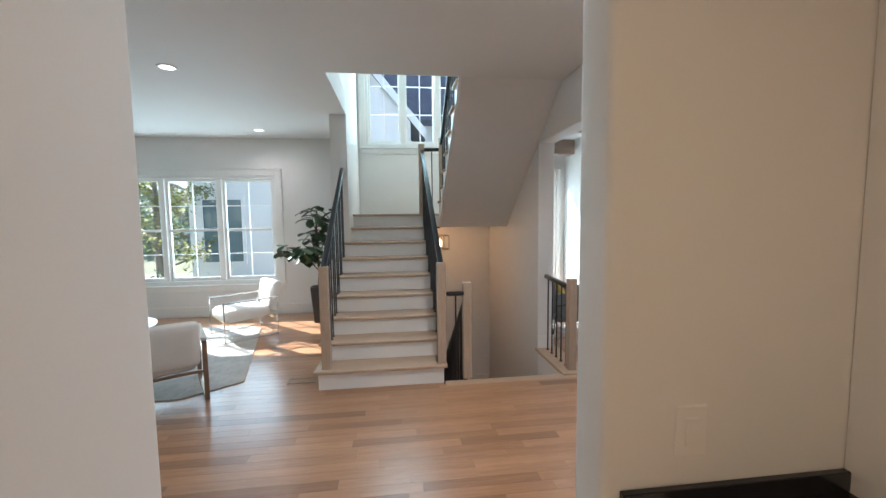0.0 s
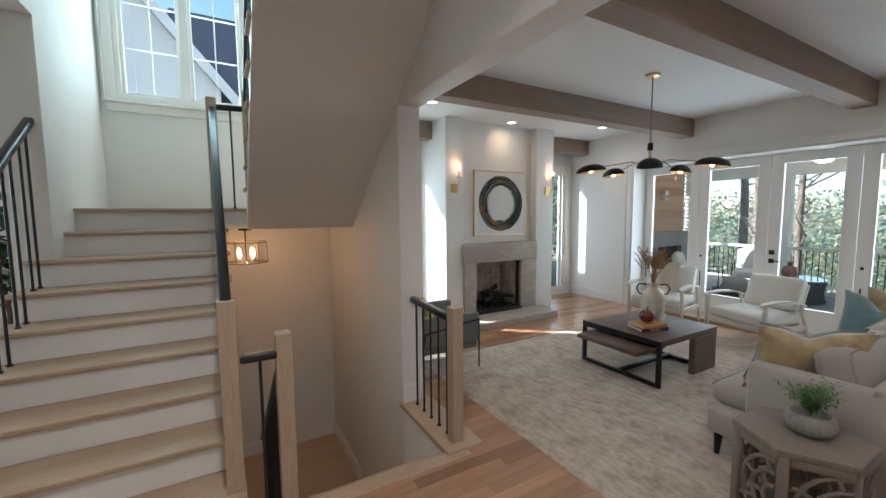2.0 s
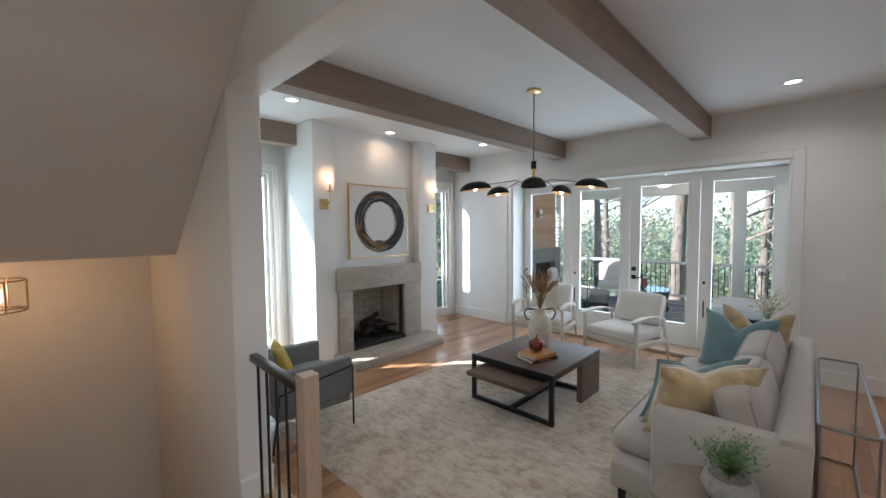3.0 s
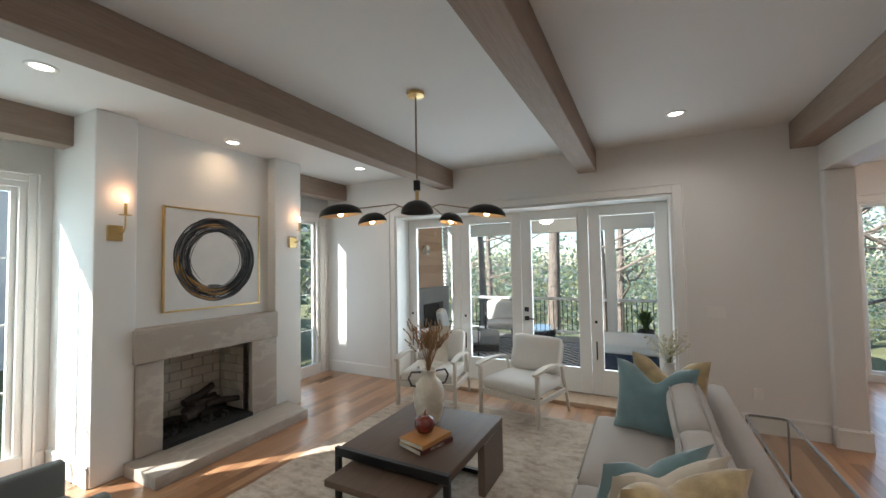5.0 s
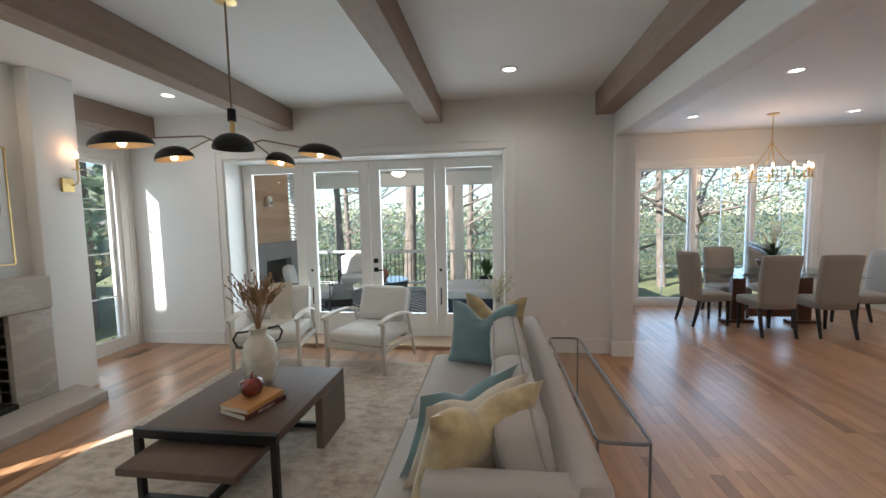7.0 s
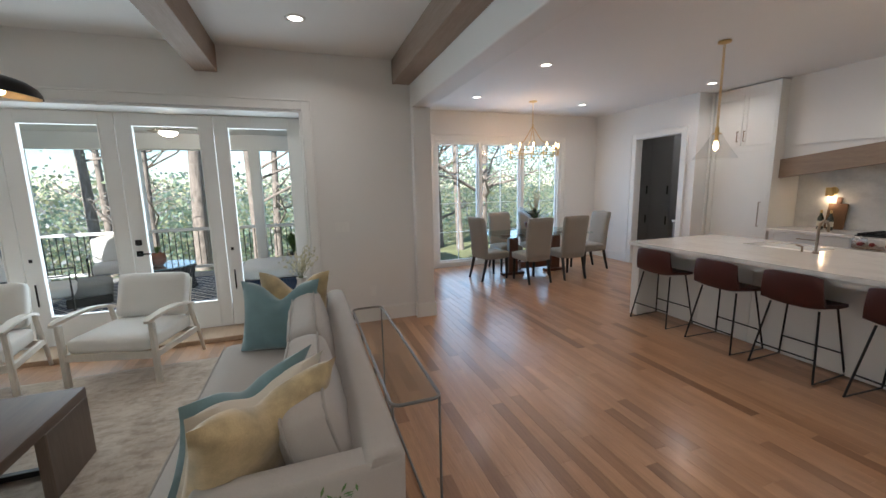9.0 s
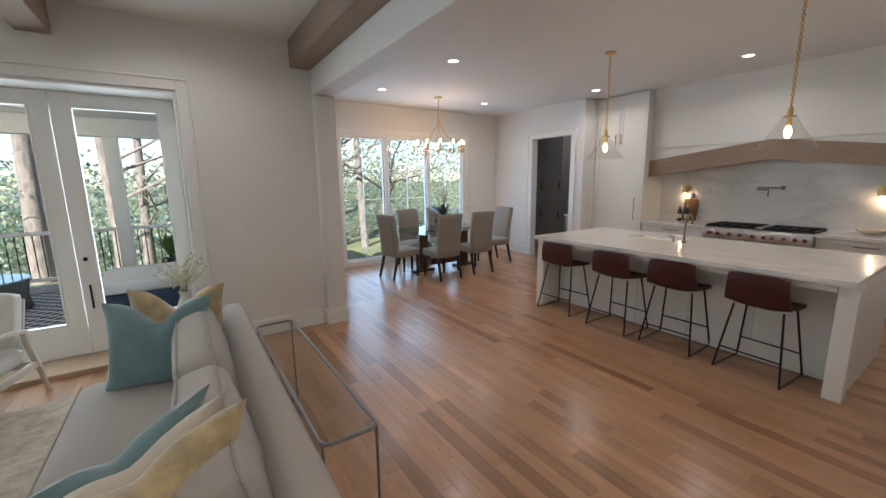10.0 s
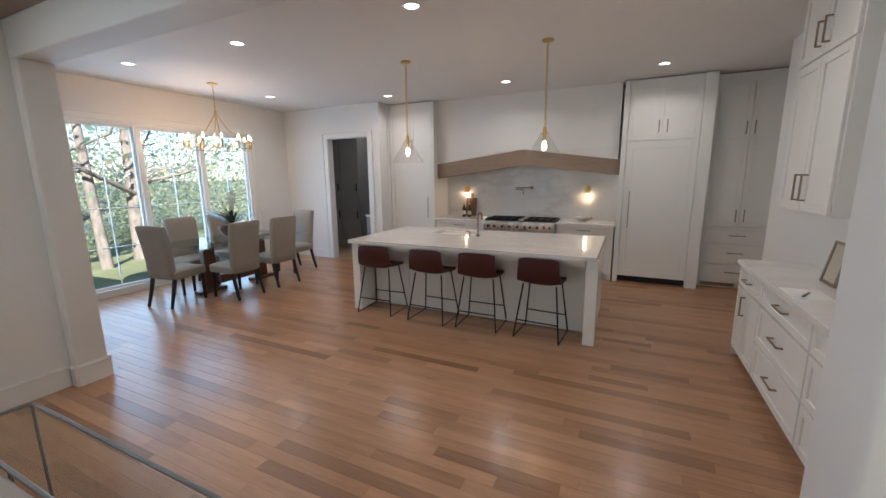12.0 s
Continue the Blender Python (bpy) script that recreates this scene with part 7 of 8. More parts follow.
metal_chair((-1.90, 4.18, 0.0), 30, "bronze", "white upholstered chair with a flat bronze frame", True)
metal_chair((-1.88, 6.18, 0.0), 128, "chrome", "white upholstered chair in a thin chrome frame")
metal_chair((-4.2, 5.9, 0.0), -120, "bronze", "white upholstered chair with a flat bronze frame", True)
rt_ = thing("drum_table", "round black drum coffee table with a glossy top", "coffee table", (-3.18, 5.20, 0.014))
part("drum", lathe(bmesh.new(), [(0.44, 0.0), (0.46, 0.02), (0.46, 0.37)], n=40, ends=(True, False)), M["dark_table"], rt_, smooth=40)
part("top", lathe(bmesh.new(), [(0.60, 0.37), (0.605, 0.38), (0.605, 0.395), (0.60, 0.40)], n=48), M["dark_table"], rt_, "glossy black round top", 40)


def bushy(at, pot, h_pot, label, spread, height, count, pot_mat, seed):
    p = thing("table_plant", label, "plant", at)
    part("pot", lathe(bmesh.new(), pot, n=24), pot_mat, p, smooth=60)
    r = random.Random(seed)
    bm = bmesh.new()
    for pts in stems(bm, count, spread, height, 0.0015, r, curve=0.7):
        for j in range(7):
            c = pts[1].lerp(pts[-1], j / 6) + Vector((r.uniform(-0.025, 0.025), r.uniform(-0.025, 0.025), r.uniform(-0.01, 0.015)))
            d = Vector((r.uniform(-1, 1), r.uniform(-1, 1), r.uniform(-0.3, 0.6))).normalized() * 0.024
            s = d.cross(Vector((0.2, 0.1, 1))).normalized() * 0.012
            bm.faces.new([bm.verts.new(q) for q in (c - d, c + s, c + d, c - s)])
    bm.transform(Matrix.Translation((0, 0, h_pot)))
    part("foliage", bm, M["leaf"], p, "bright green leaves")


bushy((-3.02, 4.98, 0.414), [(0.06, 0), (0.085, 0.02), (0.09, 0.10), (0.075, 0.15), (0.06, 0.15), (0.055, 0.12)], 0.13, "green plant in a white ribbed pot", 0.13, 0.16, 40, M["trim"], 21)
bushy((-3.05, 5.25, 0.414), [(0.045, 0), (0.06, 0.03), (0.05, 0.12), (0.03, 0.20), (0.04, 0.24), (0.03, 0.235)], 0.22, "green sprigs in a black bottle vase", 0.15, 0.24, 40, M["planter"], 22)
book((-3.30, 4.92, 0.414), 40, 0.22, 0.30, 0.025, "paper", "pale coffee table book lying flat", "sitting room books")
book((-3.30, 4.93, 0.439), 52, 0.17, 0.24, 0.025, "book_red", "small dark book lying flat", "sitting room books")

# fiddle-leaf fig
fg = thing("fig_tree", "fiddle-leaf fig in a tall charcoal planter", "plant", (-0.93, 6.74, 0))
bm = bmesh.new()
prof = [(0.10, 0.0), (0.155, 0.56), (0.16, 0.58), (0.14, 0.58), (0.125, 0.50)]
lathe(bm, prof, n=4)
bm.transform(pose(0, 0, 0, 0, 0, 45))
part("planter", bm, M["planter"], fg, "tapered square charcoal planter")
rf = random.Random(31)
bm = bmesh.new()
tube(bm, [(0, 0, 0.5), (0.02, 0.01, 0.8), (-0.02, 0.0, 1.3), (0.01, 0.02, 1.8)], [0.022, 0.02, 0.017, 0.012], 8)
tips = [Vector((0.01, 0.02, 1.8)), Vector((0.0, 0.0, 1.45)), Vector((0.0, 0.0, 1.2))]
for b_ in range(11):
    a, z = rf.uniform(0, 6.28), rf.uniform(0.95, 1.65)
    e = Vector((math.cos(a) * rf.uniform(0.18, 0.36), math.sin(a) * rf.uniform(0.15, 0.28) - 0.05, z + rf.uniform(0.05, 0.25)))
    tube(bm, [(0, 0.01, z - 0.1), (e.x * 0.5, e.y * 0.5, z), e], [0.011, 0.008, 0.005], 6)
    tips.append(e)
e = Vector((-0.45, -0.1, 1.2))
tube(bm, [(0, 0, 0.85), (-0.2, -0.05, 1.1), e], [0.01, 0.008, 0.005], 6)
tips += [e, Vector((-0.28, -0.08, 1.15))]
part("trunk", bm, M["bark"], fg, "slim brown trunk and limbs", 60)
for e in tips:
    for k in range(8):
        a = rf.uniform(0, 6.28)
        d = Vector((math.cos(a), math.sin(a), rf.uniform(-0.5, 0.5))).normalized()
        ln_, w = rf.uniform(0.15, 0.24), rf.uniform(0.055, 0.085)
        s = d.cross(Vector((0, 0, 1))).normalized()
        up = s.cross(d)
        bm = bmesh.new()
        rows = []
        base = e + Vector((rf.uniform(-0.05, 0.05), rf.uniform(-0.05, 0.05), rf.uniform(-0.12, 0.06)))
        for t, ww in ((0, 0.08), (0.2, 0.55), (0.45, 0.72), (0.7, 1.0), (0.9, 0.75), (1.0, 0.1)):
            c = base + d * ln_ * t - Vector((0, 0, 0.10 * t * t))
            rows.append([bm.verts.new(c + s * w * ww * k2 + up * abs(k2) * 0.015) for k2 in (-1, 0, 1)])
        for r0, r1 in zip(rows, rows[1:]):
            for k2 in range(2):
                bm.faces.new((r0[k2], r0[k2 + 1], r1[k2 + 1], r1[k2]))
        part("leaf", bm, M["fig_leaf"], fg, smooth=70)

# sitting room chandelier with black cones
sc_ = thing("cone_chandelier", "brass chandelier with black cone shades", "chandelier", (-2.75, 4.55, 2.3))
part("canopy", lathe(bmesh.new(), [(0.0001, 0.75), (0.07, 0.748), (0.07, 0.73), (0.01, 0.72)], n=22), M["brass"], sc_, smooth=40)
part("rod", cyl(bmesh.new(), (0, 0, 0.32), (0, 0, 0.73), 0.007), M["brass"], sc_)
part("column", cyl(bmesh.new(), (0, 0, -0.08), (0, 0, 0.34), 0.018), M["brass"], sc_, smooth=40)
for a, z, r in ((-25, 0.28, 0.46), (5, 0.05, 0.40), (100, 0.2, 0.45), (190, 0.28, 0.48), (215, 0.0, 0.44), (290, 0.12, 0.42)):
    d = Vector((math.cos(radians(a)), math.sin(radians(a)), 0))
    arm = part("arm", tube(bmesh.new(), [(0, 0, z), d * r + Vector((0, 0, z - 0.02))], 0.005, 6), M["brass"], sc_)
    tip = d * r + Vector((0, 0, z - 0.02))
    bm = lathe(bmesh.new(), [(0.055, -0.17), (0.045, -0.08), (0.028, 0.0), (0.006, 0.045)], n=20, ends=(False, True))
    bm.transform(Matrix.Translation(tip) @ pose(0, 0, 0, 0, 0, a) @ pose(0, 0, 0, 0, -25, 0))
    part("cone_shade", bm, M["black_shade"], arm, "black cone shade", 50)

# ---- outdoors ----
M["grass"] = surface("winter_lawn", (0.20, 0.21, 0.095), 0.95, fine=30, fine_amt=0.4, coarse=0.25, coarse_amt=0.45, bump_amt=0.4)
M["drive"] = surface("pale_concrete", (0.42, 0.40, 0.36), 0.9, fine=20, fine_amt=0.15, coarse=0.6, coarse_amt=0.1)
M["siding"] = surface("white_board_siding", (0.74, 0.75, 0.76), 0.7, fine=40, fine_amt=0.05, coarse=1, coarse_amt=0.04)
M["shingle"] = surface("dark_shingle", (0.15, 0.15, 0.19), 0.9, fine=14, fine_amt=0.5, coarse=2, coarse_amt=0.2, bump_amt=0.4)
M["tree_bark"] = surface("tree_bark", (0.26, 0.215, 0.185), 0.95, fine=12, fine_amt=0.5, coarse=2, coarse_amt=0.25, bump_amt=0.6, stretch=(1, 1, 0.3))
M["deck"] = wood("gray_deck", (0.30, 0.29, 0.28), (0.22, 0.21, 0.205), 0.7, 4, "x")
M["cedar"] = wood("knotty_cedar", (0.52, 0.36, 0.26), (0.40, 0.255, 0.175), 0.6, 4, "x", 0.15)
M["slate_block"] = surface("gray_stucco", (0.24, 0.245, 0.25), 0.9, fine=60, fine_amt=0.15, coarse=2, coarse_amt=0.08, bump_amt=0.2)
M["porch_white"] = surface("porch_paint", (0.72, 0.73, 0.74), 0.5, fine_amt=0.03)
M["wicker"] = surface("charcoal_wicker", (0.04, 0.042, 0.046), 0.7, fine=90, fine_amt=0.5, bump_amt=0.4)
M["outdoor_cloth"] = surface("outdoor_canvas", (0.62, 0.62, 0.62), 0.9, fine=300, fine_amt=0.1)
M["navy"] = surface("navy_cloth", (0.03, 0.05, 0.10), 0.9, fine=300, fine_amt=0.2)
M["terracotta"] = surface("terracotta_pot", (0.22, 0.085, 0.055), 0.8, fine=60, fine_amt=0.2)
M["porch_glass"] = surface("blue_glass_top", (0.10, 0.16, 0.20), 0.06, coat=1.0, bump_amt=0)


def foliage_material(name, stops):
    m, tree, b = nodes_of(name)
    ri = tree.nodes.new("ShaderNodeNewGeometry").outputs["Random Per Island"]
    col = ramp(tree, ri, stops)
    link(tree, col, b.inputs["Base Color"])
    b.inputs["Roughness"].default_value = 0.6
    tl = tree.nodes.new("ShaderNodeBsdfTranslucent")
    link(tree, col, tl.inputs[0])
    ms = tree.nodes.new("ShaderNodeMixShader")
    ms.inputs[0].default_value = 0.5
    link(tree, b.outputs[0], ms.inputs[1])
    link(tree, tl.outputs[0], ms.inputs[2])
    link(tree, ms.outputs[0], tree.nodes["Material Output"].inputs[0])
    return m


# Pale bluish stops put distance haze and bright daylight into the leaf colour.
M["woods"] = foliage_material("hazed_woodland", [(0.0, (0.15, 0.23, 0.19)), (0.3, (0.22, 0.31, 0.24)), (0.55, (0.31, 0.37, 0.22)), (0.70, (0.42, 0.40, 0.22)), (0.84, (0.40, 0.38, 0.37)), (1.0, (0.36, 0.40, 0.44))])
M["evergreen"] = foliage_material("evergreen_leaf", [(0.0, (0.12, 0.18, 0.12)), (0.6, (0.20, 0.27, 0.18)), (1.0, (0.32, 0.37, 0.26))])
M["bright_leaf"] = foliage_material("sunlit_leaf", [(0.0, (0.12, 0.16, 0.05)), (0.5, (0.24, 0.25, 0.09)), (1.0, (0.40, 0.38, 0.22))])

# ground: one sheet, falling away behind the house
bm = bmesh.new()
n = 90
verts = {}
for i in range(n + 1):
    for j in range(n + 1):
        u, v = i / n * 2 - 1, j / n * 2 - 1
        x, y = math.copysign(abs(u) ** 2.6, u) * 900 + 2, math.copysign(abs(v) ** 2.6, v) * 900 + 1
        fall = max(0.0, min(1.0, (x - 12.5) / 30.0))
        z = -0.62 - 5.5 * fall * fall * (3 - 2 * fall) * max(0.25, min(1.0, (y + 12) / 12)) + 0.05 * noise.noise(Vector((x * 0.3, y * 0.3, 0)))
        if -6.5 < x < 12 and -7 < y < 9:
            z = -0.62 if not (-1.5 < x < 4 and 2 < y < 9) else -3.4
        verts[i, j] = bm.verts.new((x, y, z))
for i in range(n):
    for j in range(n):
        bm.faces.new((verts[i, j], verts[i + 1, j], verts[i + 1, j + 1], verts[i, j + 1]))
struct("ground", bm, M["grass"], "patchy winter lawn and leaf litter falling away to woods", "ground", 80)
struct("pavement", boxes(((-30, 12.0, -0.7), (-6.8, 17.5, -0.54))), M["drive"], "pale concrete driveway", "driveway")


def quads(bm, rng_, centre, spread, count, size):
    for i in range(count):
        d = Vector((rng_.gauss(0, 1), rng_.gauss(0, 1), rng_.gauss(0, 1)))
        c = Vector(centre) + Vector((d.x * spread[0], d.y * spread[1], d.z * spread[2])) * 0.5
        a = Vector((rng_.uniform(-1, 1), rng_.uniform(-1, 1), rng_.uniform(-1, 1))).normalized() * size * rng_.uniform(0.6, 1.3)
        b = a.cross(Vector((rng_.uniform(-1, 1), rng_.uniform(-1, 1), rng_.uniform(-1, 1)))).normalized() * a.length * 0.55
        bm.faces.new([bm.verts.new(p) for p in (c - a, c + b, c + a, c - b)])


def tree(at, h, r, seed, label, crown="evergreen", bare=False, low=0.35, leaves=1500, size=0.075, lean=0.0):
    rng_ = random.Random(seed)
    t = thing("tree", label, "tree", at)
    bm = bmesh.new()
    pts = [Vector((lean * k * k * h + 0.05 * h * 0.1 * math.sin(k * 5 + seed), 0.03 * h * 0.3 * math.sin(k * 4 + seed * 2), h * k)) for k in (0, 0.15, 0.35, 0.55, 0.75, 1.0)]
    tube(bm, pts, [r * 1.25, r, r * 0.85, r * 0.68, r * 0.45, r * 0.12], 10)
    tips = []
    for i in range(16 if bare else 11):
        k = low + (1 - low) * rng_.uniform(0, 0.9)
        a = rng_.uniform(0, 6.28)
        ln = h * rng_.uniform(0.12, 0.28) * (1.25 - k * 0.7)
        p0 = Vector((lean * k * k * h, 0, h * k))
        d = Vector((math.cos(a), math.sin(a), rng_.uniform(0.15, 0.75)))
        p1 = p0 + d * ln * 0.5 + Vector((rng_.uniform(-0.1, 0.1), rng_.uniform(-0.1, 0.1), 0)) * ln
        p2 = p0 + d * ln + Vector((rng_.uniform(-0.2, 0.2), rng_.uniform(-0.2, 0.2), 0.15)) * ln
        rr = r * 0.35 * (1.2 - k)
        tube(bm, [p0, p1, p2], [rr, rr * 0.7, rr * 0.25], 6)
        tips += [p1, p2]
        for q in range(5 if bare else 2):
            a2 = rng_.uniform(0, 6.28)
            e = p1.lerp(p2, rng_.uniform(0, 1))
            f = e + Vector((math.cos(a2), math.sin(a2), rng_.uniform(0, 0.8))) * ln * 0.45
            tube(bm, [e, e.lerp(f, 0.5) + Vector((0, 0, 0.04 * ln)), f], [rr * 0.4, rr * 0.25, rr * 0.1], 5)
            tips.append(f)
    part("trunk", bm, M["tree_bark"], t, "gray-brown tapered trunk with limbs", 60)
    if leaves:
        bm = bmesh.new()
        for e in tips:
            quads(bm, rng_, e, (h * 0.07, h * 0.07, h * 0.05), leaves // len(tips), size)
        part("crown", bm, M[crown], t, "uneven crown of small leaves")["kind"] = "stuff"
    return t


tree((19.0, 6.3, -2.2), 15, 0.26, 1, "tall pine with a straight bare trunk", "evergreen", low=0.6, leaves=1200)
tree((21, 10.5, -3.0), 14, 0.20, 2, "slender leafy tree behind the porch", "evergreen", low=0.3, leaves=1500)
tree((16.0, 1.9, -1.6), 12, 0.24, 3, "reddish leaning bare tree behind the porch", "woods", True, 0.25, 260, 0.10, 0.02)
tree((24, 4.0, -3.6), 13, 0.2, 4, "bare winter tree down the slope", "woods", True, 0.2, 200, 0.10)
tree((18.6, -1.53, -1.0), 14, 0.20, 5, "thick pale-barked tree beyond the dining window", "woods", low=0.3, leaves=400)
tree((16.8, -3.1, -1.2), 13, 0.13, 6, "slender woodland tree beyond the dining window", "woods", True, 0.2, 400, 0.10)
tree((17.5, -4.6, -1.8), 14, 0.22, 7, "woodland tree with sparse leaves", "woods", True, 0.2, 500, 0.12)
tree((18.0, -2.0, -1.8), 14, 0.18, 8, "woodland tree with pale bare trunk", "woods", True, 0.2, 400, 0.12)
tree((17.5, 4.4, -2.0), 13, 0.17, 21, "bare winter tree behind the porch", "woods", True, 0.2, 120, 0.08, 0.01)
tree((20.5, 8.2, -3.0), 12, 0.15, 22, "bare winter tree behind the porch", "woods", True, 0.15, 160, 0.08)
tree((18.5, 12.5, -2.4), 12, 0.16, 23, "bare winter tree behind the porch", "woods", True, 0.2, 160, 0.08, -0.01)
tree((26, 12.0, -4.4), 15, 0.2, 24, "bare winter tree down the slope", "woods", True, 0.2, 260, 0.12)
tree((20.0, -3.4, -2.4), 13, 0.2, 25, "pale bare tree in the woods", "woods", True, 0.15, 200, 0.1)
tree((17.0, -0.9, -1.7), 12, 0.13, 26, "pale bare tree in the woods", "woods", True, 0.15, 200, 0.1)
tree((-9.0, 20.0, -0.6), 9, 0.20, 9, "spreading bare winter tree by the driveway", "woods", True, 0.2, 0)
tree((-6.6, 12.6, -0.6), 5.2, 0.10, 10, "sunlit magnolia with glossy leaves", "bright_leaf", False, 0.15, 3000, 0.06)
tree((9.6, 11.5, -0.6), 7, 0.14, 11, "leafy tree beside the neighbouring house", "evergreen", low=0.2, leaves=1000, size=0.14)
for x, y, s, seed in ((-5.4, 9.7, 0.55, 41), (-4.2, 9.5, 0.5, 42), (-3.2, 10.2, 0.35, 43), (6.9, 9.3, 0.65, 44), (6.2, 9.6, 0.6, 45), (13.2, -3.2, 0.5, 46), (13.6, 0.4, 0.5, 47)):
    bm = bmesh.new()
    quads(bm, random.Random(seed), (0, 0, s * 0.85), (s * 0.8, s * 0.8, s * 1.0), 900, 0.055)
    sh = tagged(new("shrub"), "clipped evergreen shrub with small leaves", "shrub", "garden shrubs")
    sh.matrix_basis = pose(x, y, -0.62)
    part("foliage", bm, M["evergreen"], sh)["kind"] = "stuff"
    part("stems", tube(bmesh.new(), [(0, 0, 0), (0.02, 0, s * 0.5), (0, 0.03, s)], [0.025, 0.02, 0.008], 6), M["tree_bark"], sh)

# far woods
rw = random.Random(77)
bm_v, bm_f = [], []


def woods(x0, x1, y0, y1, z0, z1, count, size):
    for i in range(count):
        x, y = rw.uniform(x0, x1), rw.uniform(y0, y1)
        top = z0 + (z1 - z0) * (0.62 + 0.38 * noise.noise(Vector((x * 0.12, y * 0.12, 3.0))))
        c = Vector((x, y, z0 + (top - z0) * rw.random() ** 0.8))
        a = Vector((rw.uniform(-1, 1), rw.uniform(-1, 1), rw.uniform(-1, 1))).normalized() * size * rw.uniform(0.5, 1.4)
        b = a.cross(Vector((rw.uniform(-1, 1), rw.uniform(-1, 1), rw.uniform(-1, 1)))).normalized() * a.length * 0.6
        k = len(bm_v)
        bm_v.extend((c - a, c + b, c + a, c - b))
        bm_f.append((k, k + 1, k + 2, k + 3))


woods(38, 68, -6, 44, -6.5, 7.6, 42000, 0.2)
woods(25, 40, -28, -5, -3.5, 8.5, 30000, 0.1)
woods(20, 30, -10, 3, -3.0, 6.0, 12000, 0.055)
woods(17, 30, 2, 18, -4.6, 0.3, 14000, 0.06)
woods(-50, -14, 28, 44, -0.7, 6.5, 16000, 0.3)
woods(-60, -40, -10, 30, -0.7, 9, 4000, 0.6)
woods(8, 40, 30, 50, -3, 10, 5000, 0.6)
me = bpy.data.meshes.new("far_woods")
me.from_pydata([tuple(v) for v in bm_v], [], bm_f)
me.materials.append(M["woods"])
tagged(new("far_woods", me), "mixed winter woodland in the distance", "woods", "", "stuff")

# neighbouring house
nb = thing("neighbor_house", "white board-and-batten house with steep dark gabled roofs", "house", (0, 14.0, -0.62))
g0, g1, ge, gr = -3.3, 0.9, 5.58, 8.1
part("gable_wall", prism(bmesh.new(), [(g0, 0), (g1, 0), (g1, ge), ((g0 + g1) / 2, gr), (g0, ge)], "y", 0, 0.25), M["siding"], nb)
part("body_wall", boxes(((g0, 0.25, 0), (g1, 10, ge)), ((g1, 2.5, 0), (11.5, 9, 6.1)), ((-6.4, 0.0, 0), (g0, 6, 4.1))), M["siding"], nb)
bm = bmesh.new()
k = 0
while g0 + 0.4 * k < g1:
    x = g0 + 0.4 * k
    top_z = ge + (gr - ge) * (1 - abs(x - (g0 + g1) / 2) / ((g1 - g0) / 2)) - 0.05
    if not any(a - 0.2 < x < b + 0.2 for a, b in ((-2.3, -1.1),)):
        box(bm, (x - 0.02, -0.025, 0), (x + 0.02, 0.0, top_z))
    k += 1
part("batten", bm, M["siding"], nb)
xm = (g0 + g1) / 2
part("main_roof", prism(bmesh.new(), [(g0 - 0.5, ge - 0.6), (xm, gr), (g1 + 0.5, ge - 0.6), (g1 + 0.5, ge - 0.3), (xm, gr + 0.3), (g0 - 0.5, ge - 0.3)], "y", -0.2, 10.2), M["shingle"], nb, "dark shingle gable roof")
part("rake_board", prism(bmesh.new(), [(g0 - 0.52, ge - 0.66), (xm, gr - 0.04), (g1 + 0.52, ge - 0.66), (g1 + 0.52, ge - 0.31), (xm, gr + 0.31), (g0 - 0.52, ge - 0.31)], "y", -0.28, -0.2), M["porch_white"], nb, "white rake board")
part("wing_roof", prism(bmesh.new(), [(2.0, 5.9), (6.0, 9.7), (9.6, 5.9), (9.6, 6.15), (6.0, 10.0), (2.0, 6.15)], "x", -0.6, 12.0), M["shingle"], nb, "dark shingle wing roof")
part("lean_to_roof", prism(bmesh.new(), [(-0.5, 4.0), (6.2, 5.2), (6.2, 5.35), (-0.5, 4.15)], "x", -6.9, g0 - 0.02), M["shingle"], nb, "low shingle roof")
for x0, x1, z0, z1, y in ((-5.95, -4.75, 0.9, 2.95, -0.01), (-2.2, -1.2, 3.2, 4.9, -0.01), (1.6, 2.6, 3.4, 4.9, 2.49), (3.4, 4.4, 3.4, 4.9, 2.49), (2.2, 3.4, 0.8, 2.6, 2.49), (6.0, 7.2, 0.8, 2.6, 2.49), (6.2, 7.2, 3.4, 4.9, 2.49)):
    w = part("window", boxes(((x0, y - 0.03, z0), (x1, y, z1))), M["porch_glass"], nb, "dark reflecting window")
    part("frame", boxes(((x0 - 0.1, y - 0.05, z0 - 0.1), (x0, y, z1 + 0.1)), ((x1, y - 0.05, z0 - 0.1), (x1 + 0.1, y, z1 + 0.1)), ((x0, y - 0.05, z1), (x1, y, z1 + 0.1)), ((x0, y - 0.05, z0 - 0.1), (x1, y, z0)), (((x0 + x1) / 2 - 0.03, y - 0.045, z0), ((x0 + x1) / 2 + 0.03, y, z1))), M["porch_white"], w)

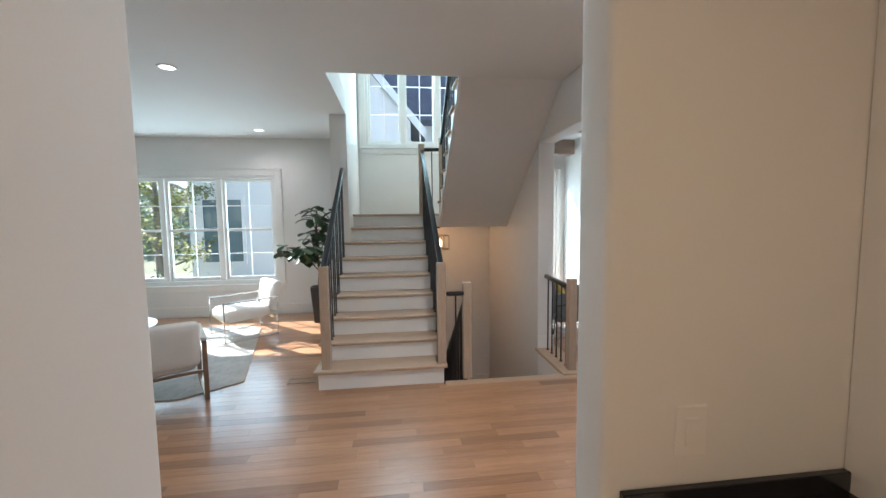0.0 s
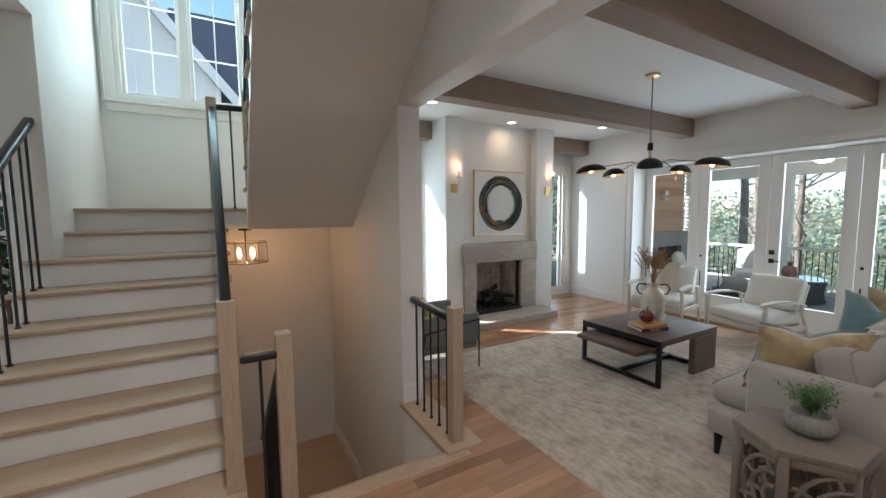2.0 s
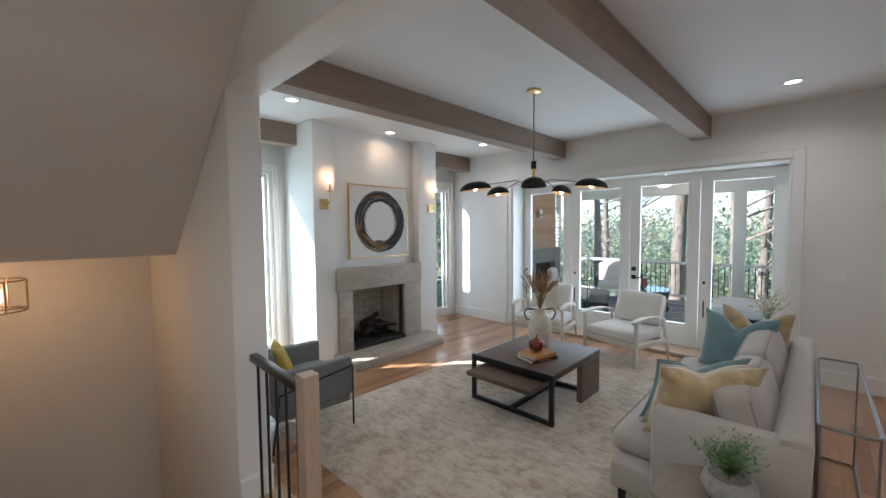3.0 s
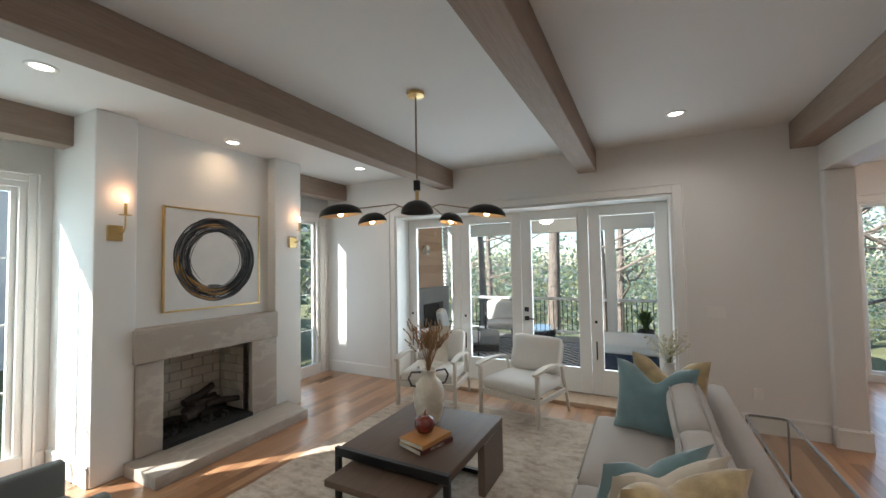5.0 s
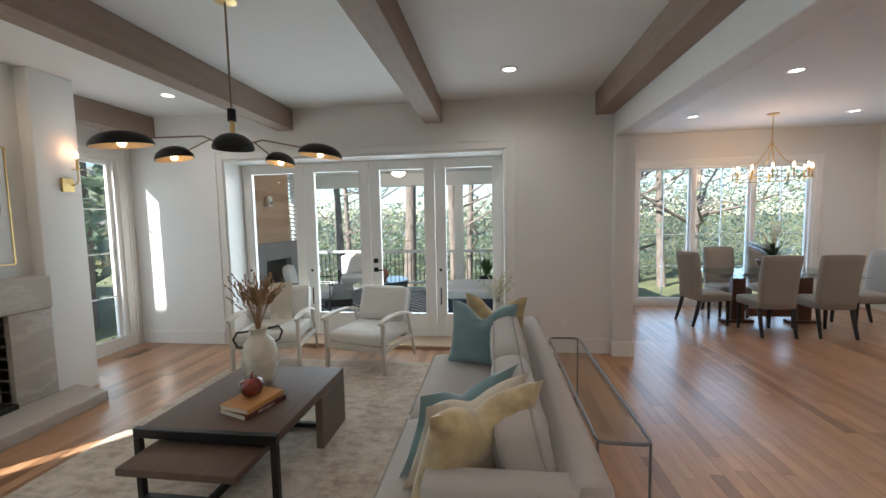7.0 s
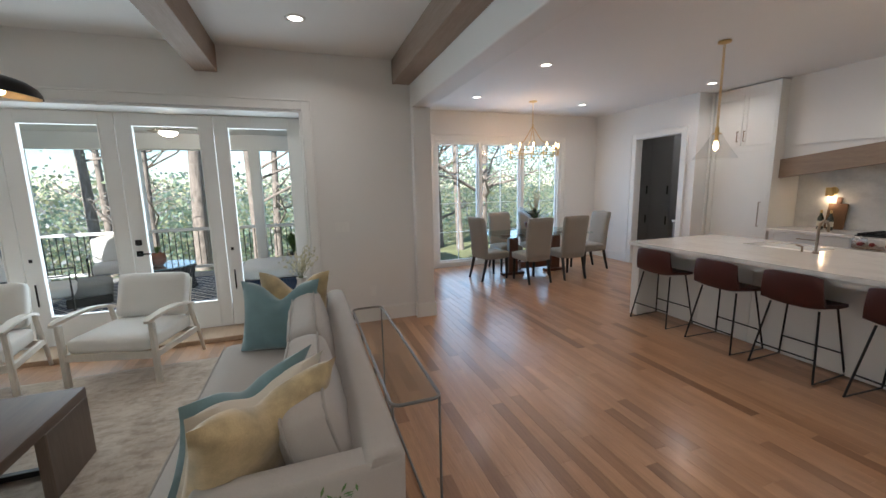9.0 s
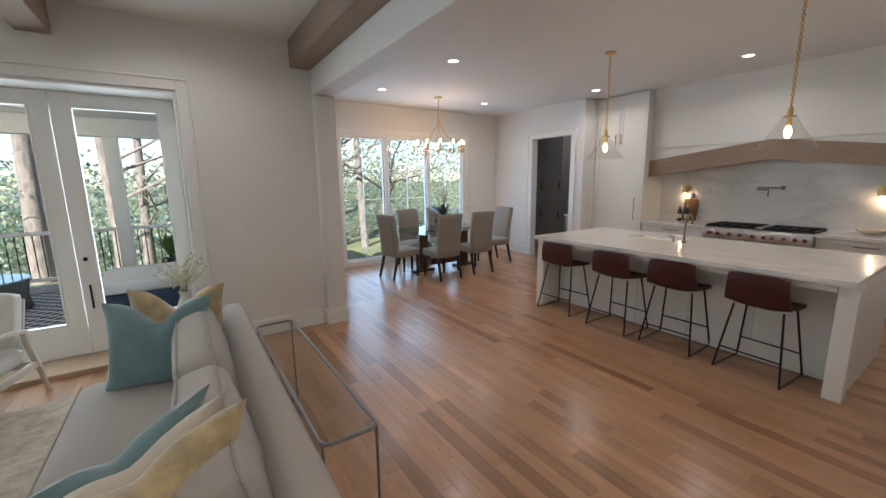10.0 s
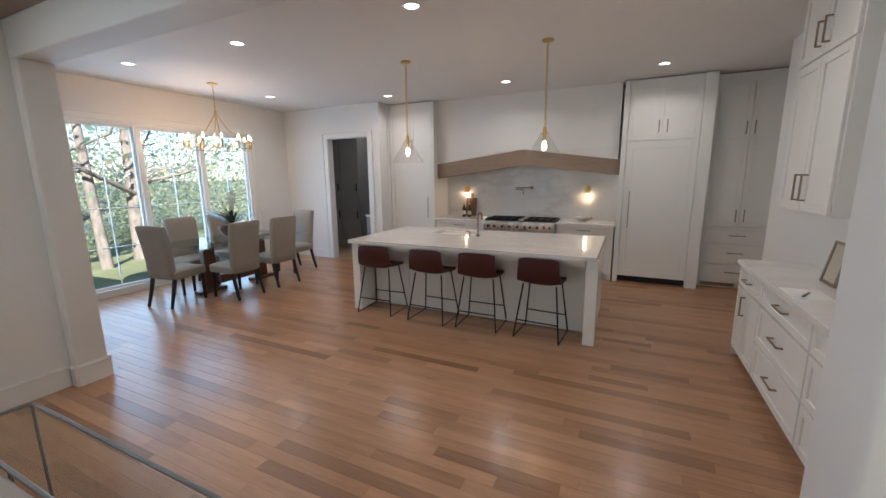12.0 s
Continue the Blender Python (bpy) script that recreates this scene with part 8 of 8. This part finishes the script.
# back porch
PX0, PX1, PY0, PY1 = 7.44, 11.7, 1.42, 6.9
deck = tagged(make("porch_floor", boxes(((PX0, PY0, -0.62), (PX1, PY1 + 0.7, -0.075))), M["deck"]), "gray boarded porch floor", "deck", "", "structure")
yy = PY0
while yy < PY1 + 0.5:
    bd_ = part("deck_board", boxes(((PX0, yy, -0.073), (PX1 + 0.03, yy + 0.134, -0.05)), bev=0.003), M["deck"], deck)
    yy += 0.14
struct("ceiling_porch", boxes(((PX0, PY0, 2.74), (PX1 + 0.3, PY1 + 0.8, 2.86))), M["porch_white"], "white porch ceiling", "ceiling")
struct("porch_beam", boxes(((PX1 - 0.22, PY0, 2.44), (PX1, PY1 + 0.7, 2.74)), bev=0.004), M["porch_white"], "white porch beam", "beam")
for y in (1.60, 3.55, 5.66, 7.40):
    whole("porch_column", boxes(((PX1 - 0.21, y - 0.10, -0.05), (PX1 - 0.01, y + 0.10, 2.44)), ((PX1 - 0.23, y - 0.12, -0.05), (PX1 + 0.01, y + 0.12, 0.10)), bev=0.004), M["porch_white"], "square white porch column", "column", "porch columns")
rl_ = thing("porch_railing", "white porch railing with black balusters", "railing", (PX1 - 0.11, 0, 0))
part("top_rail", boxes(((-0.05, PY0, 0.83), (0.05, PY1 + 0.45, 0.885)), bev=0.004), M["porch_white"], rl_)
part("bottom_rail", boxes(((-0.03, PY0, 0.06), (0.03, PY1 + 0.45, 0.11)), bev=0.004), M["porch_white"], rl_)
y = PY0 + 0.06
while y < PY1 + 0.42:
    part("baluster", cyl(bmesh.new(), (0, y, 0.11), (0, y, 0.83), 0.009, n=6), M["black"], rl_)
    y += 0.105
# outdoor fireplace wall in cedar with louvres beyond
cw = tagged(make("wall_porch_cedar", boxes(((PX0, PY1 + 0.03, -0.1), (9.87, PY1 + 0.3, 2.74))), M["slate_block"]), "knotty cedar boarded porch wall", "wall", "", "structure")
z = -0.05
k = 0
while z < 2.7:
    part("board", boxes(((PX0, PY1 + 0.005, z), (9.87, PY1 + 0.03, z + 0.155)), bev=0.003), M["cedar"], cw)
    z += 0.16
of = thing("outdoor_fireplace", "gray stucco outdoor fireplace with a black opening", "fireplace", (0, PY1, -0.05))
part("surround", boxes(((8.35, -0.14, 0), (8.75, 0.004, 1.30)), ((9.60, -0.14, 0), (9.87, 0.004, 1.30)), ((8.75, -0.14, 0.98), (9.60, 0.004, 1.30)), ((8.75, -0.14, 0), (9.60, 0.004, 0.12)), bev=0.006), M["slate_block"], of)
# No recess is built: a flat black sheet stands in for its dark depth.
part("opening", boxes(((8.75, -0.03, 0.12), (9.60, -0.01, 0.98))), M["soot"], of, "flat black sheet in place of the dark firebox depth")
lv = thing("louver_screen", "white slatted louver screen at the porch end", "screen", (0, PY1 + 0.1, 0))
z = 0.0
while z < 2.6:
    part("slat", boxes(((9.9, -0.05, z), (10.22, 0.05, z + 0.02)), bev=0.003), M["porch_white"], lv).matrix_basis = pose(0, 0, 0, 0, 0, 0)
    z += 0.085
part("stile", boxes(((9.87, -0.05, -0.05), (9.92, 0.05, 2.70)), ((10.20, -0.05, -0.05), (10.25, 0.05, 2.70))), M["porch_white"], lv)
ps = thing("porch_sconce", "small gray outdoor wall light", "wall lamp", (9.05, PY1 + 0.005, 2.02))
part("body", boxes(((-0.06, -0.10, -0.09), (0.06, 0, 0.09)), bev=0.01, seg=2), M["steel"], ps)
part("lens", boxes(((-0.05, -0.112, -0.06), (0.05, -0.10, 0.0)), bev=0.004), M["slate_block"], ps)
fn = thing("ceiling_fan", "white ceiling fan with a lit bowl light", "ceiling fan", (9.79, 4.56, 2.60))
part("motor", lathe(bmesh.new(), [(0.05, 0.14), (0.05, 0.05), (0.14, 0.03), (0.15, -0.02), (0.13, -0.05)], n=24), M["steel"], fn, smooth=40)
part("light_bowl", lathe(bmesh.new(), [(0.13, -0.05), (0.12, -0.085), (0.07, -0.115), (0.001, -0.125)], n=24), M["can"], fn, "glowing bowl", 60)
for k in range(4):
    b = boxes(((0.13, -0.06, -0.004), (0.70, 0.06, 0.004)), bev=0.003)
    b.transform(pose(0, 0, 0.02, 0, 0, 35 + 90 * k) @ pose(0, 0, 0, 10, 0, 0))
    part("blade", b, M["deck"], fn)
lamp = new("fan_glow", bpy.data.lights.new("fan_glow", "POINT"))
lamp.data.energy, lamp.data.color, lamp.data.shadow_soft_size = 12.0, (1.0, 0.80, 0.58), 0.08
lamp.parent = fn
lamp.matrix_basis = pose(0, 0, -0.22)
pr = thing("porch_rug", "blue-gray diamond-patterned outdoor rug", "rug", (9.75, 5.0, -0.048))
part("ground_cloth", boxes(((-1.2, -1.15, 0), (1.35, 1.4, 0.006))), M["navy"], pr, "blue-gray weave")
bm = bmesh.new()
for i in range(-14, 15):
    for s in (-1, 1):
        for j in range(-14, 14):
            x0, y0 = j * 0.09, i * 0.18 + s * j * 0.09
            x1, y1 = x0 + 0.09, y0 + s * 0.09
            if -1.15 < x0 and x1 < 1.3 and -1.1 < min(y0, y1) and max(y0, y1) < 1.35:
                d = Vector((x1 - x0, y1 - y0, 0)).normalized()
                p = Vector((-d.y, d.x, 0)) * 0.012
                a, b = Vector((x0, y0, 0.008)), Vector((x1, y1, 0.008))
                bm.faces.new([bm.verts.new(q) for q in (a - p, b - p, b + p, a + p)])
part("lattice", bm, M["outdoor_cloth"], pr, "pale diamond lattice")["kind"] = "stuff"
pt = thing("porch_table", "round charcoal wicker table with a blue glass top", "table", (10.1, 4.95, -0.04))
part("base", lathe(bmesh.new(), [(0.36, 0.0), (0.43, 0.02), (0.40, 0.2), (0.44, 0.42)], n=30), M["wicker"], pt, smooth=60)
bm = bmesh.new()
for k in range(40):
    a = 2 * math.pi * k / 40
    tube(bm, [(0.44 * math.cos(a), 0.44 * math.sin(a), 0.02), (0.41 * math.cos(a + 0.15), 0.41 * math.sin(a + 0.15), 0.2), (0.45 * math.cos(a + 0.3), 0.45 * math.sin(a + 0.3), 0.42)], 0.008, 5)
part("woven_cords", bm, M["wicker"], pt)
part("top", lathe(bmesh.new(), [(0.46, 0.42), (0.47, 0.43), (0.46, 0.445)], n=36), M["porch_glass"], pt, "blue reflecting glass top", 40)
pp = thing("porch_plant", "small green plant in a round terracotta pot", "plant", (10.02, 5.0, 0.405))
part("pot", lathe(bmesh.new(), [(0.06, 0), (0.11, 0.06), (0.12, 0.14), (0.09, 0.21), (0.075, 0.22), (0.07, 0.18)], n=24), M["terracotta"], pp, smooth=60)
bm = bmesh.new()
for pts in stems(bm, 30, 0.14, 0.18, 0.014, random.Random(4), True, 0.8):
    pass
bm.transform(Matrix.Translation((0, 0, 0.19)))
part("leaves", bm, M["leaf"], pp)


def porch_chair(at, turn):
    c = thing("porch_chair", "black-framed outdoor lounge chair with pale cushions", "chair", at, turn, "porch chairs")
    part("seat", cushion(bmesh.new(), (-0.33, -0.33, 0.26), (0.33, 0.36, 0.42), 0.012, 6, 0.35, 1), M["outdoor_cloth"], c, smooth=60)
    part("back", cushion(bmesh.new(), (-0.33, -0.07, 0.0), (0.33, 0.07, 0.46), 0.012, 6, 0.35, 2, pose(0, -0.32, 0.40, 12, 0, 0)), M["outdoor_cloth"], c, smooth=60)
    for s in (-1, 1):
        x = s * 0.37
        part("side_frame", tube(bmesh.new(), [(x, 0.34, 0.0), (x, 0.34, 0.58), (x, -0.36, 0.58), (x, -0.40, 0.0)], 0.014, 6), M["black"], c, smooth=30)
    part("throw", cushion(bmesh.new(), (-0.2, -0.09, 0.30), (0.25, 0.02, 0.5), 0.01, 5, 0.4, 5, pose(0, -0.30, 0.40, 12, 0, 0)), M["cream"], c, "peach throw over the back", 60)


porch_chair((11.0, 5.95, -0.05), 110)
porch_chair((9.2, 6.15, -0.05), 200)
ot = thing("ottoman", "gray outdoor ottoman on a black base", "ottoman", (9.75, 5.85, -0.05), 20)
part("cushion", cushion(bmesh.new(), (-0.30, -0.28, 0.12), (0.30, 0.28, 0.36), 0.01, 6, 0.3, 3), M["slate_block"], ot, smooth=60)
part("base", boxes(((-0.28, -0.26, 0.0), (0.28, 0.26, 0.14)), bev=0.01), M["black"], ot)
db = thing("daybed", "dark wicker daybed with a white mattress", "daybed", (9.55, 2.95, -0.05))
part("base", boxes(((-0.55, -1.1, 0.0), (0.75, 0.75, 0.26)), bev=0.02, seg=2), M["navy"], db, "dark woven base")
part("mattress", cushion(bmesh.new(), (-0.53, -1.08, 0.26), (0.73, 0.74, 0.44), 0.012, 8, 0.3, 1), M["outdoor_cloth"], db, "white mattress", 60)
part("headboard", boxes(((-0.55, -1.2, 0.0), (0.75, -1.06, 0.85)), bev=0.02, seg=2), M["navy"], db)
for i, (x, y, key) in enumerate(((-0.32, -0.55, "navy"), (0.0, -0.60, "outdoor_cloth"), (-0.12, -0.35, "outdoor_cloth"), (0.36, -0.55, "navy"))):
    ob = whole("outdoor_pillow", pillow(bmesh.new(), 0.46, 0.42, 0.15, 10 + i, 0.1), M[key], "striped blue and white outdoor pillow" if i == 2 else "plain outdoor pillow on the daybed", "pillow", "daybed pillows", 70)
    ob.matrix_basis = pose(9.55 + x, 2.95 + y - 0.1, 0.40, 20, 0, 8 * i - 10)
    if i == 2:
        bm = bmesh.new()
        for s in range(5):
            box(bm, (-0.2, 0.062 - abs(s - 2) * 0.006, 0.08 + s * 0.06), (0.2, 0.078 - abs(s - 2) * 0.006, 0.10 + s * 0.06))
        part("stripe", bm, M["navy"], ob, "navy stripes")
for x, y, s in ((11.2, 2.9, 51), (11.1, 2.35, 52)):
    p = thing("porch_plant", "green leafy plant in a dark pot by the rail", "plant", (x, y, -0.05))
    part("pot", lathe(bmesh.new(), [(0.13, 0), (0.17, 0.35), (0.15, 0.35), (0.14, 0.3)], n=20), M["planter"], p, smooth=50)
    bm = bmesh.new()
    for pts in stems(bm, 26, 0.38, 0.62, 0.045, random.Random(s), True, 0.8):
        pass
    bm.transform(Matrix.Translation((0, 0, 0.3)))
    part("leaves", bm, M["leaf"], p)

# ---- floors, plank by plank ----
floor_base = tagged(make("floor", boxes(((-5.7, -5.0, -0.12), (-0.5, 7.5, -0.021)), ((-0.5, -5.0, -0.12), (0.78, 7.5, -0.021)), ((0.78, -5.0, -0.12), (2.2, 4.10, -0.021)), ((2.2, -5.0, -0.12), (7.4, 7.7, -0.021)), ((7.4, -5.0, -0.12), (9.8, 1.3, -0.021))), M["oak"]),
                    "oak strip floor in mixed warm tones", "floor", "", "structure")
PLANK_W = 0.089
rng = random.Random(7)


def plank_shape(length):
    c, g = 0.0012, 0.0003
    x0, x1, y0, y1 = g, length - g, g, PLANK_W - g
    v = [(x0, y0, -0.02), (x1, y0, -0.02), (x1, y1, -0.02), (x0, y1, -0.02), (x0, y0, -c * 0.6), (x1, y0, -c * 0.6), (x1, y1, -c * 0.6), (x0, y1, -c * 0.6),
         (x0 + c, y0 + c, 0), (x1 - c, y0 + c, 0), (x1 - c, y1 - c, 0), (x0 + c, y1 - c, 0)]
    f = [(0, 1, 5, 4), (1, 2, 6, 5), (2, 3, 7, 6), (3, 0, 4, 7), (4, 5, 9, 8), (5, 6, 10, 9), (6, 7, 11, 10), (7, 4, 8, 11), (8, 9, 10, 11)]
    return v, f


plank_meshes = {}
loose_v, loose_f = [], []
near_count = 0
row = 0
y = -5.0
while y < 7.8:
    # stretches of floor that exist on this row
    if y < 0.95:
        runs = [(-0.3, 9.72)] if y > -3.6 else [(-0.3, 7.7)]
    elif y < 1.3:
        runs = [(-5.62, 9.72)]
    elif y < 4.02:
        runs = [(-5.62, 7.3)]
    elif y < 7.36:
        runs = [(-5.62, 0.78), (2.18, 7.3)]
    else:
        runs = [(2.18, 7.3)]
    for a, b in runs:
        x = a
        first = True
        while x < b - 0.01:
            n = rng.choice((0.45, 0.6, 0.75, 0.9, 1.1, 1.35))
            if first:
                n *= rng.choice((0.5, 0.75, 1.0))
                first = False
            n = round(min(n, b - x), 3)
            if b - x - n < 0.25:
                n = round(b - x, 3)
            near = 0.2 < x < 6.4 and -1.0 < y < 4.02 and near_count < 300 and x + n < 7.0
            if near:
                if n not in plank_meshes:
                    me = bpy.data.meshes.new("plank")
                    me.from_pydata(*[plank_shape(n)[0], [], plank_shape(n)[1]])
                    me.materials.append(M["floor"])
                    plank_meshes[n] = me
                ob = new("plank", plank_meshes[n])
                ob.location = (x, y, 0)
                ob.parent = floor_base
                near_count += 1
            else:
                v, f = plank_shape(n)
                k = len(loose_v)
                loose_v += [(p[0] + x, p[1] + y, p[2]) for p in v]
                loose_f += [tuple(i + k for i in q) for q in f]
            x += n
    y += PLANK_W
    row += 1
me = bpy.data.meshes.new("planks_beyond")
me.from_pydata(loose_v, [], loose_f)
me.materials.append(M["floor"])
rest = new("planks_beyond", me)
rest.parent = floor_base
rest["kind"] = "stuff"
